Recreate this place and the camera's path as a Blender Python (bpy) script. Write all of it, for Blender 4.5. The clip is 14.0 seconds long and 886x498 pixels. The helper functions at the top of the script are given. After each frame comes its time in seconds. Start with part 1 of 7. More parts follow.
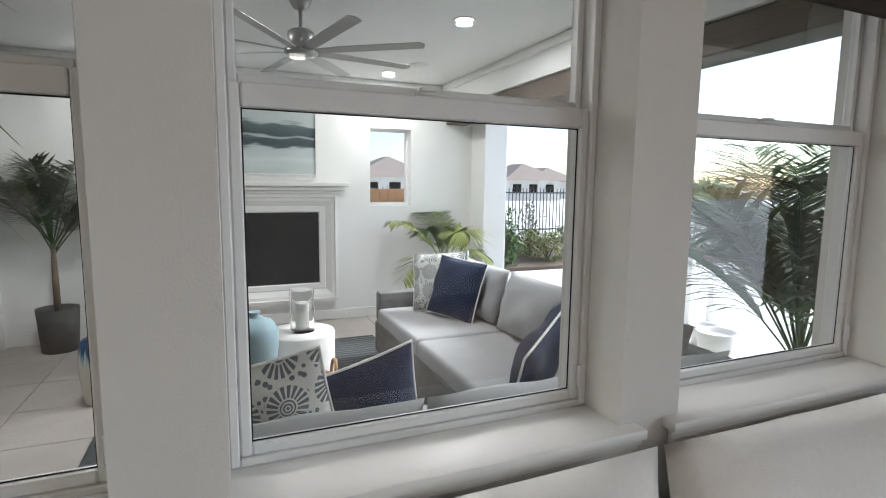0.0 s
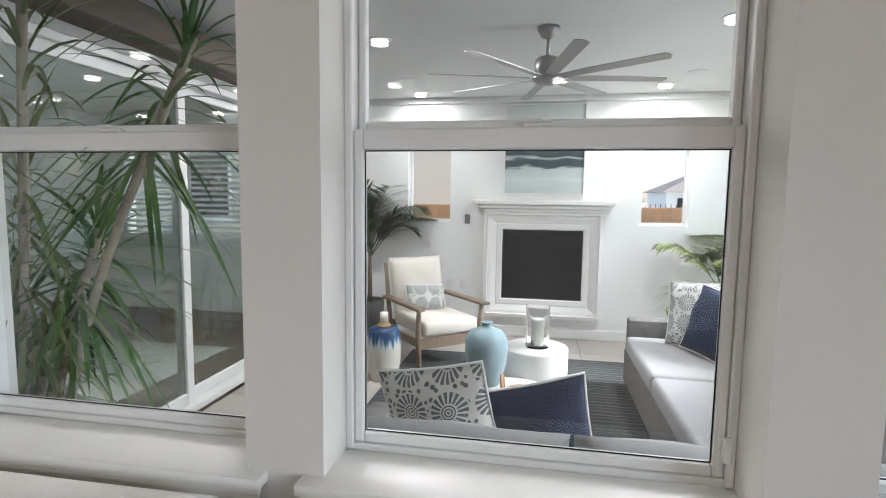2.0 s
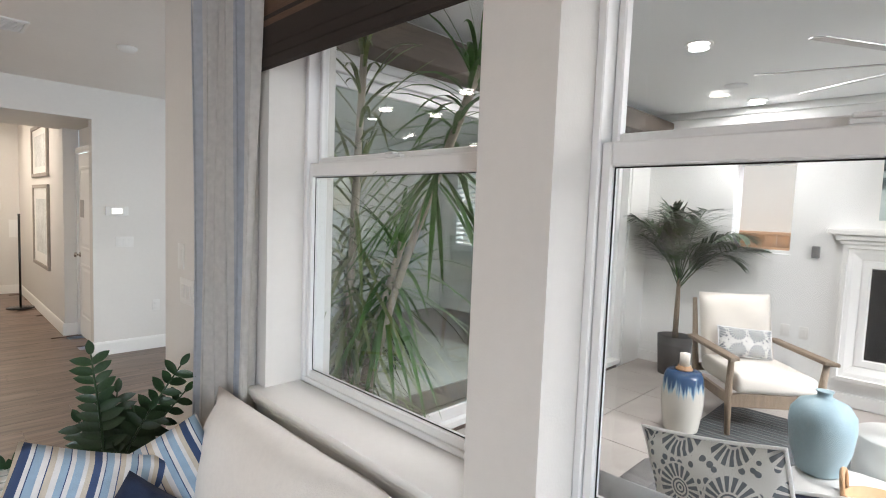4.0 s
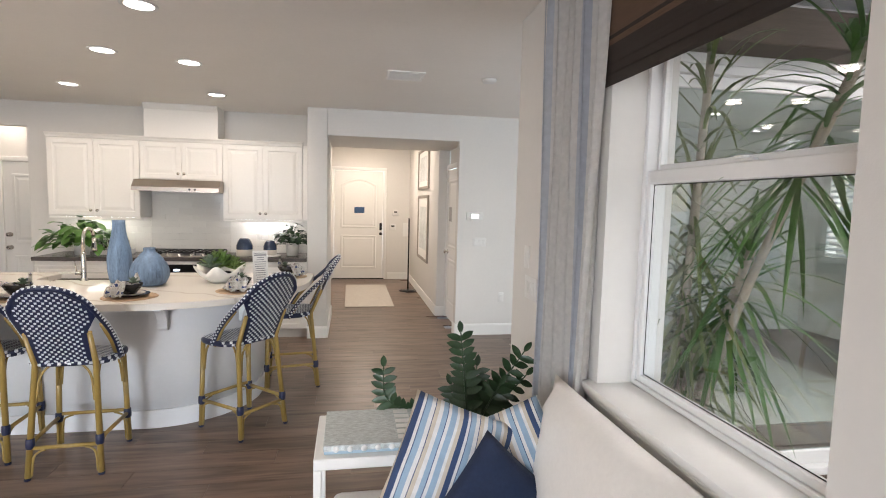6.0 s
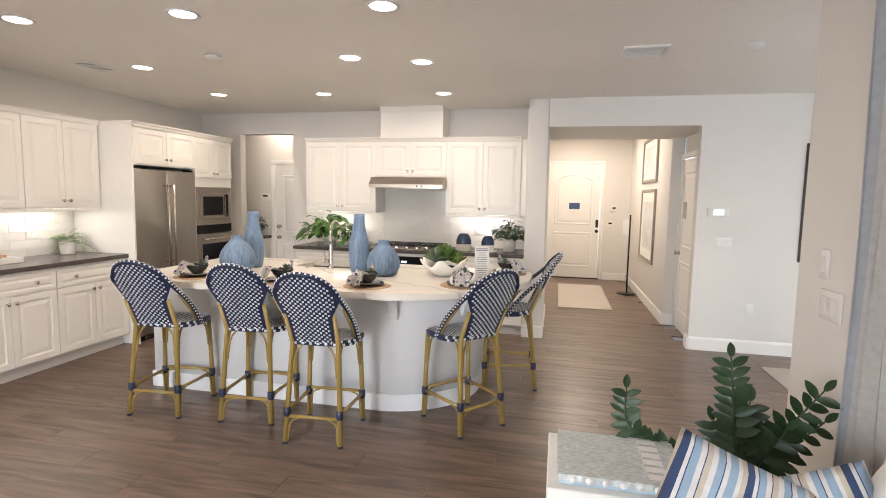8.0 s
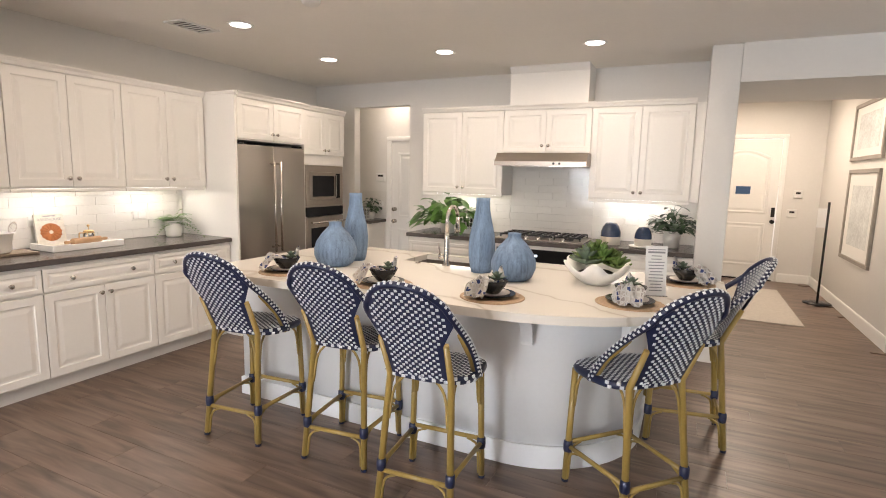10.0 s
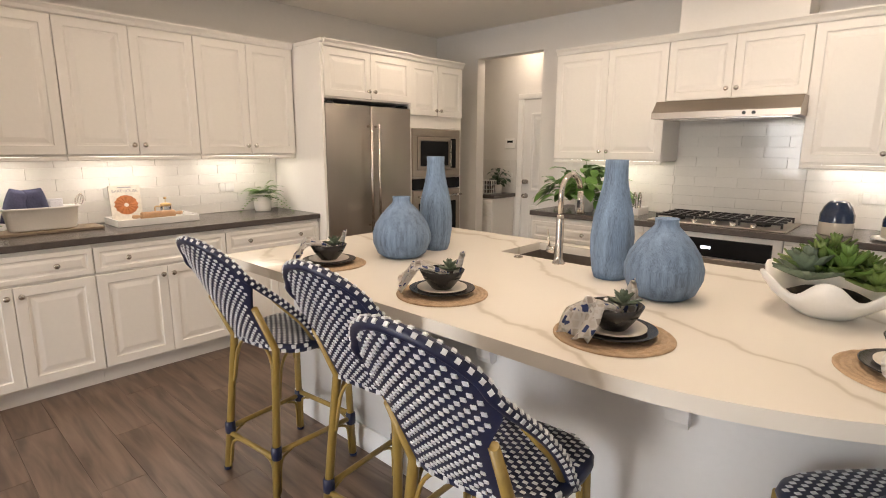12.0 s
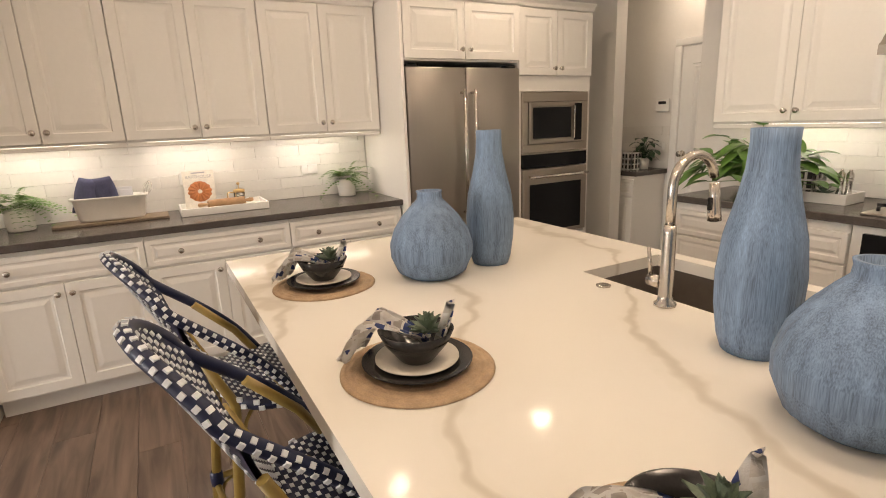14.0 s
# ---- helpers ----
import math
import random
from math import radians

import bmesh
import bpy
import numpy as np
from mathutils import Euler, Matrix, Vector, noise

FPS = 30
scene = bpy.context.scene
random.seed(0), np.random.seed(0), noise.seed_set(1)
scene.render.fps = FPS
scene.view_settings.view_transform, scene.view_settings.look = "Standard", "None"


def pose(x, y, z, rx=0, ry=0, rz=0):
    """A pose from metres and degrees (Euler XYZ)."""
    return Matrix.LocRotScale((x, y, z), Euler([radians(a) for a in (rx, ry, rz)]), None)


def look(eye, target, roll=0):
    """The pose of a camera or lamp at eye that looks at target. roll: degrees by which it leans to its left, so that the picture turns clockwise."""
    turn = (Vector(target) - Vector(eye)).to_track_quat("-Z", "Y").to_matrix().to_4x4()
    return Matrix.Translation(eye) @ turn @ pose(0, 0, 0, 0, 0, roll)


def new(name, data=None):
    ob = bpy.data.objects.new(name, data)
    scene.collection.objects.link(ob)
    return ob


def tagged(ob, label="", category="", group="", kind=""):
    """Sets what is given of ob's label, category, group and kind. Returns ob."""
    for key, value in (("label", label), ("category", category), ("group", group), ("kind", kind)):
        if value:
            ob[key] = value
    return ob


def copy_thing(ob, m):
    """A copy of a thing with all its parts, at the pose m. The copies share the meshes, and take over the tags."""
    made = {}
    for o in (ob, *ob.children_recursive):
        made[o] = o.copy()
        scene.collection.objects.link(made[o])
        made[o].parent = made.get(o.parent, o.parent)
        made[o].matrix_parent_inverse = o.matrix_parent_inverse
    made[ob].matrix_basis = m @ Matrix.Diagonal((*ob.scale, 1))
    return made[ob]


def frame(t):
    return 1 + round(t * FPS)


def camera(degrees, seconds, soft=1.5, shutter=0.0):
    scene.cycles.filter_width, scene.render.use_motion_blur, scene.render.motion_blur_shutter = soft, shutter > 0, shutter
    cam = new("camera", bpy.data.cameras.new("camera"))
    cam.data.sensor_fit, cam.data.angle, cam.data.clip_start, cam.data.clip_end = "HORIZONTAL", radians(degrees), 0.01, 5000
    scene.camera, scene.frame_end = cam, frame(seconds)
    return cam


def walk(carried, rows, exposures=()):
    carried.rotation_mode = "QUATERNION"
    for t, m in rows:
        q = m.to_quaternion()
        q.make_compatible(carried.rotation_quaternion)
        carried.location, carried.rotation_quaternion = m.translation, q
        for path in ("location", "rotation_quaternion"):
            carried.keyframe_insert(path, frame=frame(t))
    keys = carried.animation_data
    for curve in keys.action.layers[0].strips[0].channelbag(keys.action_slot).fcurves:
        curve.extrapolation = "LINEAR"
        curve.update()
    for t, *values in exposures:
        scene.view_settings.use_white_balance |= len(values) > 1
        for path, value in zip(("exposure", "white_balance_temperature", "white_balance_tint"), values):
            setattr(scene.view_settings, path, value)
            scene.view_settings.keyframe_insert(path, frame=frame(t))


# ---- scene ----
cam = camera(81, 14.0, 1.0)
PATH = [
    (0.0, pose(0.006, 0.010, 1.508, 83.05, -0.64, -112.70)),
    (0.5, pose(-0.030, -0.110, 1.512, 82.53, -1.91, -103.46)),
    (1.0, pose(-0.003, -0.290, 1.526, 83.90, -0.79, -91.88)),
    (1.5, pose(-0.020, -0.399, 1.544, 84.50, -1.69, -84.45)),
    (2.0, pose(-0.077, -0.451, 1.547, 84.39, -0.73, -79.56)),
    (2.2, pose(-0.105, -0.468, 1.545, 84.48, -0.63, -77.15)),
    (4.3, pose(0.152, -0.546, 1.563, 85.87, -2.85, -39.11)),
    (4.5, pose(0.152, -0.548, 1.569, 85.83, -3.37, -35.17)),
    (5.0, pose(0.132, -0.555, 1.567, 85.70, -4.25, -27.68)),
    (5.5, pose(0.093, -0.595, 1.577, 85.81, -2.77, -19.85)),
    (6.0, pose(0.059, -0.622, 1.572, 85.02, -1.44, -10.16)),
    (6.5, pose(0.017, -0.616, 1.577, 84.67, -1.54, -3.71)),
    (7.0, pose(-0.025, -0.589, 1.578, 84.82, -2.39, 2.21)),
    (7.5, pose(-0.053, -0.505, 1.566, 84.64, -1.72, 7.47)),
    (8.0, pose(-0.073, -0.350, 1.547, 84.18, -1.06, 12.38)),
    (8.2, pose(-0.097, -0.287, 1.541, 83.87, -1.25, 14.21)),
    (10.5, pose(-0.579, 0.839, 1.511, 82.14, -0.81, 28.30)),
    (11.0, pose(-0.667, 1.094, 1.495, 82.68, -0.33, 31.98)),
    (11.5, pose(-0.705, 1.398, 1.469, 81.68, 0.01, 37.66)),
    (12.0, pose(-0.750, 1.668, 1.432, 78.95, -0.22, 42.80)),
    (12.5, pose(-0.837, 1.919, 1.430, 77.97, -0.07, 44.39)),
    (13.0, pose(-0.878, 2.184, 1.413, 77.43, 0.85, 46.48)),
    (13.5, pose(-0.915, 2.390, 1.410, 76.47, 1.29, 53.90)),
    (14.0, pose(-1.051, 2.549, 1.428, 76.03, 2.20, 60.72)),
]
walk(cam, PATH, exposures=[
    (0.0, 0.75, 6050, 9), (2.2, 1.20, 6000, 10), (4.5, 1.52, 6200, 13), (5.5, 1.52, 6250, 14), (6.5, 1.70, 6350, 14),
    (8.0, 1.78, 6500, 15), (10.5, 1.62, 6750, 16), (14.0, 1.38, 7450, 17)])

# ---- world, sun and large lights ----
world = bpy.data.worlds.new("sky")
scene.world = world
world.use_nodes = True
wn = world.node_tree
sky = wn.nodes.new("ShaderNodeTexSky")
sky.sky_type = "NISHITA"
sky.sun_disc = False
sky.sun_elevation = radians(37)
sky.sun_rotation = radians(180)
sky.air_density, sky.dust_density, sky.ozone_density = 1.0, 1.2, 1.0
wn.links.new(sky.outputs[0], wn.nodes["Background"].inputs[0])
wn.nodes["Background"].inputs[1].default_value = 0.15
sun_data = bpy.data.lights.new("sun", "SUN")
sun_data.energy, sun_data.angle, sun_data.color = 5.0, radians(24), (1, 0.98, 0.95)
sun = new("sun", sun_data)
sun.matrix_world = look((3.5, -16, 12), (3.5, 0, 0))

CEIL = 2.6
CAN_POS = [(-3.43, 2.38), (-2.3, 2.46), (-1.07, 2.53), (-3.6, 3.58), (-1.68, 3.54), (-1.16, 3.74),
           (-3.71, 4.77), (-2.53, 4.87), (-1.26, 5.0)]
# two added cans that light the living area from out of view
CAN_FILL = [(-2.3, -0.6), (-2.3, 0.9)]
# hall lamps added to brighten the entry; no source there is in view
HALL_FILL_CANS = [(0.35, 7.4), (0.35, 9.0)]


def lamp(name, kind, m, power, size, color, size_y=0.0):
    data = bpy.data.lights.new(name, "AREA")
    data.shape = kind
    data.energy, data.size, data.color = power, size, color
    if size_y:
        data.size_y = size_y
    ob = new(name, data)
    ob.matrix_world = m
    return ob


WARM = (1.0, 0.85, 0.68)
for cx, cy in CAN_POS + CAN_FILL:
    lamp("can_light", "DISK", pose(cx, cy, CEIL - 0.03), 2.0, 0.13, WARM)
for cx, cy in HALL_FILL_CANS:
    lamp("can_light", "DISK", pose(cx, cy, 2.72), 8.0, 0.13, WARM)
for cx, cy, watts in ((3.54, -1.62, 15), (3.70, 0.73, 15), (5.47, -1.64, 9), (5.62, 0.86, 5)):
    lamp("can_light", "DISK", pose(cx, cy, 2.66), watts, 0.12, (1, 0.95, 0.9))
# unseen lamp added to brighten the pantry
lamp("can_light", "DISK", pose(-4.0, 6.4, 2.57), 1.2, 0.1, WARM)
# strips under the wall cabinets
for sy in (2.0, 2.75, 3.5):
    lamp("cabinet_strip_light", "RECTANGLE", pose(-4.70, sy, 1.355), 0.42, 0.06, (1, 0.97, 0.92), 0.5)
for sx in (-2.72, -0.9):
    lamp("cabinet_strip_light", "RECTANGLE", pose(sx, 5.84, 1.325), 0.42, 0.6, (1, 0.97, 0.92), 0.06)
# fill lamp for daylight, added at an unseen, assumed wide window behind the camera
daylight = lamp("window_daylight", "RECTANGLE", look((-2.6, -3.95, 1.5), (-1.9, 0, -0.4)), 27, 2.0, (0.84, 0.93, 1.0), 2.0)
daylight.data.spread = radians(98)
# daylight entering the adjoining room at its sliding door
lamp("slider_daylight", "RECTANGLE", look((3.4, 2.28, 1.2), (3.0, 5.4, 1.3)), 12, 3.2, (0.86, 0.94, 1.0), 2.0)


# ---- materials ----
def mat(name, color, rough=0.5, metal=0.0, vary=0.06, scale=6.0, bump=0.0, bump_scale=80.0, coat=0.0, stretch=None, sheen=0.0, wob=0.08):
    """Principled surface with two scales of tone variation and fine relief."""
    m = bpy.data.materials.new(name)
    m.use_nodes = True
    nt = m.node_tree
    n, l = nt.nodes, nt.links
    b = n["Principled BSDF"]
    b.inputs["Roughness"].default_value = rough
    b.inputs["Metallic"].default_value = metal
    b.inputs["Coat Weight"].default_value = coat
    b.inputs["Sheen Weight"].default_value = sheen
    tc = n.new("ShaderNodeTexCoord")
    mp = n.new("ShaderNodeMapping")
    l.new(tc.outputs["Object"], mp.inputs[0])
    if stretch:
        mp.inputs["Scale"].default_value = stretch
    a = n.new("ShaderNodeTexNoise")
    a.inputs["Scale"].default_value, a.inputs["Detail"].default_value = scale, 4
    c = n.new("ShaderNodeTexNoise")
    c.inputs["Scale"].default_value, c.inputs["Detail"].default_value = scale * 11, 3
    for q in (a, c):
        l.new(mp.outputs[0], q.inputs["Vector"])
    add = n.new("ShaderNodeMath")
    add.operation = "ADD"
    l.new(a.outputs["Fac"], add.inputs[0])
    l.new(c.outputs["Fac"], add.inputs[1])
    rm = n.new("ShaderNodeMapRange")
    rm.inputs[1].default_value, rm.inputs[2].default_value = 0.6, 1.4
    rm.inputs[3].default_value, rm.inputs[4].default_value = 1 - vary, 1 + vary
    l.new(add.outputs[0], rm.inputs[0])
    mul = n.new("ShaderNodeVectorMath")
    mul.operation = "SCALE"
    mul.inputs[0].default_value = color
    l.new(rm.outputs[0], mul.inputs["Scale"])
    l.new(mul.outputs[0], b.inputs["Base Color"])
    rr = n.new("ShaderNodeMapRange")
    rr.inputs[3].default_value, rr.inputs[4].default_value = max(rough - wob, 0.02), min(rough + wob, 1)
    l.new(a.outputs["Fac"], rr.inputs[0])
    l.new(rr.outputs[0], b.inputs["Roughness"])
    if bump:
        t = n.new("ShaderNodeTexNoise")
        t.inputs["Scale"].default_value, t.inputs["Detail"].default_value = bump_scale, 3
        l.new(mp.outputs[0], t.inputs["Vector"])
        bp = n.new("ShaderNodeBump")
        bp.inputs["Strength"].default_value, bp.inputs["Distance"].default_value = bump, 0.004
        l.new(t.outputs["Fac"], bp.inputs["Height"])
        l.new(bp.outputs[0], b.inputs["Normal"])
    return m


def nodes_of(m):
    return m.node_tree.nodes, m.node_tree.links, m.node_tree.nodes["Principled BSDF"]


def ramp(m, stops):
    r = m.node_tree.nodes.new("ShaderNodeValToRGB")
    e = r.color_ramp.elements
    while len(e) < len(stops):
        e.new(0.5)
    for q, (p, c) in zip(e, stops):
        q.position, q.color = p, (*c, 1)
    return r


def glow(name, color, strength):
    m = bpy.data.materials.new(name)
    m.use_nodes = True
    b = m.node_tree.nodes["Principled BSDF"]
    b.inputs["Base Color"].default_value = (*color, 1)
    b.inputs["Emission Color"].default_value = (*color, 1)
    b.inputs["Emission Strength"].default_value = strength
    return m


def glass(name, color=(1, 1, 1), rough=0.0, ior=1.45):
    m = bpy.data.materials.new(name)
    m.use_nodes = True
    n, l, b = nodes_of(m)
    b.inputs["Base Color"].default_value = (*color, 1)
    b.inputs["Transmission Weight"].default_value = 1
    b.inputs["Roughness"].default_value = rough
    b.inputs["IOR"].default_value = ior
    return m


WALL = mat("wall_paint", (0.70, 0.68, 0.645), 0.75, vary=0.02, scale=3, bump=0.12, bump_scale=160)
CEILING = mat("ceiling_paint", (0.82, 0.79, 0.745), 0.85, vary=0.02, scale=3, bump=0.12, bump_scale=150)
TRIM = mat("trim_paint", (0.80, 0.79, 0.76), 0.4, vary=0.02, scale=4, bump=0.03, bump_scale=60)
VINYL = mat("window_vinyl", (0.78, 0.78, 0.77), 0.35, vary=0.02, scale=5)
CAB = mat("cabinet_paint", (0.80, 0.775, 0.73), 0.38, vary=0.02, scale=4, bump=0.03, bump_scale=70)
ISLE = mat("island_paint", (0.78, 0.795, 0.81), 0.45, vary=0.02, scale=4, bump=0.04, bump_scale=120)
DARK = mat("counter_dark", (0.085, 0.072, 0.066), 0.22, vary=0.25, scale=14, wob=0.05)
STEEL = mat("stainless", (0.42, 0.385, 0.345), 0.33, 1.0, vary=0.02, scale=2, stretch=(22, 22, 0.6), wob=0.02)
STEEL_H = mat("stainless_hood", (0.42, 0.37, 0.32), 0.36, 1.0, vary=0.05, scale=3, stretch=(1.5, 60, 60), wob=0.06)
NICKEL = mat("brushed_nickel", (0.62, 0.58, 0.53), 0.25, 1.0, vary=0.04, scale=20)
BLACK = mat("black_enamel", (0.018, 0.017, 0.017), 0.25, vary=0.15, scale=10)
BLACK_GLASS = mat("black_glass", (0.012, 0.012, 0.013), 0.06, vary=0.1, scale=6, wob=0.03)
STUCCO = mat("patio_stucco", (0.80, 0.80, 0.785), 0.9, vary=0.04, scale=2.5, bump=0.5, bump_scale=90)
STONE = mat("cast_stone", (0.78, 0.77, 0.745), 0.8, vary=0.04, scale=5, bump=0.2, bump_scale=120)
PATIO_CEIL = mat("patio_ceiling_paint", (0.76, 0.765, 0.76), 0.85, vary=0.03, scale=2, bump=0.15)
BEAM = mat("beam_stain", (0.11, 0.085, 0.066), 0.7, vary=0.25, scale=4, stretch=(1, 14, 14), bump=0.2)
for dark in (BLACK_GLASS,):
    dark.node_tree.nodes["Principled BSDF"].inputs["Specular IOR Level"].default_value = 0.14
CLEAR = glass("window_glass", (0.97, 0.985, 0.98))
LIGHT = glow("lamp_lens", (1.0, 0.93, 0.82), 4.0)
NAVY = mat("navy_fabric", (0.010, 0.021, 0.058), 0.9, vary=0.2, scale=9, bump=0.3, bump_scale=350, sheen=0.04)
PIPING = mat("white_piping", (0.75, 0.75, 0.74), 0.8)
GREYC = mat("grey_cushion_fabric", (0.33, 0.335, 0.34), 0.95, vary=0.1, scale=8, bump=0.35, bump_scale=300, sheen=0.15)
IVORY = mat("ivory_upholstery", (0.74, 0.69, 0.62), 0.9, vary=0.04, scale=5, bump=0.25, bump_scale=260, sheen=0.2)
WICKER = mat("grey_wicker", (0.15, 0.145, 0.14), 0.75, vary=0.35, scale=16, bump=0.8, bump_scale=110)
BAMBOO = mat("golden_bamboo", (0.33, 0.225, 0.062), 0.36, vary=0.16, scale=7, stretch=(1, 1, 0.3), coat=0.2)
NAVY_CANE = mat("navy_cane", (0.012, 0.018, 0.055), 0.42, vary=0.2, scale=30)
WHITE_CANE = mat("white_cane", (0.72, 0.75, 0.78), 0.42, vary=0.05, scale=30)
LEAF = mat("leaf_green", (0.06, 0.145, 0.03), 0.55, vary=0.4, scale=9, wob=0.1)
LEAF_DARK = mat("leaf_dark_green", (0.020, 0.052, 0.018), 0.35, vary=0.4, scale=12, wob=0.1)
LEAF_PALE = mat("leaf_yellow_green", (0.19, 0.22, 0.06), 0.5, vary=0.35, scale=9)
BARK = mat("bark", (0.17, 0.13, 0.09), 0.9, vary=0.3, scale=12, bump=0.6)
SOIL = mat("soil", (0.03, 0.022, 0.016), 0.95, vary=0.4, scale=30, bump=0.6)
WHITE_CER = mat("white_ceramic", (0.78, 0.76, 0.72), 0.35, vary=0.03, scale=8, bump=0.05, bump_scale=40)
OAK = mat("weathered_oak", (0.22, 0.165, 0.115), 0.6, vary=0.25, scale=5, stretch=(9, 9, 1))
TAN_WOOD = mat("tan_wood", (0.45, 0.27, 0.14), 0.55, vary=0.2, scale=5, stretch=(1, 9, 9))


def make_planks():
    """Grey-brown vinyl planks: tone by plank, long grain."""
    m = bpy.data.materials.new("floor_plank")
    m.use_nodes = True
    n, l, b = nodes_of(m)
    tc = n.new("ShaderNodeTexCoord")
    mp = n.new("ShaderNodeMapping")
    mp.inputs["Scale"].default_value = (1.0, 9.0, 9.0)
    l.new(tc.outputs["Object"], mp.inputs[0])
    oi = n.new("ShaderNodeObjectInfo")
    ge = n.new("ShaderNodeNewGeometry")
    rnd = n.new("ShaderNodeMath")
    l.new(oi.outputs["Random"], rnd.inputs[0])
    l.new(ge.outputs["Random Per Island"], rnd.inputs[1])
    fr = n.new("ShaderNodeMath")
    fr.operation = "FRACT"
    l.new(rnd.outputs[0], fr.inputs[0])
    off = n.new("ShaderNodeVectorMath")
    sc = n.new("ShaderNodeVectorMath")
    sc.operation = "SCALE"
    sc.inputs[0].default_value = (13, 31, 0)
    l.new(fr.outputs[0], sc.inputs["Scale"])
    l.new(mp.outputs[0], off.inputs[0])
    l.new(sc.outputs[0], off.inputs[1])
    g = n.new("ShaderNodeTexNoise")
    g.inputs["Scale"].default_value, g.inputs["Detail"].default_value, g.inputs["Distortion"].default_value = 2.2, 8, 0.6
    l.new(off.outputs[0], g.inputs["Vector"])
    r = ramp(m, [(0.28, (0.078, 0.050, 0.037)), (0.5, (0.162, 0.110, 0.081)), (0.72, (0.235, 0.165, 0.124))])
    l.new(g.outputs["Fac"], r.inputs[0])
    mr = n.new("ShaderNodeMapRange")
    mr.inputs[3].default_value, mr.inputs[4].default_value = 0.88, 1.12
    l.new(fr.outputs[0], mr.inputs[0])
    sm = n.new("ShaderNodeVectorMath")
    sm.operation = "SCALE"
    l.new(r.outputs[0], sm.inputs[0])
    l.new(mr.outputs[0], sm.inputs["Scale"])
    l.new(sm.outputs[0], b.inputs["Base Color"])
    b.inputs["Roughness"].default_value = 0.34
    bp = n.new("ShaderNodeBump")
    bp.inputs["Strength"].default_value, bp.inputs["Distance"].default_value = 0.12, 0.002
    l.new(g.outputs["Fac"], bp.inputs["Height"])
    l.new(bp.outputs[0], b.inputs["Normal"])
    return m


PLANK = make_planks()


def make_quartz():
    """Warm white quartz with long soft taupe veins."""
    m = bpy.data.materials.new("veined_quartz")
    m.use_nodes = True
    n, l, b = nodes_of(m)
    tc = n.new("ShaderNodeTexCoord")
    mp = n.new("ShaderNodeMapping")
    mp.inputs["Rotation"].default_value = (0, 0, 0.45)
    l.new(tc.outputs["Object"], mp.inputs[0])
    w = n.new("ShaderNodeTexNoise")
    w.inputs["Scale"].default_value, w.inputs["Detail"].default_value = 1.1, 5
    l.new(mp.outputs[0], w.inputs["Vector"])
    mx = n.new("ShaderNodeVectorMath")
    mx.operation = "MULTIPLY_ADD"
    mx.inputs[1].default_value = (0.9, 0.9, 0.2)
    l.new(w.outputs["Color"], mx.inputs[0])
    l.new(mp.outputs[0], mx.inputs[2])
    wv = n.new("ShaderNodeTexWave")
    wv.wave_type, wv.bands_direction = "BANDS", "Y"
    wv.inputs["Scale"].default_value, wv.inputs["Distortion"].default_value = 0.55, 1.6
    wv.inputs["Detail"].default_value, wv.inputs["Detail Scale"].default_value = 3, 1.6
    l.new(mx.outputs[0], wv.inputs["Vector"])
    r = ramp(m, [(0.0, (0.58, 0.53, 0.455)), (0.004, (0.64, 0.595, 0.52)), (0.011, (0.715, 0.675, 0.605)), (0.06, (0.74, 0.70, 0.635)), (1.0, (0.76, 0.72, 0.65))])
    l.new(wv.outputs["Fac"], r.inputs[0])
    l.new(r.outputs[0], b.inputs["Base Color"])
    b.inputs["Roughness"].default_value = 0.09
    b.inputs["Specular IOR Level"].default_value = 0.06
    return m


QUARTZ = make_quartz()


# ---- mesh helpers ----
def finish(bm, smooth=None):
    if smooth is not None:
        for f in bm.faces:
            f.smooth = True
        for e in bm.edges:
            if len(e.link_faces) == 2 and e.calc_face_angle(0) > radians(smooth):
                e.smooth = False
    return bm


def to_mesh(name, bm, material):
    me = bpy.data.meshes.new(name)
    bmesh.ops.recalc_face_normals(bm, faces=bm.faces[:])
    bm.to_mesh(me)
    bm.free()
    for q in material if isinstance(material, (list, tuple)) else [material]:
        me.materials.append(q)
    return me


def part(name, bm, material, parent=None, label="", m=None):
    """Link a bmesh as one mesh object under a thing or a part."""
    ob = new(name, to_mesh(name, bm, material))
    if m is not None:
        ob.matrix_basis = m
    if parent is not None:
        ob.parent = parent
    if label:
        ob["label"] = label
    return ob


def again(ob, m, parent=None):
    """Another object on the same mesh."""
    o = new(ob.name.split(".")[0], ob.data)
    o.matrix_basis = m
    o.parent = parent if parent is not None else ob.parent
    return o


def thing(name, label, category, m, group=""):
    e = new(name)
    e.empty_display_size = 0.1
    e.matrix_basis = m
    return tagged(e, label, category, group)


def solo(name, bm, material, label, category, m=None, group="", kind=""):
    return tagged(part(name, bm, material, None, "", m), label, category, group, kind)


def structure(name, bm, material, label, category="structure"):
    return tagged(part(name, bm, material), label, category, "", "structure")


def put_box(bm, lo, hi):
    vs = [bm.verts.new((x, y, z)) for x in (lo[0], hi[0]) for y in (lo[1], hi[1]) for z in (lo[2], hi[2])]
    for q in ((0, 1, 3, 2), (4, 6, 7, 5), (0, 4, 5, 1), (2, 3, 7, 6), (0, 2, 6, 4), (1, 5, 7, 3)):
        bm.faces.new([vs[i] for i in q])
    return vs


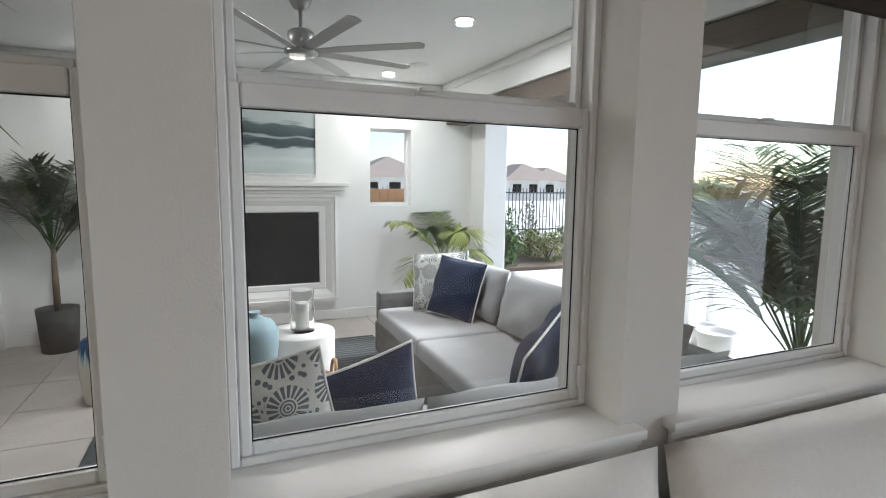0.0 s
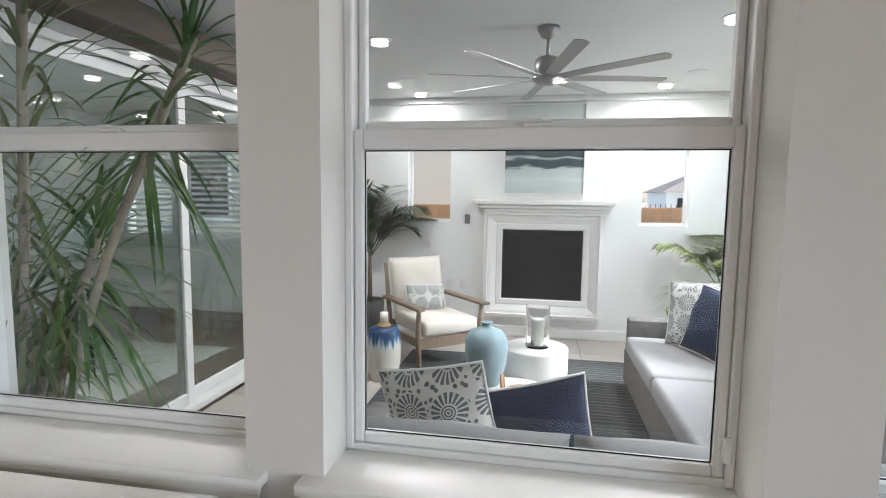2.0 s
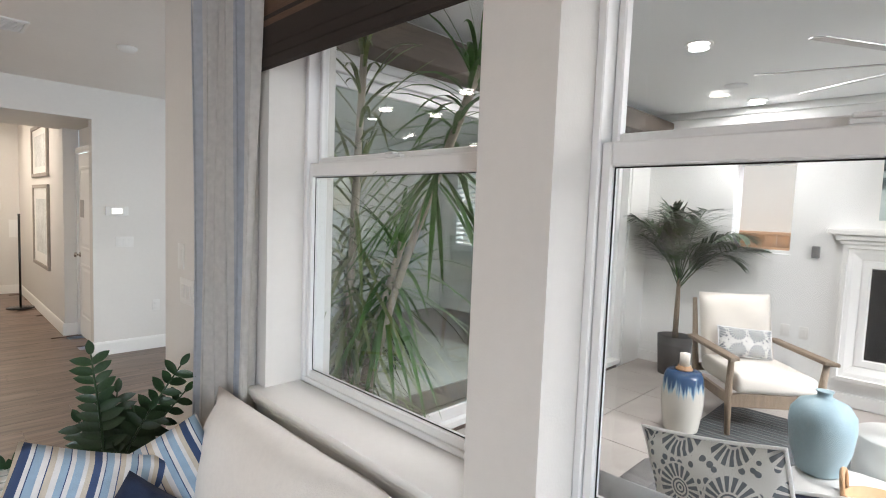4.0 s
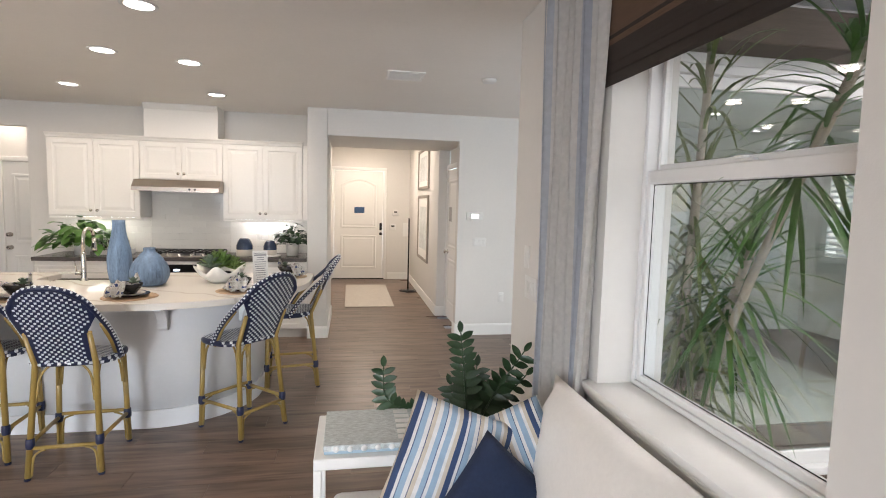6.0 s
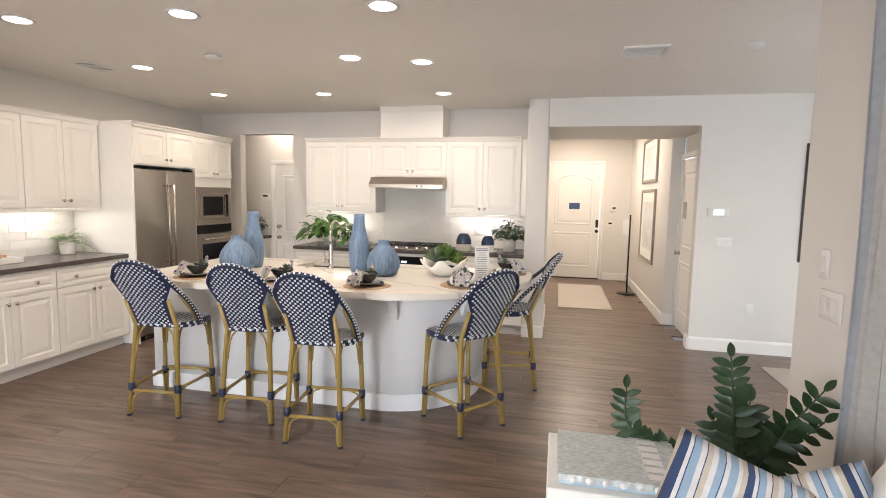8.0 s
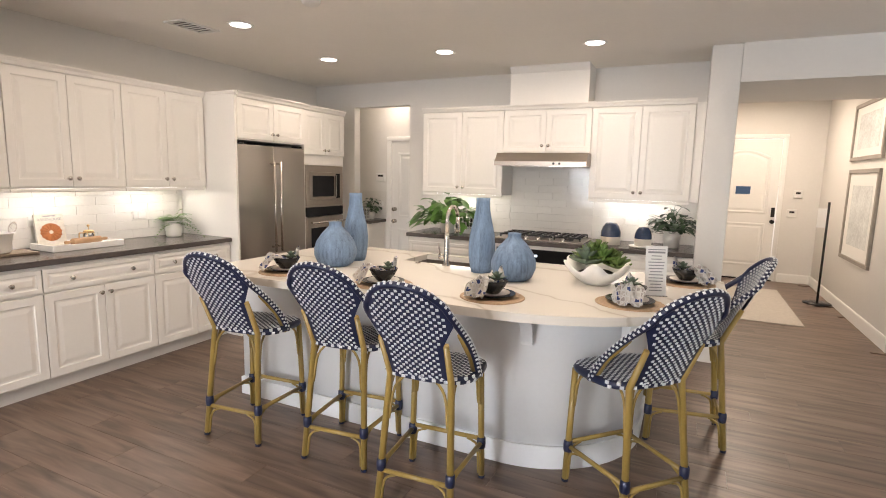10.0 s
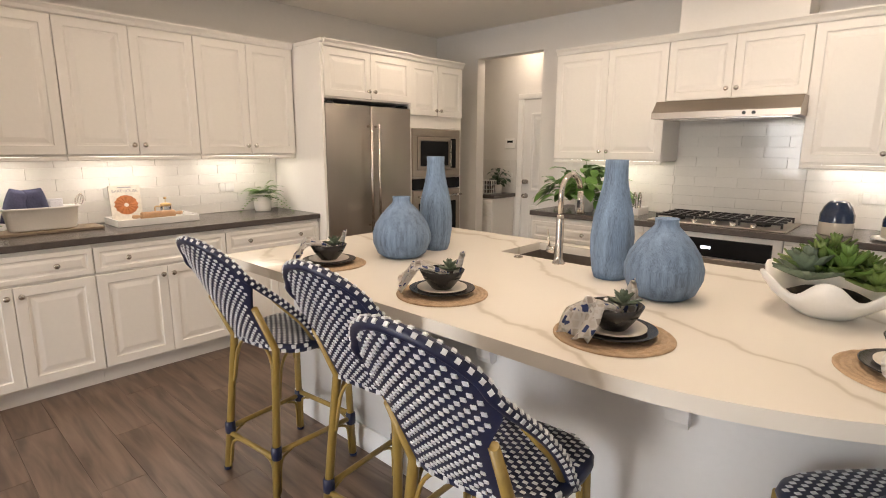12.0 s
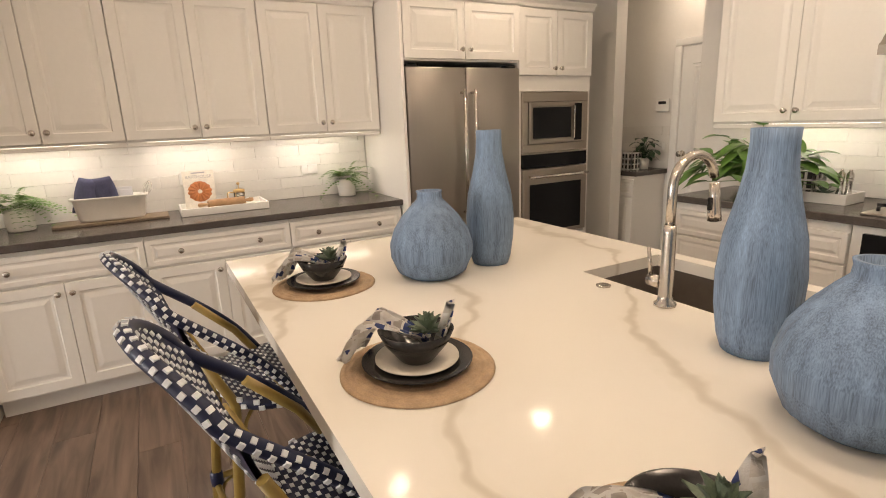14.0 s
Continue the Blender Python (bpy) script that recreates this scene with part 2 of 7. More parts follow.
def boxes(*pairs, bevel=0.0, seg=1):
    bm = bmesh.new()
    for lo, hi in pairs:
        put_box(bm, lo, hi)
    if bevel:
        bmesh.ops.bevel(bm, geom=bm.edges[:], offset=bevel, segments=seg, affect="EDGES", profile=0.5)
        if seg > 1:
            finish(bm, 40)
    return bm


def box(lo, hi, bevel=0.0, seg=1):
    return boxes((lo, hi), bevel=bevel, seg=seg)


def lathe(profile, n=28, wob=None):
    """Turn a profile of (radius, height) round the z axis."""
    bm = bmesh.new()
    rings = []
    for r, z in profile:
        if r < 1e-4:
            rings.append([bm.verts.new((0, 0, z))])
        else:
            ring = []
            for k in range(n):
                a = 2 * math.pi * k / n
                rr = r * (1 + (wob(a, z) if wob else 0))
                ring.append(bm.verts.new((rr * math.cos(a), rr * math.sin(a), z)))
            rings.append(ring)
    for p, q in zip(rings, rings[1:]):
        for k in range(n):
            k2 = (k + 1) % n
            if len(p) == 1 and len(q) == 1:
                continue
            if len(p) == 1:
                bm.faces.new((p[0], q[k2], q[k]))
            elif len(q) == 1:
                bm.faces.new((p[k], p[k2], q[0]))
            else:
                bm.faces.new((p[k], p[k2], q[k2], q[k]))
    return finish(bm, 50)


def tube_into(bm, pts, radius, n=8, cap=True):
    pts = [Vector(p) for p in pts]
    rad = radius if isinstance(radius, (list, tuple)) else [radius] * len(pts)
    rings = []
    up = None
    for i, p in enumerate(pts):
        d = (pts[min(i + 1, len(pts) - 1)] - pts[max(i - 1, 0)]).normalized()
        if up is None:
            up = d.orthogonal().normalized()
        up = (up - d * up.dot(d))
        up = up.normalized() if up.length > 1e-6 else d.orthogonal().normalized()
        side = d.cross(up)
        rings.append([bm.verts.new(p + (up * math.cos(2 * math.pi * k / n) + side * math.sin(2 * math.pi * k / n)) * rad[i]) for k in range(n)])
    for a, b in zip(rings, rings[1:]):
        for k in range(n):
            f = bm.faces.new((a[k], a[(k + 1) % n], b[(k + 1) % n], b[k]))
            f.smooth = True
    if cap:
        bm.faces.new(rings[0][::-1])
        bm.faces.new(rings[-1])
    return bm


def tube(pts, radius, n=8):
    return tube_into(bmesh.new(), pts, radius, n)


def bend(pts, steps=8):
    """Smooth points through a few corners (Catmull-Rom)."""
    p = [Vector(q) for q in pts]
    p = [p[0] * 2 - p[1]] + p + [p[-1] * 2 - p[-2]]
    out = []
    for i in range(1, len(p) - 2):
        for k in range(steps):
            t = k / steps
            a, b, c, d = p[i - 1:i + 3]
            out.append(0.5 * ((2 * b) + (c - a) * t + (2 * a - 5 * b + 4 * c - d) * t * t + (3 * b - a - 3 * c + d) * t ** 3))
    return out + [p[-2]]


def prism(outline, z0, z1, bevel=0.0, seg=2):
    bm = bmesh.new()
    lo = [bm.verts.new((x, y, z0)) for x, y in outline]
    hi = [bm.verts.new((x, y, z1)) for x, y in outline]
    n = len(outline)
    bm.faces.new(lo[::-1])
    bm.faces.new(hi)
    for k in range(n):
        bm.faces.new((lo[k], lo[(k + 1) % n], hi[(k + 1) % n], hi[k]))
    if bevel:
        es = [e for e in bm.edges if abs(e.verts[0].co.z - e.verts[1].co.z) < 1e-6]
        bmesh.ops.bevel(bm, geom=es, offset=bevel, segments=seg, affect="EDGES", profile=0.5)
    return finish(bm, 35)


def profile_run(outline, length):
    """Extrude a (depth, height) outline along local x from 0 to length; depth goes to -y."""
    bm = bmesh.new()
    a = [bm.verts.new((0, -d, z)) for d, z in outline]
    b = [bm.verts.new((length, -d, z)) for d, z in outline]
    n = len(outline)
    bm.faces.new(a[::-1])
    bm.faces.new(b)
    for k in range(n):
        bm.faces.new((a[k], a[(k + 1) % n], b[(k + 1) % n], b[k]))
    return bm


def ring_panel(w, h, steps, thick):
    """A slab in x and z whose front (-y) steps in and out: steps are (inset, y)."""
    bm = bmesh.new()
    def rect(i, y):
        return [bm.verts.new((x, y, z)) for x, z in ((i, i), (w - i, i), (w - i, h - i), (i, h - i))]
    rings = [rect(0, thick), rect(0, 0.002), rect(0.003, 0)] + [rect(i, y) for i, y in steps]
    bm.faces.new(rings[0][::-1])
    for a, b in zip(rings, rings[1:]):
        for k in range(4):
            bm.faces.new((a[k], a[(k + 1) % 4], b[(k + 1) % 4], b[k]))
    bm.faces.new(rings[-1])
    return bm


def cushion(w, d, t, puff=0.6, n=12, seed=0, dent=0.0):
    """A stuffed cushion lying in x and y, thickness t, edges drawn in to a seam."""
    rnd = random.Random(seed)
    bm = bmesh.new()
    ph = [rnd.uniform(0, 6) for _ in range(6)]
    grid = {}
    for s in (1, -1):
        for i in range(n + 1):
            for j in range(n + 1):
                u, v = 2 * i / n - 1, 2 * j / n - 1
                edge = i in (0, n) or j in (0, n)
                if edge and s == -1:
                    grid[i, j, s] = grid[i, j, 1]
                    continue
                f = ((1 - abs(u) ** 2.6) * (1 - abs(v) ** 2.6)) ** (0.55 if puff < 1 else 0.8)
                pull = 1 - 0.05 * puff * (1 - (u * v) ** 2)
                z = s * t / 2 * f
                z += 0.012 * t / 0.15 * f * (math.sin(5 * u + ph[0]) * math.sin(4 * v + ph[1]) + 0.6 * math.sin(9 * u * v + ph[2]))
                z -= dent * t * max(0, 1 - 4 * u * u) * max(0, v) * s * f
                x = u * w / 2 * (pull if abs(u) > 0.6 else 1)
                y = v * d / 2 * (pull if abs(v) > 0.6 else 1)
                grid[i, j, s] = bm.verts.new((x, y, z))
    for s in (1, -1):
        for i in range(n):
            for j in range(n):
                q = [grid[i, j, s], grid[i + 1, j, s], grid[i + 1, j + 1, s], grid[i, j + 1, s]]
                f = bm.faces.new(q if s == 1 else q[::-1])
                f.smooth = True
    return bm


def seam_points(w, d, puff=0.6, n=8):
    pts = []
    for k in range(4 * n):
        q, s = divmod(k, n)
        t = 2 * s / n - 1
        u, v = ((t, -1), (1, t), (-t, 1), (-1, -t))[q]
        pull = 1 - 0.05 * puff * (1 - (u * v) ** 2)
        pts.append((u * w / 2 * (pull if abs(u) > 0.6 else 1), v * d / 2 * (pull if abs(v) > 0.6 else 1), 0))
    return pts + [pts[0]]


# ---- the shell of the house ----
WX0, WX1 = 1.0, 1.27          # window wall, inner and outer face
WINDOWS = ((0.215, 1.18), (-0.905, 0.02), (-2.09, -1.105))
W_LO, W_HI = 0.90, 2.44

structure("floor", boxes(((-5.1, -4.2, -0.12), (1.27, 10.3, -0.013)), ((1.27, 2.0, -0.12), (6.2, 5.6, -0.013))), PLANK, "dark subfloor under grey-brown wood-look planks", "floor")
structure("ceiling", boxes(((-5.1, -4.2, CEIL), (1.27, 6.65, CEIL + 0.1)), ((1.27, 2.0, CEIL), (6.2, 5.6, CEIL + 0.1)),
                           ((-0.6, 6.65, 2.75), (1.6, 10.3, 2.85)), ((-5.1, 6.65, CEIL), (-3.0, 8.2, CEIL + 0.1))), CEILING, "matt warm-white painted drywall ceiling", "ceiling")
structure("wall_west", boxes(((-5.0, 1.672, 0), (-4.86, 6.0, CEIL)), ((-5.0, -4.0, 0), (-4.2, 1.672, CEIL))), WALL, "pale greige painted drywall behind white cabinets", "wall")
structure("wall_north", boxes(((-5.0, 6.0, 0), (-4.28, 6.12, CEIL)), ((-4.28, 6.0, 2.325), (-3.50, 6.12, CEIL)), ((-3.50, 6.0, 0), (-0.41, 6.12, CEIL))), WALL,
          "greige painted wall with a pantry doorway", "wall")
structure("wall_stub", box((-0.41, 5.39, 0), (-0.19, 6.65, CEIL), 0.012, 2), WALL, "rounded greige drywall end beside the kitchen counter", "wall")
structure("wall_hall_header", box((-0.19, 5.39, 2.303), (1.32, 6.65, CEIL)), WALL, "dropped greige drywall header over the entry opening", "wall")
structure("wall_den_north", boxes(((1.32, 5.39, 0), (6.1, 5.52, CEIL)), ((1.42, 5.52, 2.07), (1.55, 6.49, CEIL)), ((1.32, 5.52, 2.303), (1.42, 6.65, CEIL))), WALL, "plain greige painted wall right of the entry opening", "wall")
structure("wall_hall_east", box((1.265, 6.49, 0), (1.42, 10.02, 2.75), 0.01, 2), WALL, "greige hallway wall with framed prints", "wall")
structure("wall_hall_west", box((-0.62, 6.65, 0), (-0.50, 10.02, 2.75)), WALL, "greige hallway wall", "wall")
structure("wall_hall_north", boxes(((-0.62, 10.02, 0), (-0.27, 10.15, 2.75)), ((-0.27, 10.02, 2.2), (0.76, 10.15, 2.75)), ((0.76, 10.02, 0), (1.42, 10.15, 2.75))), WALL, "greige entry wall round the front door", "wall")
structure("wall_hall_link", boxes(((-0.62, 6.65, 0), (-0.19, 6.77, 2.75)), ((-0.62, 6.65, CEIL), (1.45, 6.70, 2.75))), WALL, "greige return wall of the hallway", "wall")
structure("wall_pantry", boxes(((-5.0, 6.12, 0), (-4.9, 6.65, CEIL)), ((-5.0, 6.65, 0), (-3.0, 6.77, CEIL)), ((-3.35, 6.12, 0), (-3.2, 6.65, CEIL))), WALL, "beige pantry wall", "wall")
# out-of-view wall that closes the room; its window opening is assumed
structure("wall_south", boxes(((-5.0, -4.15, 0), (-3.3, -4.0, CEIL)), ((-0.5, -4.15, 0), (1.27, -4.0, CEIL)), ((-3.3, -4.15, 2.45), (-0.5, -4.0, CEIL)), ((-3.3, -4.15, 0), (-0.5, -4.0, 0.3))), WALL, "plain greige wall with a wide window", "wall")

segs = []
ys = [-4.0] + [q for a, b in sorted(WINDOWS) for q in (a, b)] + [2.25]
for k in range(0, len(ys), 2):
    segs.append(((WX0, ys[k], 0), (WX1, ys[k + 1], CEIL)))
for a, b in WINDOWS:
    segs.append(((WX0, a, 0), (WX1, b, W_LO - 0.03)))
    segs.append(((WX0, a, W_HI), (WX1, b, CEIL)))
structure("wall_east", boxes(*segs), WALL, "greige drywall with three deep window openings", "wall")
SL0, SL1, SLH = 1.62, 5.50, 2.36
structure("wall_patio_north", boxes(((WX1, 1.95, -0.1), (SL0, 2.2, 2.8)), ((SL1, 1.95, -0.1), (6.1, 2.2, 2.8)), ((SL0, 1.95, SLH), (SL1, 2.2, 2.8))), STUCCO, "white stucco house wall with a wide sliding door", "wall")
structure("wall_den_east", boxes(((6.1, 2.2, -0.1), (6.25, 3.15, CEIL)), ((6.1, 5.05, -0.1), (6.25, 5.52, CEIL)), ((6.1, 3.15, -0.1), (6.25, 5.05, 1.0)), ((6.1, 3.15, 2.30), (6.25, 5.05, CEIL))), WALL, "plain wall of the adjoining room", "wall")

# fireplace wall with two small windows
FW = 5.93
LWY, RWY, FZ0, FZ1 = (0.56, 1.08), (-2.05, -1.55), 1.27, 2.16
fw = []
for a, b in ((-2.85, RWY[0]), (RWY[1], LWY[0]), (LWY[1], 1.95)):
    fw.append(((FW, a, -0.1), (FW + 0.2, b, 2.8)))
for a, b in (LWY, RWY):
    fw += [((FW, a, -0.1), (FW + 0.2, b, FZ0)), ((FW, a, FZ1), (FW + 0.2, b, 2.8))]
structure("wall_fireplace", boxes(*fw), STUCCO, "white stucco patio wall with two small openings", "wall")
structure("patio_column", box((FW - 0.35, -3.16, -0.1), (FW + 0.2, -2.85, 2.8), 0.01), STUCCO, "square white stucco patio column", "column")
structure("patio_ceiling", box((WX1, -3.1, 2.69), (FW + 0.2, 1.95, 2.8)), PATIO_CEIL, "smooth white patio ceiling", "ceiling")
structure("patio_beam", box((WX1 + 0.01, -2.75, 2.24), (FW, -2.5, 2.42), 0.008), BEAM, "dark stained wooden beam over the open patio side", "beam")
structure("patio_beam_north", box((WX1 + 0.01, 1.72, 2.41), (FW, 1.945, 2.60), 0.008), BEAM, "dark stained wooden beam above the sliding door", "beam")
structure("patio_beam_fascia", box((WX1 + 0.01, -2.78, 2.424), (FW, -2.47, 2.69)), STUCCO, "white fascia above the dark beam", "beam")
structure("patio_crown_trim", boxes(((FW - 0.05, -2.47, 2.62), (FW, 1.95, 2.69)), ((WX1 + 0.1, 1.90, 2.62), (FW - 0.05, 1.95, 2.69)), ((WX1 + 0.1, -2.47, 2.62), (FW - 0.05, -2.42, 2.69)), bevel=0.012, seg=2), STUCCO, "white crown moulding round the patio ceiling", "trim")
structure("patio_wall_base", boxes(((FW - 0.02, -2.85, -0.04), (FW, 0.13 - 1.27, 0.07)), ((FW - 0.02, 0.14, -0.04), (FW, 1.95, 0.07))), STUCCO, "white stucco wall base strip", "trim")

# ---- baseboards ----
BB = [(0, 0), (0.016, 0), (0.016, 0.115), (0.010, 0.135), (0, 0.135)]
bb = bmesh.new()
def baseboard(x, y, length, rz):
    b = profile_run(BB, length)
    bmesh.ops.transform(b, matrix=pose(x, y, 0, 0, 0, rz), verts=b.verts[:])
    me = bpy.data.meshes.new("t")
    b.to_mesh(me)
    b.free()
    bb.from_mesh(me)
    bpy.data.meshes.remove(me)
baseboard(1.32, 5.39, 4.7, 0)
baseboard(-0.41, 5.39, 0.22, 0)
baseboard(-0.19, 5.39, 1.26, 90)
baseboard(1.265, 10.02, 3.53, -90)
baseboard(1.265, 6.49, 0.15, 0)
baseboard(0.83, 10.02, 0.43, 0)
baseboard(-0.50, 6.77, 3.25, 90)
baseboard(1.0, 2.2, 6.2, -90)
baseboard(-4.2, -4.0, 5.67, 90)
baseboard(1.32, 5.52, 0.13, -90)
structure("baseboard", bb, TRIM, "white painted baseboard", "baseboard")

# ---- windows of the living room ----
def house_window(n, y0, y1):
    w = thing("window_%d" % n, "white vinyl single-hung window with a deep painted sill", "window", pose(1.17, y0, W_LO))
    w["kind"] = "structure"
    d, h = y1 - y0, W_HI - W_LO
    mid = 1.712 - W_LO
    part("window_frame", boxes(((-0.03, 0, 0), (0.06, 0.02, h)), ((-0.03, d - 0.02, 0), (0.06, d, h)), ((-0.03, 0.02, h - 0.03), (0.06, d - 0.02, h)), ((-0.03, 0.02, 0), (0.06, d - 0.02, 0.018)), bevel=0.003), VINYL, w)
    sash = part("lower_sash", boxes(((-0.022, 0.021, 0.018), (0.012, 0.045, mid)), ((-0.022, d - 0.045, 0.018), (0.012, d - 0.021, mid)),
                                    ((-0.022, 0.046, 0.018), (0.012, d - 0.046, 0.045)), ((-0.026, 0.046, mid - 0.05), (0.012, d - 0.046, mid)), bevel=0.004), VINYL, w)
    part("pane", box((-0.006, 0.043, 0.043), (-0.002, d - 0.043, mid - 0.045)), CLEAR, sash).visible_shadow = False
    part("glazing_bead", boxes(((-0.0085, 0.0455, 0.0455), (-0.0065, 0.0485, mid - 0.0505)), ((-0.0085, d - 0.0485, 0.0455), (-0.0065, d - 0.0455, mid - 0.0505)),
                               ((-0.0085, 0.0485, 0.0455), (-0.0065, d - 0.0485, 0.0485)), ((-0.0085, 0.0485, mid - 0.0535), (-0.0065, d - 0.0485, mid - 0.0505))), BLACK, sash, "thin dark glazing seal")
    upper = part("upper_sash", boxes(((0.014, 0.021, mid - 0.02), (0.046, 0.040, h - 0.02)), ((0.014, d - 0.040, mid - 0.02), (0.046, d - 0.021, h - 0.02)),
                                     ((0.014, 0.040, mid - 0.02), (0.046, d - 0.040, mid + 0.022)), ((0.014, 0.040, h - 0.05), (0.046, d - 0.040, h - 0.02)), bevel=0.004), VINYL, w)
    part("pane", box((0.028, 0.038, mid + 0.02), (0.032, d - 0.038, h - 0.045)), CLEAR, upper).visible_shadow = False
    part("sash_lock", boxes(((-0.012, d / 2 - 0.035, mid + 0.001), (0.012, d / 2 + 0.035, mid + 0.012)), ((-0.020, d / 2 - 0.01, mid + 0.012), (0.004, d / 2 + 0.03, mid + 0.02)), bevel=0.003), VINYL, w)
    part("tilt_latch", box((-0.04, 0.012, 0.06), (-0.026, 0.032, 0.12), 0.003), VINYL, w)
    part("window_sill", boxes(((-0.215, -0.055, -0.028), (-0.03, d + 0.055, 0.0)), ((-0.186, -0.035, -0.105), (-0.171, d + 0.035, -0.0285)), bevel=0.006, seg=2), TRIM, w)
    part("sill_moulding", boxes(((-0.203, -0.048, -0.046), (-0.1865, d + 0.048, -0.0285)), ((-0.196, -0.042, -0.060), (-0.1865, d + 0.042, -0.0465)), bevel=0.005, seg=2), TRIM, w)
    return w


for n, (a, b) in enumerate(WINDOWS):
    house_window(n + 1, a, b)

# ---- sliding door to the patio ----
sd = thing("door_slider", "white vinyl sliding glass patio door", "door", pose(SL0, 2.02, 0))
sd["kind"] = "structure"
dw = SL1 - SL0
part("door_frame", boxes(((0, -0.06, -0.02), (0.05, 0.1, SLH)), ((dw - 0.05, -0.06, -0.02), (dw, 0.1, SLH)), ((0.05, -0.06, SLH - 0.05), (dw - 0.05, 0.1, SLH)), ((0.05, -0.07, -0.02), (dw - 0.05, 0.1, 0.03)), bevel=0.004), VINYL, sd)
GREYGLASS = glass("door_glass", (0.48, 0.55, 0.53))
for k, (a, b, yy) in enumerate(((0.05, 1.62, 0.0), (1.54, dw - 0.05, 0.042))):
    leaf = part("door_leaf", boxes(((a, yy - 0.02, 0.03), (a + 0.075, yy + 0.02, SLH - 0.05)), ((b - 0.075, yy - 0.02, 0.03), (b, yy + 0.02, SLH - 0.05)),
                                   ((a + 0.075, yy - 0.02, 0.03), (b - 0.075, yy + 0.02, 0.115)), ((a + 0.075, yy - 0.02, SLH - 0.12), (b - 0.075, yy + 0.02, SLH - 0.05)), bevel=0.004), VINYL, sd)
    part("pane", box((a + 0.07, yy - 0.003, 0.11), (b - 0.07, yy + 0.003, SLH - 0.115)), GREYGLASS, leaf).visible_shadow = False

# ---- doors ----
def two_panel_door(name, label, w, h, m, handle="knob", arch=True):
    d = thing(name, label, "door", m)
    d["kind"] = "structure"
    part("door_leaf", box((0, 0, 0.008), (w, 0.04, h), 0.003), TRIM, d)
    def raised(x0, z0, x1, z1, dome):
        bm = bmesh.new()
        def loop(i, y):
            pts = [(x0 + i, z0 + i), (x1 - i, z0 + i), (x1 - i, z1 - i)]
            if dome:
                for k in range(1, 10):
                    t = k / 10
                    pts.append((x1 - i - (x1 - x0 - 2 * i) * t, z1 - i + dome * math.sin(math.pi * t)))
            pts.append((x0 + i, z1 - i))
            return [bm.verts.new((x, y, z)) for x, z in pts]
        rings = [loop(0, 0), loop(0.008, -0.010), loop(0.028, -0.010), loop(0.036, -0.003), loop(0.05, -0.003), loop(0.075, -0.009)]
        for a, b in zip(rings, rings[1:]):
            n = len(a)
            for k in range(n):
                bm.faces.new((a[k], a[(k + 1) % n], b[(k + 1) % n], b[k]))
        bm.faces.new(rings[-1])
        return bm
    s = 0.12 * w / 0.9
    part("panel", raised(s, 0.22, w - s, h * 0.41, 0), TRIM, d)
    part("panel", raised(s, h * 0.41 + 0.15, w - s, h - (0.27 if arch else 0.14), 0.11 if arch else 0), TRIM, d)
    c = 0.07
    part("door_casing", boxes(((-c, -0.018, 0), (-0.004, 0.02, h + 0.01)), ((w + 0.004, -0.018, 0), (w + c, 0.02, h + 0.01)), ((-c, -0.018, h + 0.0105), (w + c, 0.02, h + c)), bevel=0.005, seg=2), TRIM, d)
    return d


fd = two_panel_door("door_front", "white two-panel front door with arched panel and black keypad lock", 0.97, 2.19, pose(-0.245, 10.03, 0))
part("threshold", box((-0.03, -0.05, 0), (1.0, 0.0, 0.02), 0.005), BLACK, fd)
lock = part("keypad_lock", box((0.905, -0.03, 1.0), (0.955, -0.001, 1.15), 0.01, 2), BLACK, fd, "black keypad lock")
part("knob", lathe([(0, 0), (0.03, 0.002), (0.032, 0.012), (0.014, 0.02), (0.014, 0.035), (0.028, 0.042), (0.03, 0.06), (0.02, 0.07), (0, 0.072)], 14), BLACK, fd, "black round door knob", pose(0.93, -0.001, 0.93, 90))
part("door_sign", box((0.40, -0.020, 1.345), (0.60, -0.0125, 1.465), 0.003), mat("blue_sign", (0.04, 0.09, 0.19), 0.5), fd, "small blue sign with unreadable white writing")
cd = two_panel_door("door_closet", "white two-panel closet door with satin knob", 0.80, 2.03, pose(1.40, 6.44, 0, 0, 0, -90), arch=False)
part("knob", lathe([(0, 0), (0.03, 0.002), (0.03, 0.008), (0.012, 0.014), (0.012, 0.03), (0.028, 0.04), (0.028, 0.055), (0, 0.065)], 14), NICKEL, cd, "satin nickel knob", pose(0.07, -0.001, 0.92, 90))
part("notice", box((0.16, -0.016, 1.34), (0.32, -0.0125, 1.53)), mat("grey_notice", (0.42, 0.4, 0.38), 0.6), cd, "grey notice with unreadable lines")
pd = two_panel_door("door_pantry", "white two-panel pantry door with satin knobs", 0.74, 1.95, pose(-4.13, 6.645, 0), arch=False)
for z in (0.90, 1.06):
    part("knob", lathe([(0, 0), (0.028, 0.002), (0.028, 0.008), (0.012, 0.014), (0.012, 0.03), (0.026, 0.04), (0.026, 0.055), (0, 0.062)], 14), NICKEL, pd, "", pose(0.06, -0.001, z, 90))


# ---- kitchen ----
def knob(parent, x, z, y=0.0):
    key = "knob_mesh"
    if key not in SHARED:
        SHARED[key] = to_mesh("knob", lathe([(0, 0), (0.008, 0), (0.006, 0.008), (0.006, 0.014), (0.015, 0.02), (0.016, 0.026), (0.011, 0.031), (0, 0.032)], 12), NICKEL)
    o = new("knob", SHARED[key])
    o.matrix_basis = pose(x, y, z, 90)
    o.parent = parent
    return o


SHARED = {}
DOOR_STEPS = [(0.052, 0.0), (0.058, 0.006), (0.070, 0.007), (0.098, 0.0015)]
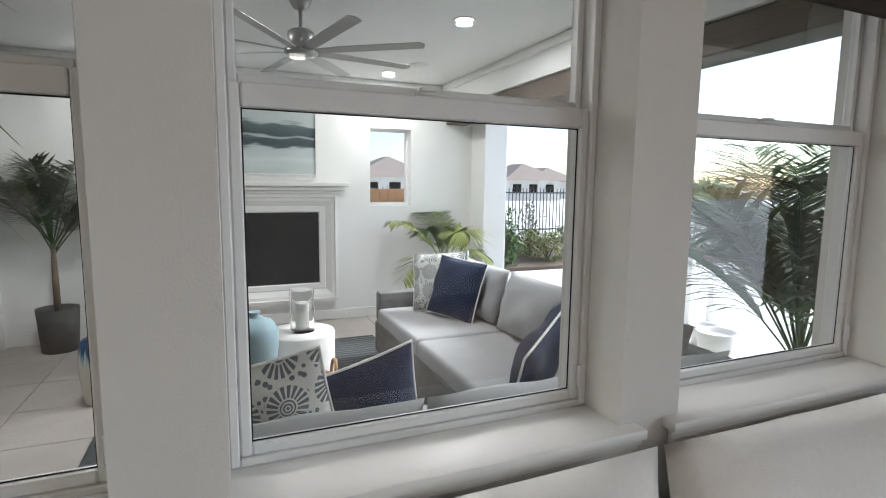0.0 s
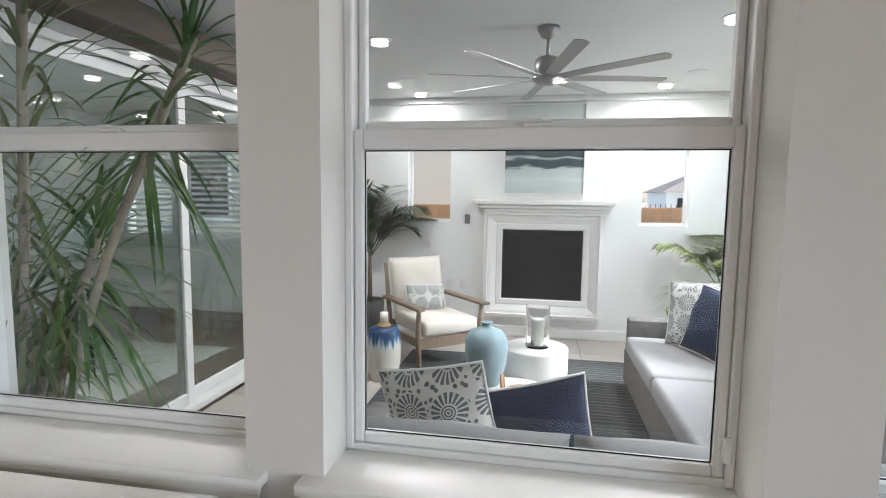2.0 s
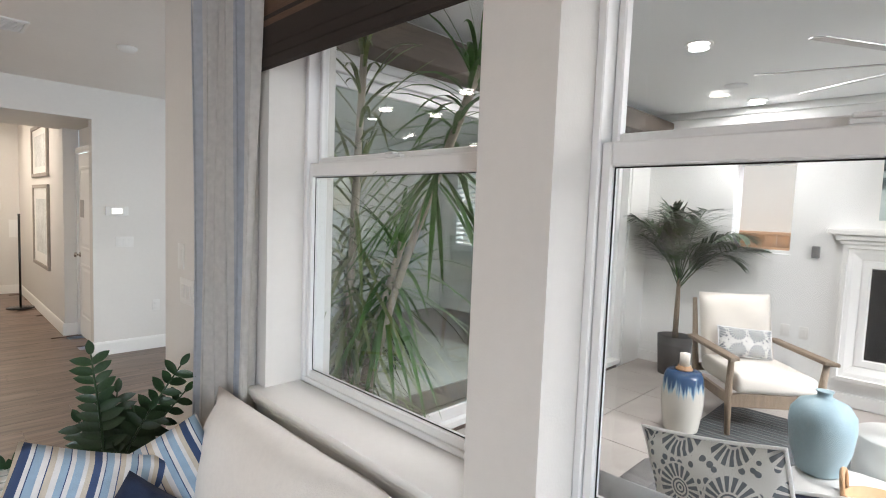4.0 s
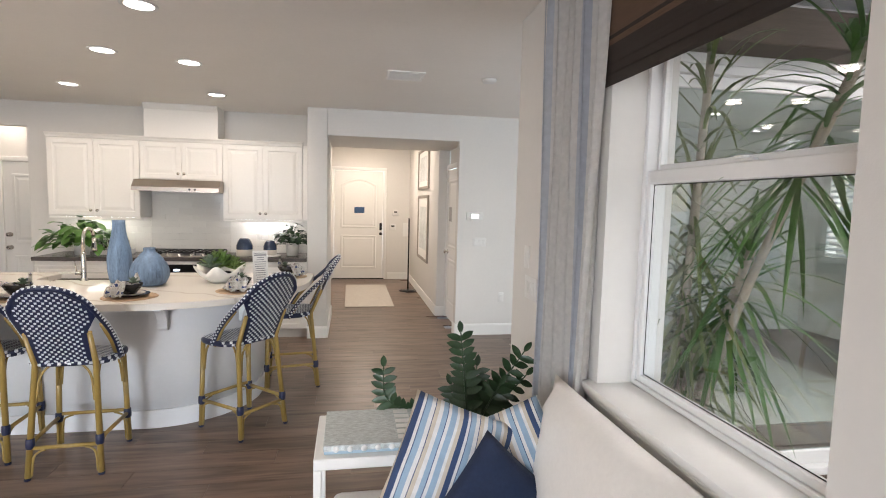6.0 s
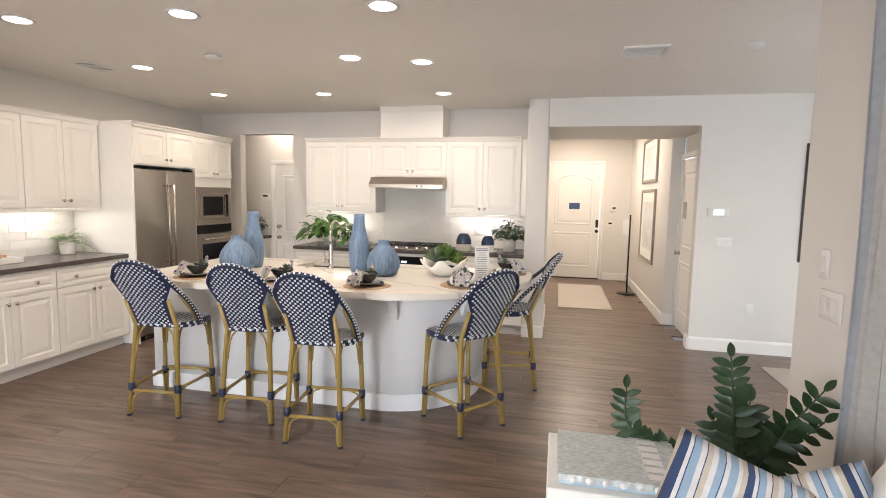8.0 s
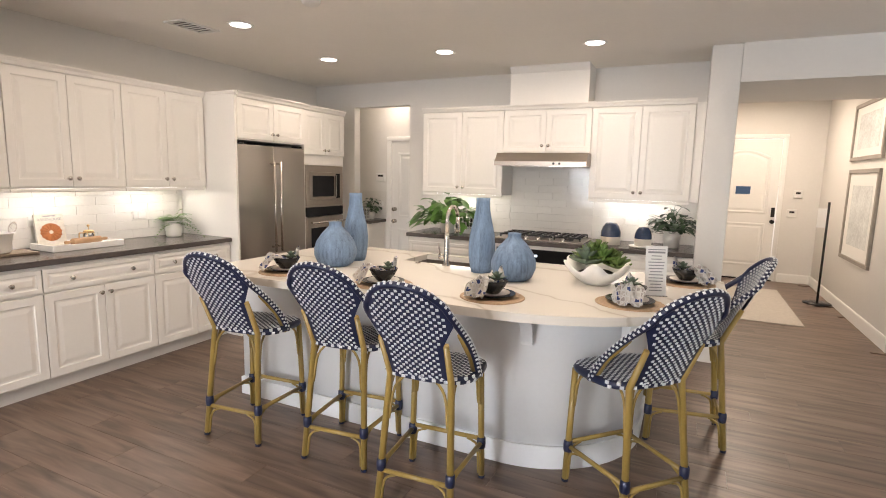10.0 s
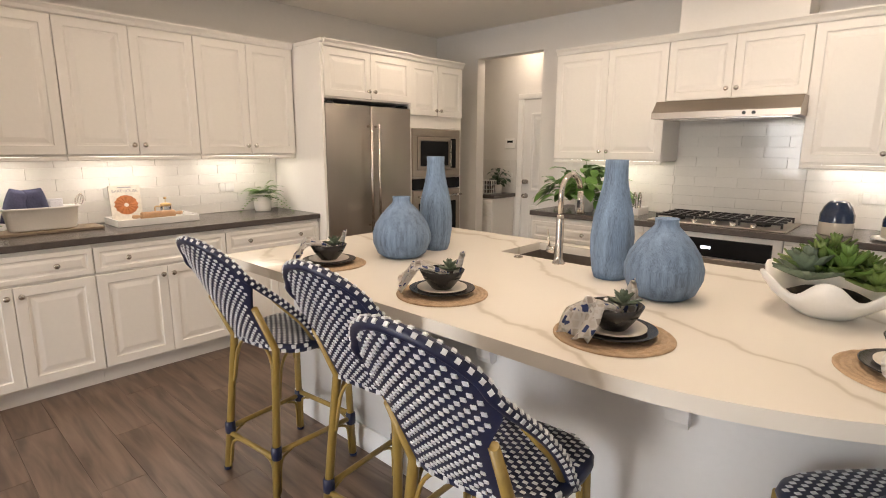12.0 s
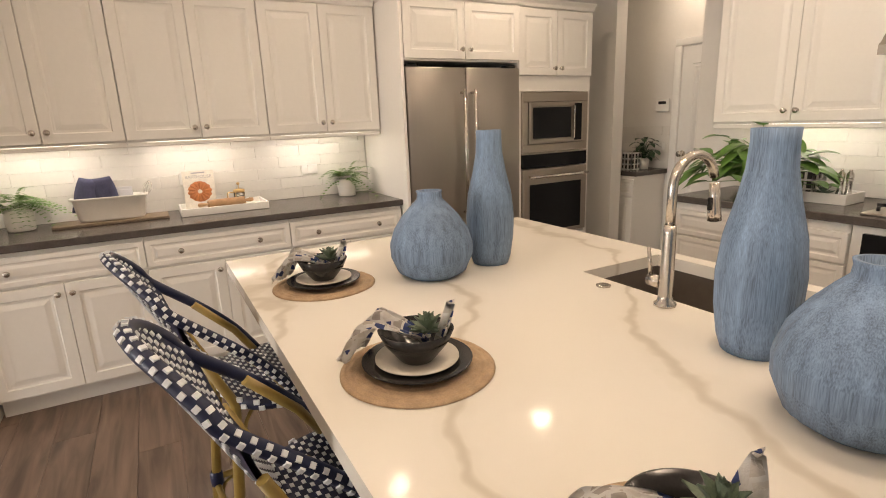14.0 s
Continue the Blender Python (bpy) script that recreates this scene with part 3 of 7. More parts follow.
DRAW_STEPS = [(0.026, 0.0), (0.032, 0.005), (0.040, 0.006), (0.056, 0.0015)]


def front(name, parent, x, z, w, h, steps, knobs):
    o = part(name, ring_panel(w, h, steps, 0.019), CAB, parent, "", pose(x, -0.0195, z))
    for kx, kz in knobs:
        knob(o, kx, kz)
    return o


def wall_cabinet(m, w, h, d=0.33, doors=2, group="white wall cabinets", label="white raised-panel wall cabinet with round nickel knobs", crown=True, light=True):
    c = thing("wall_cabinet", label, "cabinet", m, group)
    part("body", box((0.001, 0.0, 0), (w - 0.001, d, h)), CAB, c)
    g = 0.003
    dw_ = (w - g * (doors + 1)) / doors
    for k in range(doors):
        kx = dw_ - 0.03 if k == 0 else 0.03
        front("cabinet_door", c, g + k * (dw_ + g), 0.012, dw_, h - 0.035, DOOR_STEPS, [(kx, 0.06)])
    if crown:
        part("crown_moulding", profile_run([(-0.02, h), (0.022, h - 0.022), (0.03, h - 0.014), (0.036, h + 0.004), (0.052, h + 0.022), (0.052, h + 0.032), (-0.02, h + 0.032)], w), CAB, c)
    if light:
        part("light_rail", box((0.001, -0.012, -0.024), (w - 0.001, 0.006, -0.0005), 0.003), CAB, c)
        part("strip_light", box((0.1, d * 0.35, -0.012), (w - 0.1, d * 0.35 + 0.03, -0.001)), LIGHT, c, "thin glowing strip light")
    return c


def base_cabinet(m, w, d=0.61, h=0.88, doors=2, knobs=2, drawers=1, label="white raised-panel base cabinet with a drawer above doors"):
    c = thing("base_cabinet", label, "cabinet", m, "white base cabinets")
    part("body", boxes(((0.001, 0, 0.105), (w - 0.001, d, h)), ((0.001, 0.07, 0), (w - 0.001, d, 0.1048))), CAB, c)
    g = 0.003
    if doors:
        f = front("drawer_front", c, g, h - 0.175, w - 2 * g, 0.150, DRAW_STEPS, [(w * 0.22, 0.075), (w * 0.76, 0.075)] if knobs == 2 else [(w / 2, 0.075)])
        dw_ = (w - g * (doors + 1)) / doors
        for k in range(doors):
            kx = dw_ - 0.03 if k == 0 else 0.03
            front("cabinet_door", c, g + k * (dw_ + g), 0.12, dw_, h - 0.31, DOOR_STEPS, [(kx, h - 0.36)])
    else:
        z = 0.12
        for hh in (0.27, 0.27, 0.15):
            front("drawer_front", c, g, z, w - 2 * g, hh, DRAW_STEPS, [(w / 2, hh / 2)])
            z += hh + 0.012
    return c


YL = (1.685, 2.45, 3.232, 3.985)
for a, b in zip(YL, YL[1:]):
    wall_cabinet(pose(-4.53, a, 1.37, 0, 0, 90), b - a, 0.82)
    base_cabinet(pose(-4.25, a, 0, 0, 0, 90), b - a)
solo("dark_countertop", box((-4.858, 1.675, 0.881), (-4.215, 3.993, 0.92), 0.004), DARK, "polished dark brown stone countertop along the cabinet wall", "countertop")

# refrigerator surround and oven tower
c = thing("fridge_surround", "white tall end panel beside the refrigerator", "cabinet", pose(-4.86, 3.995, 0))
part("end_panel", box((0, 0, 0), (0.72, 0.022, 2.19), 0.002), CAB, c)
part("toe_cap", box((0.01, -0.0, 2.19), (0.735, 0.03, 2.222), 0.004), CAB, c)
wall_cabinet(pose(-4.16, 4.02, 1.80, 0, 0, 90), 0.90, 0.39, 0.69, label="white raised-panel cabinet above the refrigerator", light=False)
oven_tower = thing("oven_tower", "white tall cabinet holding a built-in microwave and wall oven", "cabinet", pose(-4.18, 4.925, 0, 0, 0, 90))
W = 0.70
part("body", boxes(((0, 0, 0.1), (0.03, 0.67, 2.19)), ((W - 0.03, 0, 0.1), (W, 0.67, 2.19)), ((0.03, 0, 1.66), (W - 0.03, 0.67, 2.19)), ((0.03, 0, 0.1), (W - 0.03, 0.67, 0.5)), ((0.03, 0.1, 0.5), (W - 0.03, 0.67, 1.66)), ((0.03, 0, 1.605), (W - 0.03, 0.1, 1.66)), ((0, 0.07, 0), (W, 0.67, 0.0998))), CAB, oven_tower)
for k in range(2):
    front("cabinet_door", oven_tower, 0.004 + k * 0.348, 1.715, 0.344, 0.45, DOOR_STEPS, [(0.315 if k == 0 else 0.03, 0.05)])
part("crown_moulding", profile_run([(-0.02, 2.19), (0.022, 2.168), (0.03, 2.176), (0.036, 2.194), (0.052, 2.212), (0.052, 2.222), (-0.02, 2.222)], W), CAB, oven_tower)
mw = thing("microwave", "stainless built-in microwave with black glass window", "microwave", pose(-4.18, 4.957, 1.165, 0, 0, 90))
part("trim_frame", boxes(((0, -0.02, 0), (0.635, 0.1, 0.06)), ((0, -0.02, 0.365), (0.635, 0.1, 0.435)), ((0, -0.02, 0.06), (0.05, 0.1, 0.365)), ((0.585, -0.02, 0.06), (0.635, 0.1, 0.365)), bevel=0.003), STEEL_H, mw)
part("door", ring_panel(0.53, 0.30, [(0.03, 0.0), (0.034, 0.004)], 0.03), STEEL_H, mw, "", pose(0.052, -0.028, 0.063))
part("window", box((0.09, -0.03, 0.10), (0.46, -0.025, 0.325), 0.002), BLACK_GLASS, mw, "black glass")
part("control_panel", box((0.49, -0.031, 0.075), (0.565, -0.0285, 0.35), 0.002), BLACK_GLASS, mw)
part("handle", boxes(((0.474, -0.05, 0.09), (0.484, -0.03, 0.335)), bevel=0.003), NICKEL, mw)
ov = thing("wall_oven", "stainless wall oven with black glass door", "oven", pose(-4.18, 4.957, 0.505, 0, 0, 90))
part("control_panel", box((0, -0.022, 0.545), (0.635, 0.1, 0.645), 0.003), BLACK_GLASS, ov, "black control strip")
part("top_trim", box((0, -0.024, 0.646), (0.635, 0.1, 0.658), 0.002), STEEL_H, ov)
part("door", box((0, -0.025, 0.02), (0.635, 0.09, 0.535), 0.004), STEEL_H, ov)
part("window", box((0.06, -0.03, 0.05), (0.575, -0.0255, 0.42), 0.002), BLACK_GLASS, ov)
h_ = part("handle", tube([(0.03, -0.075, 0.48), (0.605, -0.075, 0.48)], 0.011, 12), NICKEL, ov, "", None)
for x in (0.06, 0.575):
    part("handle_post", box((x - 0.008, -0.075, 0.472), (x + 0.008, -0.025, 0.488)), NICKEL, h_)

fr = thing("refrigerator", "stainless french-door refrigerator with long bar handles", "refrigerator", pose(-4.16, 4.035, 0, 0, 0, 90))
part("body", box((0.005, 0.06, 0.02), (0.895, 0.69, 1.752), 0.004), mat("fridge_side", (0.12, 0.115, 0.11), 0.4, 0.3), fr)
for k in range(2):
    dr = part("door", box((0.447 * k + 0.002 * k, 0.0, 0.62), (0.445 + 0.449 * k, 0.058, 1.765), 0.010, 3), STEEL, fr)
    hx = 0.405 if k == 0 else 0.487
    hd = part("handle", tube([(hx, -0.05, 0.74), (hx, -0.05, 1.62)], 0.011, 12), NICKEL, dr)
    for z in (0.79, 1.6):
        part("handle_post", tube([(hx, -0.05, z), (hx, 0.0, z)], 0.009, 8), NICKEL, dr)
fz = part("freezer_drawer", box((0.0, 0.0, 0.06), (0.894, 0.058, 0.61), 0.010, 3), STEEL, fr)
part("handle", tube([(0.08, -0.05, 0.53), (0.81, -0.05, 0.53)], 0.011, 12), NICKEL, fz)
part("toe_grille", box((0.01, 0.03, 0.0), (0.89, 0.1, 0.055)), BLACK, fr)
for x in (0.02, 0.80):
    part("hinge_cover", box((x, 0.01, 1.766), (x + 0.07, 0.1, 1.785), 0.004), BLACK, fr)

# back wall: cabinets, hood, range top
YB = 5.67
wall_cabinet(pose(-3.14, YB, 1.335), 0.915, 0.865)
wall_cabinet(pose(-2.225, YB, 1.76), 0.865, 0.44, label="short white raised-panel cabinet above the hood", light=False)
wall_cabinet(pose(-1.36, YB, 1.335), 0.875, 0.865)
solo("filler_panel", box((-0.485, YB - 0.001, 1.335), (-0.412, 6.0, 2.2), 0.002), CAB, "narrow white filler beside the wall cabinet", "cabinet")
cc = thing("hood_chase", "white boxed duct cover above the hood cabinet", "duct cover", pose(-2.18, 5.68, 2.233))
part("body", box((0, 0, 0), (0.77, 0.318, CEIL - 2.234), 0.003), CAB, cc)
part("crown_moulding", profile_run([(0, 0.30), (0.012, 0.31), (0.03, 0.345), (0.03, 0.366), (0, 0.366)], 0.77), CAB, cc)
hd = thing("range_hood", "slim stainless under-cabinet range hood", "range hood", pose(-2.235, 5.45, 1.635))
bm = profile_run([(0.02, 0.0), (0.02, 0.04), (0.0, 0.055), (-0.06, 0.122), (-0.545, 0.122), (-0.545, 0.0)], 0.885)
part("body", bm, STEEL_H, hd)
for x in (0.585, 0.64):
    part("dial", tube([(x, -0.021, 0.021), (x, -0.032, 0.021)], 0.011, 12), BLACK, hd)
part("filter", box((0.05, 0.06, -0.006), (0.835, 0.45, -0.0005)), NICKEL, hd)
base_cabinet(pose(-3.15, 5.39, 0), 0.94, doors=0, label="white base cabinet with three raised-panel drawers")
base_cabinet(pose(-1.34, 5.39, 0), 0.93)
ovb = thing("under_counter_oven", "stainless under-counter oven below the range top", "oven", pose(-2.205, 5.385, 0))
part("body", boxes(((0, 0.0, 0.1), (0.86, 0.6, 0.878)), ((0, 0.07, 0), (0.86, 0.6, 0.0998))), CAB, ovb)
part("control_panel", box((0.05, -0.024, 0.725), (0.81, 0, 0.845), 0.003), BLACK_GLASS, ovb)
part("clock", box((0.40, -0.0255, 0.775), (0.46, -0.0245, 0.795)), glow("clock_digits", (0.75, 0.9, 1.0), 1.2), ovb)
part("door", box((0.05, -0.028, 0.18), (0.81, 0, 0.715), 0.004), STEEL_H, ovb)
part("window", box((0.14, -0.032, 0.25), (0.72, -0.0285, 0.6), 0.002), BLACK_GLASS, ovb)
part("handle", tube([(0.09, -0.07, 0.665), (0.77, -0.07, 0.665)], 0.011, 12), NICKEL, ovb)
solo("dark_countertop", box((-3.17, 5.355, 0.881), (-0.412, 5.998, 0.92), 0.004), DARK, "polished dark brown stone countertop under the range top", "countertop")

ct = thing("cooktop", "black gas range top with cast iron grates and steel knobs", "cooktop", pose(-2.2, 5.42, 0.921))
part("tray", box((0, 0, 0), (0.86, 0.5, 0.012), 0.004), STEEL_H, ct)
for k in range(3):
    gx = 0.03 + k * 0.27
    pr = []
    for j in range(4):
        pr.append(((gx + 0.06 * j + 0.02, 0.08, 0.035), (gx + 0.06 * j + 0.032, 0.47, 0.05)))
    for j in range(4):
        pr.append(((gx, 0.08 + 0.126 * j, 0.0345), (gx + 0.255, 0.092 + 0.126 * j, 0.0495)))
    pr += [((gx, 0.08, 0.012), (gx + 0.012, 0.092, 0.034)), ((gx + 0.243, 0.08, 0.012), (gx + 0.255, 0.092, 0.034)), ((gx, 0.458, 0.012), (gx + 0.012, 0.47, 0.034)), ((gx + 0.243, 0.458, 0.012), (gx + 0.255, 0.47, 0.034))]
    part("grate", boxes(*pr), BLACK, ct)
for x, y in ((0.16, 0.17), (0.16, 0.38), (0.43, 0.28), (0.70, 0.17), (0.70, 0.38)):
    part("burner", lathe([(0.045, 0), (0.045, 0.014), (0.03, 0.016), (0.03, 0.024), (0, 0.025)], 16), BLACK, ct, "", pose(x, y, 0.0125))
for k in range(5):
    part("knob", lathe([(0.021, 0), (0.02, 0.018), (0.016, 0.022), (0, 0.0225)], 14), NICKEL, ct, "", pose(0.19 + k * 0.12, 0.035, 0.0125))

# ---- island ----
ICX, ICY = -1.3, 3.74
def island_outline(r, left, front_y, back, n=20):
    pts = [(left, back), (left, front_y)]
    a0 = -90
    for k in range(n + 1):
        a = radians(-90 + 90 * k / n)
        pts.append((ICX + r * math.cos(a), ICY + (ICY - front_y) * math.sin(a)))
    pts.append((ICX + r, back - 0.08))
    pts.append((ICX + r - 0.08, back))
    return pts


isl = thing("kitchen_island", "pale painted island cabinet with a rounded end", "kitchen island", pose(0, 0, 0))
bm = prism(island_outline(0.65, -3.15, 3.09, 4.14), 0.0, 0.876)
bmesh.ops.delete(bm, geom=[f for f in bm.faces if all(v.co.z > 0.87 for v in f.verts)], context="FACES_ONLY")
part("body", bm, ISLE, isl)
part("baseboard", prism(island_outline(0.665, -3.165, 3.075, 4.155), 0.0, 0.125, 0.006), ISLE, isl)
def corbel():
    o = [(0, 0), (0.21, 0), (0.21, -0.03)]
    for k in range(9):
        a = radians(k * 11.25)
        o.append((0.21 - 0.17 * math.sin(a), -0.18 + 0.15 * math.cos(a)))
    o += [(0.03, -0.20), (0, -0.20)]
    return profile_run(o, 0.06)
cor = None
for x, y, rz in ((-2.6, 3.09, 0), (-1.86, 3.09, 0), (-1.2, 3.10, 6)):
    if cor is None:
        cor = part("corbel", corbel(), ISLE, isl, "", pose(x, y, 0.875, 0, 0, rz))
    else:
        again(cor, pose(x, y, 0.875, 0, 0, rz))
again(cor, pose(-0.74, 3.36, 0.875, 0, 0, 48))
# top: slab round a sink cut-out
SX0, SX1, SY0, SY1 = -2.28, -1.72, 3.75, 4.12
def slab(name, pts):
    return part(name, prism(pts, 0.878, 0.92, 0.006), QUARTZ, top)
top = thing("island_countertop", "warm white veined quartz countertop with a rounded end", "countertop", pose(0, 0, 0))
bm = bmesh.new()
outer = island_outline(1.05, -3.20, 2.75, 4.18, 28)
FY, BY = 2.75, 4.18
curve = [q for q in outer[2:]]
tops = [[(-3.20, BY), (-3.20, FY), (SX0, FY), (SX0, SY0), (SX0, SY1), (SX0, BY)],
        [(SX0, FY), (SX1, FY), (SX1, SY0), (SX0, SY0)], [(SX0, SY1), (SX1, SY1), (SX1, BY), (SX0, BY)],
        [(SX1, BY), (SX1, SY1), (SX1, SY0), (SX1, FY)] + curve]
made = {}
def vert(x, y, z):
    key = (round(x, 4), round(y, 4), z)
    if key not in made:
        made[key] = bm.verts.new((x, y, z))
    return made[key]
for poly in tops:
    bm.faces.new([vert(x, y, 0.92) for x, y in poly])
    bm.faces.new([vert(x, y, 0.878) for x, y in poly][::-1])
edge = [(-3.20, BY), (-3.20, FY), (SX0, FY), (SX1, FY)] + curve + [(SX1, BY), (SX0, BY)]
for ring in (edge, [(SX0, SY0), (SX1, SY0), (SX1, SY1), (SX0, SY1)]):
    for p, q in zip(ring, ring[1:] + ring[:1]):
        bm.faces.new((vert(*p, 0.92), vert(*q, 0.92), vert(*q, 0.878), vert(*p, 0.878)))
bmesh.ops.recalc_face_normals(bm, faces=bm.faces[:])
bm.normal_update()
bmesh.ops.split_edges(bm, edges=[e for e in bm.edges if len(e.link_faces) == 2 and e.calc_face_angle(0) > 0.7])
for f in bm.faces:
    f.smooth = abs(f.normal.z) < 0.5
part("slab", bm, QUARTZ, top)
sink = thing("sink", "brown-grey undermount sink basin set in the island", "sink", pose(SX0, SY0, 0.70))
sw, sd_ = SX1 - SX0, SY1 - SY0
part("basin", boxes(((-0.012, -0.012, 0), (sw + 0.012, sd_ + 0.012, 0.012)), ((-0.012, -0.012, 0.012), (-0.002, sd_ + 0.012, 0.177)), ((sw + 0.002, -0.012, 0.012), (sw + 0.012, sd_ + 0.012, 0.177)),
                    ((-0.002, -0.012, 0.012), (sw + 0.002, -0.002, 0.177)), ((-0.002, sd_ + 0.002, 0.012), (sw + 0.002, sd_ + 0.012, 0.177))), mat("sink_composite", (0.13, 0.108, 0.09), 0.45, vary=0.15, scale=30), sink)
part("drain", lathe([(0.045, 0), (0.045, 0.003), (0.03, 0.001), (0, 0.001)], 18), NICKEL, sink, "", pose(sw / 2, sd_ / 2, 0.0125))


# ---- bar stools ----
def weave_tiles(bm, fn, us, vs, fill=0.62, lift=0.004, keep=None):
    """Small raised white tiles in a staggered weave over a surface fn(u, v) -> point, normal."""
    for j, v in enumerate(vs[:-1]):
        for i, u in enumerate(us[:-1]):
            du, dv = us[i + 1] - u, vs[j + 1] - v
            uc, vc = u + du * (0.5 + 0.25 * (1 if j % 2 else -1)), v + dv / 2
            if keep and not keep(uc, vc):
                continue
            q = []
            for su, sv in ((-1, -1), (1, -1), (1, 1), (-1, 1)):
                p, nrm = fn(uc + su * du * 0.160, vc + sv * dv * 0.305)
                q.append(p + nrm * lift)
            base = []
            for su, sv in ((-1, -1), (1, -1), (1, 1), (-1, 1)):
                p, nrm = fn(uc + su * du * 0.176, vc + sv * dv * 0.345)
                base.append(p + nrm * 0.0008)
            t = [bm.verts.new(p) for p in q]
            b = [bm.verts.new(p) for p in base]
            bm.faces.new(t)
            for k in range(4):
                bm.faces.new((b[k], b[(k + 1) % 4], t[(k + 1) % 4], t[k]))


SEAT_Z = 0.63
def build_stool(m):
    """Bistro counter stool: sits at the origin, looks along +y, its back at -y."""
    s = thing("bar_stool", "bamboo-look bistro counter stool with navy and white woven seat and back", "bar stool", m, "stools at the island")
    # back surface: u across, v up; wraps forward at the sides, leans back
    def back(u, v):
        z = SEAT_Z + 0.465 * v
        x = 0.194 * u * (1 + 0.04 * math.sin(min(v, 1) * 2.2))
        y = -0.183 - 0.235 * v + 0.05 * u * u * (0.45 + 0.55 * v)
        return Vector((x, y, z))
    def half(v):
        # straight between the posts, then spreads to the rim and closes in an arch
        if v < 0.40:
            return 0.72
        if v < 0.62:
            return 0.72 + 0.28 * (v - 0.40) / 0.22
        return math.sqrt(max(0.0, 1 - ((v - 0.55) / 0.45) ** 2.2))
    def back_n(u, v):
        p = back(u, v)
        n = (back(u + 0.01, v) - p).cross(back(u, v + 0.01) - p).normalized()
        return p, n
    nu, nv = 12, 16
    bm = bmesh.new()
    for sgn in (1, -1):
        rows_ = []
        for j in range(nv + 1):
            v = 0.99 * j / nv
            rows_.append([bm.verts.new(back_n((2 * i / nu - 1) * half(v) * 0.96, v)[0] + back_n((2 * i / nu - 1) * half(v) * 0.96, v)[1] * 0.006 * sgn) for i in range(nu + 1)])
        for a, b in zip(rows_, rows_[1:]):
            for i in range(nu):
                q = (a[i], a[i + 1], b[i + 1], b[i])
                f = bm.faces.new(q if sgn > 0 else q[::-1])
                f.smooth = True
    bk = part("backrest", bm, NAVY_CANE, s, "navy woven back panel")
    us = [-1.0 + 2.0 * i / 12 for i in range(13)]
    vs = [0.01 + 0.96 * j / 30 for j in range(31)]
    for sgn in (-1, 1):
        bm = bmesh.new()
        def fs(u, v):
            p, n = back_n(u, v)
            return p + n * 0.006 * sgn, n * sgn
        weave_tiles(bm, fs, us, vs, keep=lambda u, v: abs(u) < half(v) * 0.93 - 0.05)
        tagged(part("white_weave", bm, WHITE_CANE, bk, "white woven strands"), kind="stuff")
    # wrapped rim of the back
    arch = [back(half(v), v) for v in (0.70, 0.80, 0.88, 0.94, 0.98)]
    side = [Vector((0.217, 0.008, SEAT_Z - 0.02)), Vector((0.217, -0.073, SEAT_Z + 0.10)), Vector((0.211, -0.173, SEAT_Z + 0.205))]
    right = side + arch
    path = bend([Vector((-p.x, p.y, p.z)) for p in right] + [back(0, 1.0)] + right[::-1], 4)
    n_p = len(path)
    fr_ = part("back_frame", tube(path, 0.0152, 10), NAVY_CANE, s, "navy wrapped back rim")
    bm = bmesh.new()
    # white wraps round the outside of the rim
    d = 0.0
    nxt = 0.012
    flip = 0
    for i in range(n_p - 1):
        seg = (path[i + 1] - path[i])
        L = seg.length
        while nxt < d + L:
            p = path[i] + seg * ((nxt - d) / L)
            t = seg.normalized()
            out = Vector((p.x, (p.y + 0.2) * 0.3, (p.z - SEAT_Z - 0.2)))
            out = (out - t * out.dot(t)).normalized()
            side = t.cross(out)
            for ang in ((-24,) if flip else (34,)):
                c_, s_ = math.cos(radians(ang)), math.sin(radians(ang))
                o = out * c_ + side * s_
                sd2 = side * c_ - out * s_
                q = []
                for st, ss, hh in ((-1, -1, 0.0180), (1, -1, 0.0180), (1, 1, 0.0180), (-1, 1, 0.0180)):
                    q.append(bm.verts.new(p + o * hh + t * st * 0.0050 + sd2 * ss * 0.0052))
                base = [bm.verts.new(p + o * 0.0135 + t * st * 0.0056 + sd2 * ss * 0.0056) for st, ss in ((-1, -1), (1, -1), (1, 1), (-1, 1))]
                bm.faces.new(q)
                for k in range(4):
                    bm.faces.new((base[k], base[(k + 1) % 4], q[(k + 1) % 4], q[k]))
            flip = 1 - flip
            nxt += 0.0145
        d += L
    tagged(part("white_weave", bm, WHITE_CANE, fr_, "white wrapped strands"), kind="stuff")
    # seat: rounded square pad
    def seat_edge(a_):
        c_, s_ = math.cos(a_), math.sin(a_)
        k = (abs(c_) ** 3.2 + abs(s_) ** 3.2) ** (-1 / 3.2)
        return k * c_, k * s_
    def seat(u, v):
        z = SEAT_Z + 0.012 + 0.018 * abs(v) ** 3 * (1 if v < 0 else 0.2) - 0.02 * max(0, v - 0.6)
        return Vector((u * 0.230 * (1 + 0.06 * v), v * 0.20 + 0.002, z))
    bm = bmesh.new()
    rings = []
    for sc, dz in ((0.001, 0.0), (0.5, 0.0), (0.85, 0.0), (0.97, -0.004), (1.0, -0.016), (0.98, -0.034), (0.9, -0.04), (0.001, -0.038)):
        rings.append([bm.verts.new(seat(*(Vector(seat_edge(2 * math.pi * k / 28)) * sc)) + Vector((0, 0, dz))) for k in range(28)])
    for p, q in zip(rings, rings[1:]):
        for k in range(28):
            f = bm.faces.new((p[k], p[(k + 1) % 28], q[(k + 1) % 28], q[k]))
            f.smooth = True
    st = part("seat", bm, NAVY_CANE, s, "navy woven seat")
    bm = bmesh.new()
    g = [-1 + 2 * i / 12 for i in range(13)]
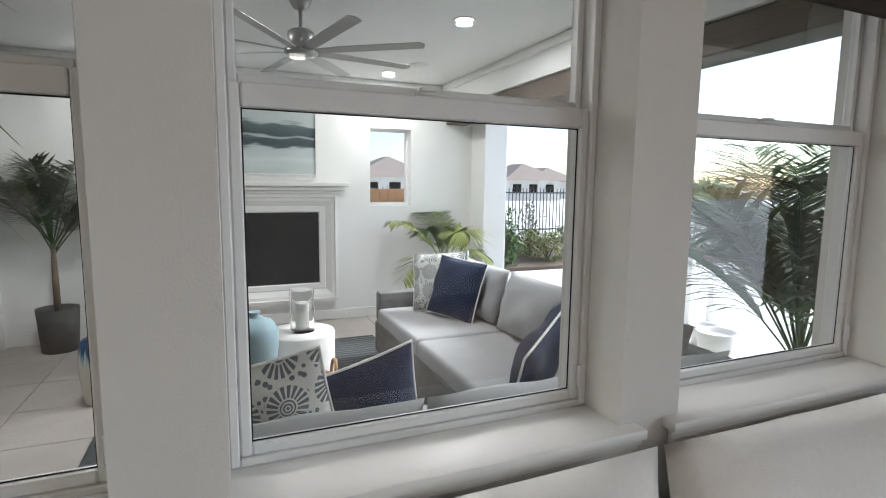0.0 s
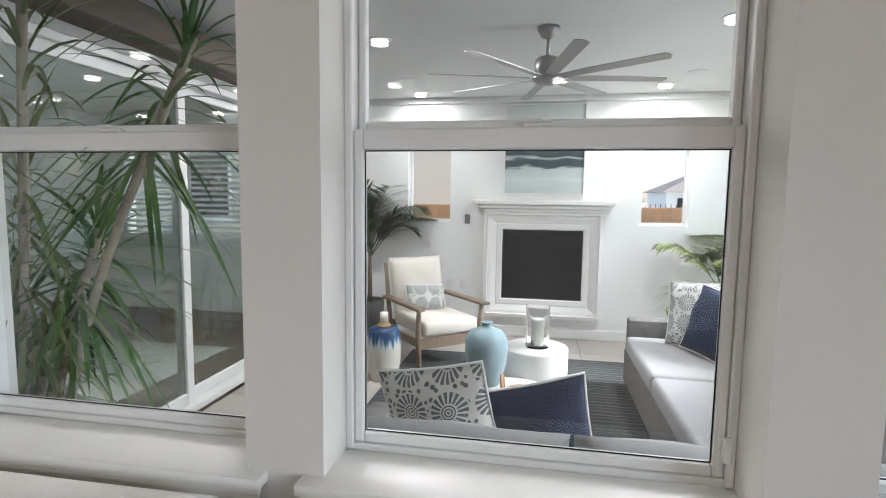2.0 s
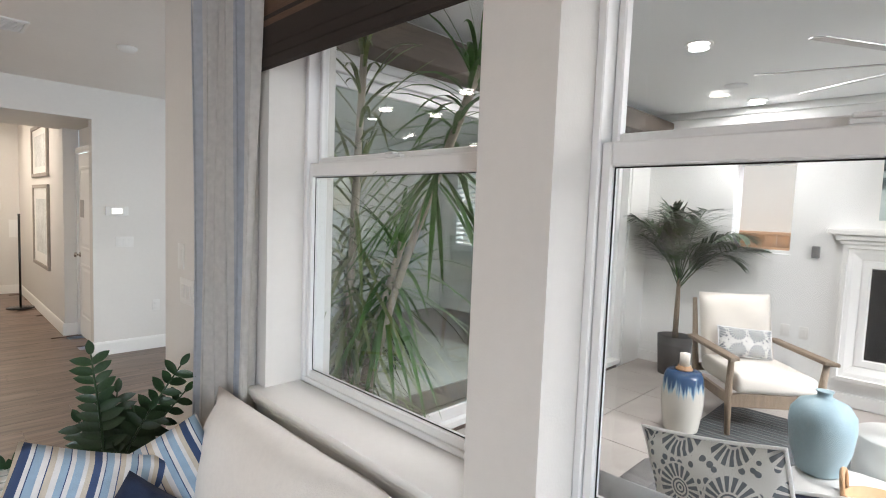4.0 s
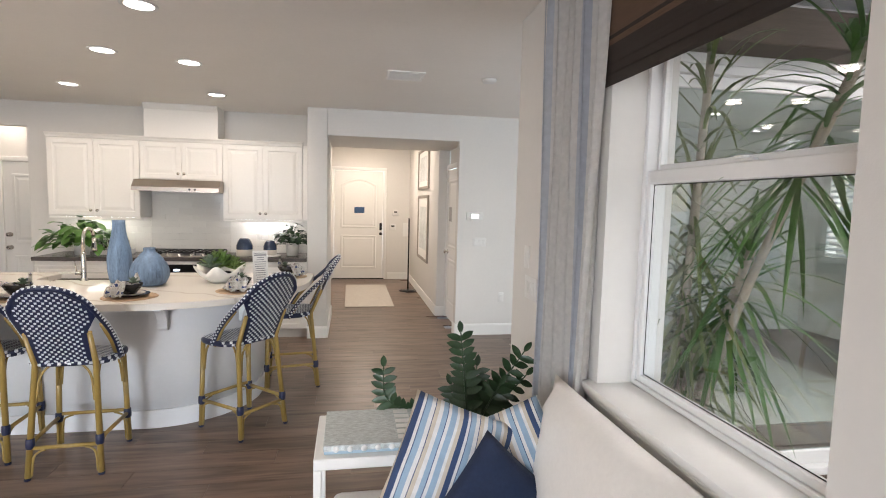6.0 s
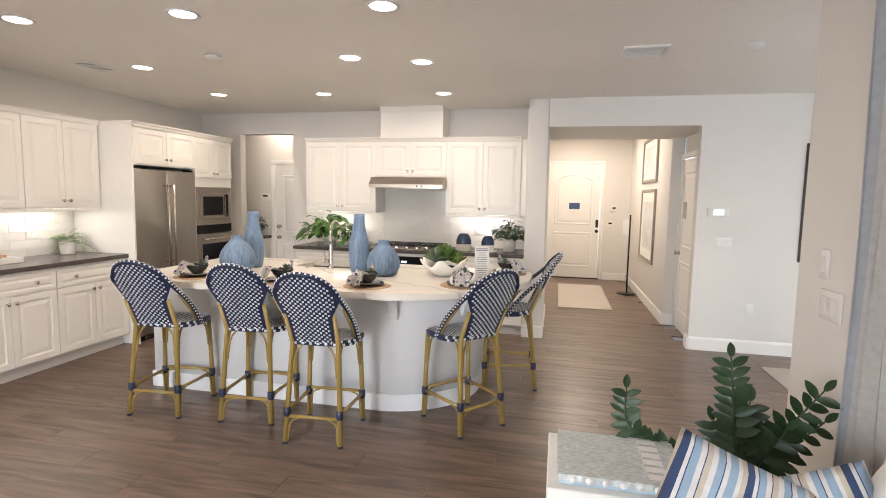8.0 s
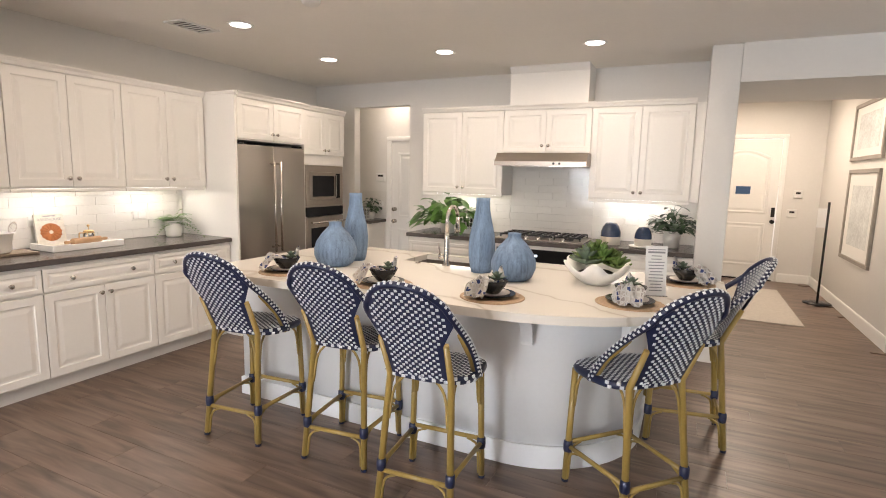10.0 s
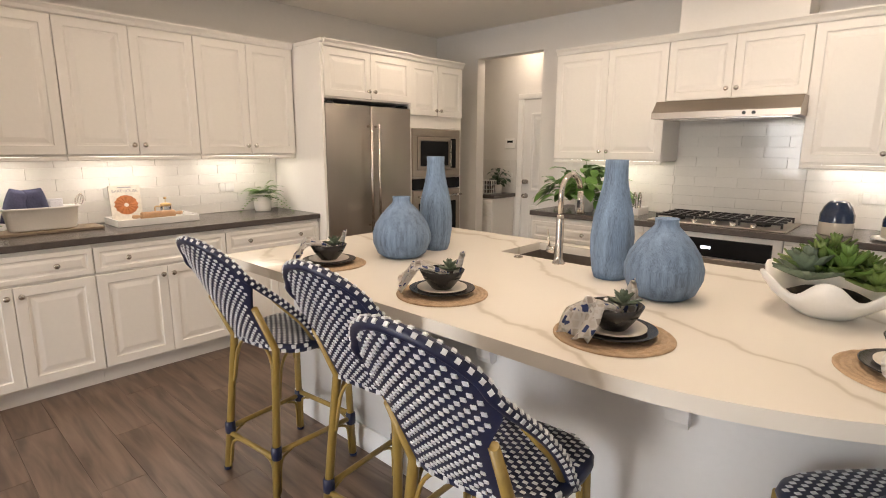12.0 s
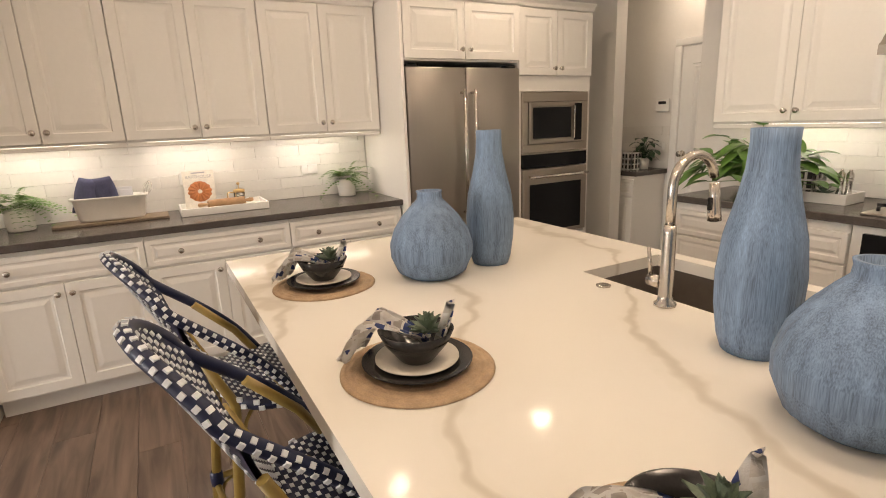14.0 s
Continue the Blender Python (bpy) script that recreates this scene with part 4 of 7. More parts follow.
    def seat_n(u, v):
        return seat(u, v), Vector((0, 0, 1))
    weave_tiles(bm, seat_n, g, [-1 + 2 * i / 30 for i in range(31)], lift=0.003, keep=lambda u, v: max(abs(u), abs(v)) < 0.92 and abs(u) ** 3.2 + abs(v) ** 3.2 < 0.86)
    # edge wraps
    for k in range(56):
        a_ = 2 * math.pi * (k + 0.5) / 56
        if k % 2 or math.sin(a_) > -0.35:
            continue
        for dz in (-0.008, -0.026):
            a2 = a_ + (0.056 if dz < -0.01 else 0)
            e = seat(*seat_edge(a2)) + Vector((0, 0, dz))
            c0 = seat(0, 0)
            o = Vector((e.x - c0.x, e.y - c0.y, 0)).normalized()
            t = Vector((-o.y, o.x, 0))
            q = [bm.verts.new(e + o * 0.0015 + t * sx * 0.0075 + Vector((0, 0, sz * 0.0065))) for sx, sz in ((-1, -1), (1, -1), (1, 1), (-1, 1))]
            b2 = [bm.verts.new(e - o * 0.006 + t * sx * 0.0095 + Vector((0, 0, sz * 0.008))) for sx, sz in ((-1, -1), (1, -1), (1, 1), (-1, 1))]
            bm.faces.new(q)
            for z_ in range(4):
                bm.faces.new((b2[z_], b2[(z_ + 1) % 4], q[(z_ + 1) % 4], q[z_]))
    tagged(part("white_weave", bm, WHITE_CANE, st, "white woven strands"), kind="stuff")
    # legs
    feet = {}
    for sx in (-1, 1):
        ft, tp = Vector((sx * 0.195, 0.180, 0)), Vector((sx * 0.178, 0.168, SEAT_Z - 0.03))
        part("leg", tube([ft, tp], [0.0165, 0.0155], 10), BAMBOO, s)
        feet[sx, 1] = (ft, tp)
        fb_, tb = Vector((sx * 0.180, -0.235, 0)), Vector((sx * 0.148, -0.175, SEAT_Z))
        up_ = back(sx * 0.80, 0.55)
        part("leg", tube([fb_, tb, back(sx * 0.76, 0.42)], [0.0165, 0.0165, 0.013], 10), BAMBOO, s)
        # short slanting post from the seat side to the rim
        part("arm_post", tube([Vector((sx * 0.200, 0.003, SEAT_Z - 0.03)), Vector((sx * 0.198, -0.080, SEAT_Z + 0.10)), Vector((sx * 0.190, -0.198, SEAT_Z + 0.225))], 0.0125, 8), BAMBOO, s)
        feet[sx, -1] = (fb_, tb)
    def at_(key, z):
        f_, t_ = feet[key]
        return f_ + (t_ - f_) * (z / (SEAT_Z - 0.03))
    for ka, kb, z in (((-1, 1), (1, 1), 0.21), ((-1, -1), (1, -1), 0.165), ((-1, 1), (-1, -1), 0.19), ((1, 1), (1, -1), 0.19)):
        part("stretcher", tube([at_(ka, z), at_(kb, z)], 0.0115, 8), BAMBOO, s)
        pa, pb = at_(ka, z), at_(kb, z)
        dr = (pb - pa).normalized()
        for e, g_ in ((ka, 1), (kb, -1)):
            p0 = at_(e, z)
            bend_pts = bend([p0 + dr * g_ * 0.075 - Vector((0, 0, 0.012)), p0 + dr * g_ * 0.045 - Vector((0, 0, 0.022)), at_(e, z - 0.05) + dr * g_ * 0.022, at_(e, 0.02) + dr * g_ * 0.018], 3)
            part("brace", tube(bend_pts, 0.0062, 6), BAMBOO, s)
        # bent braces under the seat
        for e, g_ in ((ka, 1), (kb, -1)):
            q0 = at_(e, 0.40) + dr * g_ * 0.016
            q1 = at_(e, 0.54) + dr * g_ * 0.03
            q2 = at_(e, 0.612) + dr * g_ * 0.09
            part("brace", tube(bend([q0, q1, q2], 4), 0.0068, 6), BAMBOO, s)
    for key in feet:
        p0 = at_(key, 0.19)
        part("binding", lathe([(0.017, -0.03), (0.022, -0.024), (0.023, 0), (0.022, 0.024), (0.017, 0.03)], 10), NAVY_CANE, s, "", Matrix.Translation(p0))
        part("foot", lathe([(0, -0.0005), (0.0172, 0.0), (0.0175, 0.012), (0.016, 0.014), (0, 0.014)], 10), NAVY_CANE, s, "", Matrix.Translation(feet[key][0]))
    return s


stool = build_stool(pose(-2.750, 2.820, 0, 0, 0, 6))
for x, y, rz in ((-2.085, 2.882, 6), (-1.505, 2.708, 4), (-0.670, 3.090, 47), (-0.440, 3.930, 95)):
    copy_thing(stool, pose(x, y, 0, 0, 0, rz))


# ---- things on the island ----
BLUE = mat("denim_blue_glaze", (0.15, 0.225, 0.335), 0.6, vary=0.6, scale=5, stretch=(9, 9, 0.35), bump=0.4, bump_scale=12)
def vase(name, label, prof, x, y):
    return solo(name, lathe(prof, 104, wob=lambda a, z: 0.007 * math.sin(26 * a)), BLUE, label, "vase", pose(x, y, 0.921), "blue streaked vases")


GOURD = [(0, 0), (0.085, 0.0), (0.115, 0.02), (0.136, 0.07), (0.138, 0.11), (0.122, 0.16), (0.092, 0.205), (0.06, 0.24), (0.042, 0.258), (0.040, 0.275), (0.043, 0.285), (0.034, 0.285), (0.03, 0.25), (0, 0.24)]
TALL = [(0, 0), (0.062, 0.0), (0.072, 0.03), (0.082, 0.10), (0.084, 0.17), (0.076, 0.25), (0.057, 0.33), (0.046, 0.39), (0.043, 0.44), (0.044, 0.468), (0.035, 0.468), (0.033, 0.38), (0, 0.36)]
vase("gourd_vase", "round matt denim-blue vase with streaked glaze", GOURD, -2.555, 3.33)
vase("bottle_vase", "tall slim matt denim-blue bottle vase", TALL, -2.565, 3.575)
vase("gourd_vase", "large round matt denim-blue vase with streaked glaze", [(r * 0.95, z * 0.97) for r, z in GOURD], -1.385, 3.49)
vase("bottle_vase", "tall slim matt denim-blue bottle vase", TALL, -1.64, 3.625)

fau = thing("kitchen_faucet", "brushed nickel pull-down kitchen faucet", "faucet", pose(-1.92, 3.70, 0.921))
part("base", lathe([(0, 0), (0.029, 0), (0.029, 0.006), (0.022, 0.012), (0.0185, 0.03), (0.017, 0.20), (0.015, 0.22), (0, 0.22)], 20), NICKEL, fau)
arc = [(0, 0, 0.21), (0, 0, 0.30)] + [(0, 0.085 - 0.085 * math.cos(radians(a)), 0.31 + 0.085 * math.sin(radians(a))) for a in range(0, 171, 15)]
part("spout", tube([Vector(p) for p in arc], 0.0125, 14), NICKEL, fau)
part("spray_head", tube([Vector((0, 0.171, 0.315)), Vector((0, 0.176, 0.27)), Vector((0, 0.180, 0.235)), Vector((0, 0.183, 0.21))], [0.0135, 0.0145, 0.0175, 0.019], 14), NICKEL, fau)
part("button", box((-0.005, 0.152, 0.24), (0.005, 0.166, 0.275), 0.002), BLACK, fau)
lev = part("lever_body", tube([Vector((-0.015, 0, 0.06)), Vector((-0.055, 0, 0.06))], 0.0165, 14), NICKEL, fau)
part("lever", tube([Vector((-0.05, 0, 0.07)), Vector((-0.062, 0, 0.15))], [0.006, 0.0045], 8), NICKEL, lev)
solo("air_switch", lathe([(0, 0), (0.022, 0), (0.022, 0.004), (0.016, 0.006), (0.01, 0.003), (0, 0.003)], 18), NICKEL, "small round nickel button beside the sink", "button", pose(-2.13, 3.69, 0.921))

# place settings
def make_patches():
    m = mat("patterned_linen", (0.6, 0.58, 0.55), 0.9, bump=0.2, bump_scale=300)
    n, l, b = nodes_of(m)
    tc = n.new("ShaderNodeTexCoord")
    v1 = n.new("ShaderNodeTexVoronoi")
    v1.feature = "DISTANCE_TO_EDGE"
    v2 = n.new("ShaderNodeTexVoronoi")
    for v in (v1, v2):
        v.inputs["Scale"].default_value = 46
        v.inputs["Randomness"].default_value = 0.28
        l.new(tc.outputs["Object"], v.inputs["Vector"])
    sep = n.new("ShaderNodeSeparateColor")
    l.new(v2.outputs["Color"], sep.inputs[0])
    r = ramp(m, [(0.0, (0.62, 0.575, 0.53)), (0.30, (0.48, 0.44, 0.41)), (0.48, (0.72, 0.69, 0.655)), (0.74, (0.06, 0.09, 0.24))])
    r.color_ramp.interpolation = "CONSTANT"
    l.new(sep.outputs[0], r.inputs[0])
    edge_ = n.new("ShaderNodeMath")
    edge_.operation = "LESS_THAN"
    edge_.inputs[1].default_value = 0.12
    l.new(v1.outputs["Distance"], edge_.inputs[0])
    mx = n.new("ShaderNodeMix")
    mx.data_type = "RGBA"
    l.new(edge_.outputs[0], mx.inputs[0])
    l.new(r.outputs[0], mx.inputs[6])
    mx.inputs[7].default_value = (0.78, 0.765, 0.745, 1)
    l.new(mx.outputs[2], b.inputs["Base Color"])
    return m


LINEN = make_patches()
RATTAN = mat("woven_rattan", (0.43, 0.30, 0.185), 0.65, vary=0.3, scale=30, bump=0.3, bump_scale=220)
DISH = mat("charcoal_glaze", (0.022, 0.020, 0.020), 0.2, vary=0.3, scale=20, wob=0.06)
CREAM = mat("cream_glaze", (0.62, 0.57, 0.49), 0.3, vary=0.06, scale=12)
SUCC = mat("succulent_green", (0.15, 0.20, 0.14), 0.5, vary=0.3, scale=40)
SUCC2 = mat("succulent_lime", (0.17, 0.25, 0.07), 0.45, vary=0.35, scale=30)


def leaf_into(bm, base, direction, length, width, droop=0.2, n=4, fold=0.12, up=None, thick=0.0):
    """One blade: a tapered, folded strip that bends under its weight."""
    d = Vector(direction).normalized()
    upv = up or Vector((0, 0, 1))
    side = d.cross(upv)
    side = side.normalized() if side.length > 1e-4 else d.orthogonal().normalized()
    nrm = side.cross(d)
    prev = None
    for k in range(n + 1):
        t = k / n
        c = Vector(base) + d * length * t + Vector((0, 0, -droop * length * t * t))
        w = width * (math.sin(math.pi * min(1, 0.12 + 0.88 * t)) ** 0.8 if k < n else 0.02) / 2
        a = bm.verts.new(c - side * w + nrm * fold * w)
        m_ = bm.verts.new(c - nrm * thick)
        b = bm.verts.new(c + side * w + nrm * fold * w)
        if prev:
            for q in ((prev[0], prev[1], m_, a), (prev[1], prev[2], b, m_)):
                f = bm.faces.new(q)
                f.smooth = True
        prev = (a, m_, b)


def rosette(bm, c, r, rnd, rings=3, per=8, wide=0.36):
    for j in range(rings):
        el = radians(15 + 30 * j)
        for k in range(per - j):
            a = 2 * math.pi * (k + 0.5 * j + rnd.uniform(-0.12, 0.12)) / (per - j)
            d = Vector((math.cos(a) * math.cos(el), math.sin(a) * math.cos(el), math.sin(el)))
            leaf_into(bm, Vector(c) + Vector((0, 0, 0.15 * r * j)), d, r * (1 - 0.22 * j) * rnd.uniform(0.9, 1.1), r * wide, -0.12, 3, 0.5, thick=r * 0.06)


def napkin(seed):
    """A gathered cloth: tucked in the bowl, spilling over its rim in deep folds, one corner standing up."""
    rnd = random.Random(seed)
    bm = bmesh.new()
    n = 22
    g = {}
    p1, p2 = rnd.uniform(0, 6), rnd.uniform(0, 6)
    for i in range(n + 1):
        for j in range(n + 1):
            u, v = i / n, 2 * j / n - 1
            if u < 0.35:
                t = u / 0.35
                c = Vector((0.03 - 0.115 * t, 0, 0.05 + 0.042 * math.sin(t * math.pi / 2)))
            else:
                t = (u - 0.35) / 0.65
                c = Vector((-0.085 - 0.075 * t, 0, 0.092 - 0.108 * t ** 1.2))
            spread = 0.022 + 0.062 * min(1, u * 1.6)
            ph = v * 6.5 + p1 + 0.8 * u
            deep = min(1, u * 2.2)
            wave = 0.017 * math.sin(ph) * deep + 0.006 * math.sin(2.7 * ph + 6 * u + p2)
            hang = 0.030 * abs(v) ** 2 * max(0, u - 0.5) * 2
            x = c.x - abs(wave) * 1.1 - 0.008 * math.cos(1.7 * ph)
            z = c.z + wave * 0.9 + hang * 0.6 + (0.012 * (1 - abs(v)) if u > 0.3 else 0)
            g[i, j] = bm.verts.new((x, v * spread * (1 - 0.25 * max(0, u - 0.7)) + 0.006 * math.sin(9 * u + p2 + 3 * v), max(0.004 if u < 0.8 else -0.006, z)))
    for i in range(n):
        for j in range(n):
            bm.faces.new((g[i, j], g[i + 1, j], g[i + 1, j + 1], g[i, j + 1])).smooth = True
    # the corner that stands up behind the plant: a folded, tapering lobe
    lobe = []
    for k in range(8):
        t = k / 7
        w_ = 0.030 * math.sin(math.pi * (0.22 + 0.78 * t)) + 0.002
        base = Vector((0.052 + 0.034 * t, 0.004 + 0.012 * t, 0.045 + 0.105 * t))
        lobe.append([bm.verts.new(base + Vector((0.010 * math.cos(3.1 * q), w_ * (q / 2), -0.006 * abs(q)))) for q in (-2, -1, 0, 1, 2)])
    for a, b in zip(lobe, lobe[1:]):
        for k in range(4):
            bm.faces.new((a[k], a[k + 1], b[k + 1], b[k])).smooth = True
    bmesh.ops.solidify(bm, geom=bm.faces[:], thickness=0.0012)
    return bm


def mat_mesh():
    """Round placemat of coiled rattan: rings of short overlapping strands."""
    rings_n, seg, R_ = 11, 88, 0.19
    bm = bmesh.new()
    rows_ = []
    for i in range(rings_n * 4 + 1):
        t = i / 4
        row_ = []
        for k in range(seg):
            a = 2 * math.pi * k / seg
            strand = 0.62 + 0.38 * math.cos(seg / 4 * a + math.pi * int(t) + 0.9 * math.sin(3 * t))
            z = 0.003 + 0.0055 * abs(math.sin(math.pi * t)) * strand
            rr_ = max(R_ * t / rings_n, 0.0005) * (1 + 0.004 * math.sin(5 * a + 2 * t))
            row_.append(bm.verts.new((rr_ * math.cos(a), rr_ * math.sin(a), z)))
        rows_.append(row_)
    rows_.append([bm.verts.new((v.co.x, v.co.y, 0)) for v in rows_[-1]])
    for a, b in zip(rows_, rows_[1:]):
        for k in range(seg):
            bm.faces.new((a[k], b[k], b[(k + 1) % seg], a[(k + 1) % seg])).smooth = True
    return bm


PLATE = [(0, 0), (0.075, 0), (0.085, 0.004), (0.135, 0.017), (0.136, 0.020), (0.132, 0.020), (0.085, 0.009), (0, 0.007)]
SMALL = [(0, 0), (0.055, 0), (0.065, 0.003), (0.103, 0.013), (0.103, 0.016), (0.065, 0.007), (0, 0.006)]
BOWL = [(0, 0), (0.040, 0), (0.044, 0.004), (0.076, 0.045), (0.091, 0.078), (0.087, 0.079), (0.070, 0.046), (0.038, 0.011), (0, 0.010)]
setting_meshes = None
DISH_K = 0.86
def shrunk(bm):
    bmesh.ops.scale(bm, vec=(DISH_K, DISH_K, DISH_K), verts=bm.verts[:])
    return bm
for k, (x, y, rz) in enumerate(((-2.66, 2.985, 10), (-1.965, 2.978, 4), (-1.335, 3.0, 25), (-0.70, 3.22, 50), (-0.46, 3.93, 100))):
    z = 0.921
    grp = "place settings on the island"
    if k == 0:
        setting_meshes = [to_mesh("placemat", shrunk(mat_mesh()), RATTAN), to_mesh("dinner_plate", shrunk(lathe(PLATE, 40)), DISH), to_mesh("salad_plate", shrunk(lathe(SMALL, 36)), CREAM),
                          to_mesh("bowl", shrunk(lathe(BOWL, 36, wob=lambda a, z: 0.02 * math.sin(2 * a) if z > 0.03 else 0)), DISH)]
    for me, dz, lab, cat in zip(setting_meshes, (0, 0.0085, 0.0175, 0.025), ("round woven rattan placemat on the quartz", "glossy charcoal dinner plate on a placemat", "cream salad plate on the charcoal plate", "small charcoal bowl with a napkin in it"), ("placemat", "plate", "plate", "bowl")):
        o = new(me.name.split(".")[0], me)
        o.matrix_basis = pose(x, y, z + dz * DISH_K, 0, 0, rz)
        tagged(o, lab, cat, grp)
    solo("napkin", shrunk(napkin(k)), LINEN, "crumpled white, taupe and blue patterned napkin over the bowl", "napkin", pose(x, y, z + 0.0235, 0, 0, rz + 42), grp)
    bm = bmesh.new()
    rosette(bm, (0.022, 0.016, 0.055), 0.047, random.Random(k), 4, 9, 0.36)
    solo("succulent", bm, SUCC, "small grey-green succulent rosette in the napkin", "succulent", pose(x, y, z + 0.030, 0, 0, rz), grp)

# shell bowl with succulents
sh = thing("shell_planter", "white clam-shell bowl filled with mixed succulents", "planter", pose(-0.93, 3.64, 0.921, 0, 0, 20))
def shell_w(a, z):
    return 0.10 * math.sin(6 * a) * max(0, z - 0.02) / 0.1
bm = lathe([(0, 0), (0.07, 0), (0.10, 0.02), (0.15, 0.06), (0.185, 0.11), (0.178, 0.112), (0.14, 0.068), (0.09, 0.04), (0, 0.035)], 60, wob=shell_w)
for v in bm.verts:
    if v.co.z > 0.05:
        a = math.atan2(v.co.y, v.co.x)
        v.co.z += 0.028 * math.sin(6 * a) * (v.co.z - 0.05) / 0.06
part("shell", bm, WHITE_CER, sh)
rnd = random.Random(5)
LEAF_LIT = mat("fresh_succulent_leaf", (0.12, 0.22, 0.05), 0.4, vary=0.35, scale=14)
for q in range(17):
    a, r = rnd.uniform(0, 6.28), 0.125 * math.sqrt(rnd.random())
    bm = bmesh.new()
    rosette(bm, (r * math.cos(a), r * math.sin(a), 0.085 + 0.065 * (1 - r / 0.125) + rnd.uniform(0, 0.04)), rnd.uniform(0.07, 0.11), rnd, 3, rnd.choice((7, 9, 11)), rnd.choice((0.22, 0.34, 0.42)))
    tagged(part("rosette", bm, (SUCC, SUCC2, LEAF_LIT, SUCC2, SUCC2)[q % 5], sh, "green succulent rosette"), kind="stuff")
part("moss", lathe([(0, 0.085), (0.08, 0.075), (0.12, 0.055), (0.10, 0.045), (0, 0.045)], 20), SOIL, sh)

# upright printed card in an acrylic holder
sg = thing("menu_card", "white printed card standing in a clear holder", "sign", pose(-0.60, 3.47, 0.921, -6, 0, 22))
part("card", box((-0.055, -0.002, 0.003), (0.055, 0.002, 0.262), 0.0005), mat("card_paper", (0.72, 0.71, 0.69), 0.5, vary=0.03, scale=20), sg)
INK = mat("grey_ink", (0.25, 0.25, 0.26), 0.7)
rnd = random.Random(2)
for k in range(14):
    zz = 0.24 - k * 0.0165
    wd = 0.045 * rnd.uniform(0.55, 1.0)
    part("text_line", box((-wd, -0.0035, zz), (wd, -0.0022, zz + (0.010 if k in (1,) else 0.005))), INK, sg)
part("holder_foot", box((-0.055, -0.03, 0), (0.055, 0.03, 0.003), 0.001), glass("acrylic", (0.95, 0.96, 0.97)), sg)


# ---- things on the kitchen counters ----
FERN_LEAF = mat("fern_green", (0.13, 0.27, 0.05), 0.5, vary=0.35, scale=16)
def fern(name, label, x, y, seed, spread=0.2, pot_r=0.072, pot_h=0.12, fronds=30):
    p = thing(name, label, "plant", pose(x, y, 0.921))
    part("pot", lathe([(0, 0), (pot_r * 0.82, 0), (pot_r * 0.86, 0.006), (pot_r, pot_h), (pot_r * 0.93, pot_h), (pot_r * 0.9, pot_h - 0.02), (0, pot_h - 0.02)], 28), WHITE_CER, p, "white ceramic pot")
    rnd = random.Random(seed)
    bm = bmesh.new()
    for k in range(fronds):
        a = rnd.uniform(0, 6.28)
        el = radians(rnd.uniform(15, 75))
        L = spread * 1.35 * rnd.uniform(0.7, 1.15)
        d = Vector((math.cos(a) * math.cos(el), math.sin(a) * math.cos(el), math.sin(el)))
        dr = rnd.uniform(0.5, 1.05)
        for j in range(3, 13):
            t = j / 12
            c = Vector((0, 0, pot_h - 0.01)) + d * L * t + Vector((0, 0, -dr * L * t * t))
            sd = d.cross(Vector((0, 0, 1))).normalized()
            for s in (-1, 1):
                leaf_into(bm, c, sd * s + d * 0.5 - Vector((0, 0, 0.15)), 0.044 * (1.15 - t * 0.7), 0.019, 0.2, 2, 0.1)
    part("fronds", bm, FERN_LEAF, p, "feathery green fronds")
    return p


fern("potted_fern", "small green fern in a white pot on the dark counter", -4.70, 3.77, 1)
fern("potted_fern", "airy fern in a rough white pot on the dark counter", -4.68, 1.87, 4, 0.19, 0.075, 0.14, 30)


def broad_plant(name, label, x, y, seed, n, leaf, spread, lift, pot_r, pot_h, m=LEAF, trail=0.0):
    p = thing(name, label, "plant", pose(x, y, 0.921))
    part("pot", lathe([(0, 0), (pot_r * 0.8, 0), (pot_r, pot_h), (pot_r * 0.93, pot_h), (pot_r * 0.9, pot_h - 0.015), (0, pot_h - 0.015)], 28), WHITE_CER, p, "white pot")
    rnd = random.Random(seed)
    bm, st = bmesh.new(), bmesh.new()
    for k in range(n):
        a = rnd.uniform(0, 6.28)
        r = spread * math.sqrt(rnd.random())
        h = pot_h + lift * rnd.uniform(0.05, 1) * (1.1 - 0.6 * r / spread) - trail * rnd.random() * r
        tip = Vector((r * math.cos(a), r * math.sin(a) * 0.75, h))
        tube_into(st, bend([(0, 0, pot_h - 0.015), (tip.x * 0.4, tip.y * 0.4, h * 0.75 + 0.03), tip], 3), 0.0022, 5)
        L = leaf * rnd.uniform(0.7, 1.15)
        dirn = Vector((math.cos(a + rnd.uniform(-0.7, 0.7)), math.sin(a + rnd.uniform(-0.7, 0.7)), rnd.uniform(-0.5, 0.5)))
        leaf_into(bm, tip, dirn, L, L * 0.68, 0.35, 5, 0.18)
    part("leaves", bm, m, p, "broad glossy leaves")
    part("stems", st, m, p)
    return p


POTHOS = mat("pothos_leaf", (0.085, 0.20, 0.035), 0.4, vary=0.4, scale=9, wob=0.1)
broad_plant("pothos_plant", "bushy pothos in a white pot on the dark counter", -2.80, 5.60, 3, 120, 0.14, 0.33, 0.32, 0.085, 0.14, POTHOS, 0.3)
broad_plant("peperomia_plant", "dark green round-leaved plant in a white pot", -0.60, 5.70, 8, 115, 0.08, 0.19, 0.24, 0.08, 0.15, LEAF_DARK, 0.25)

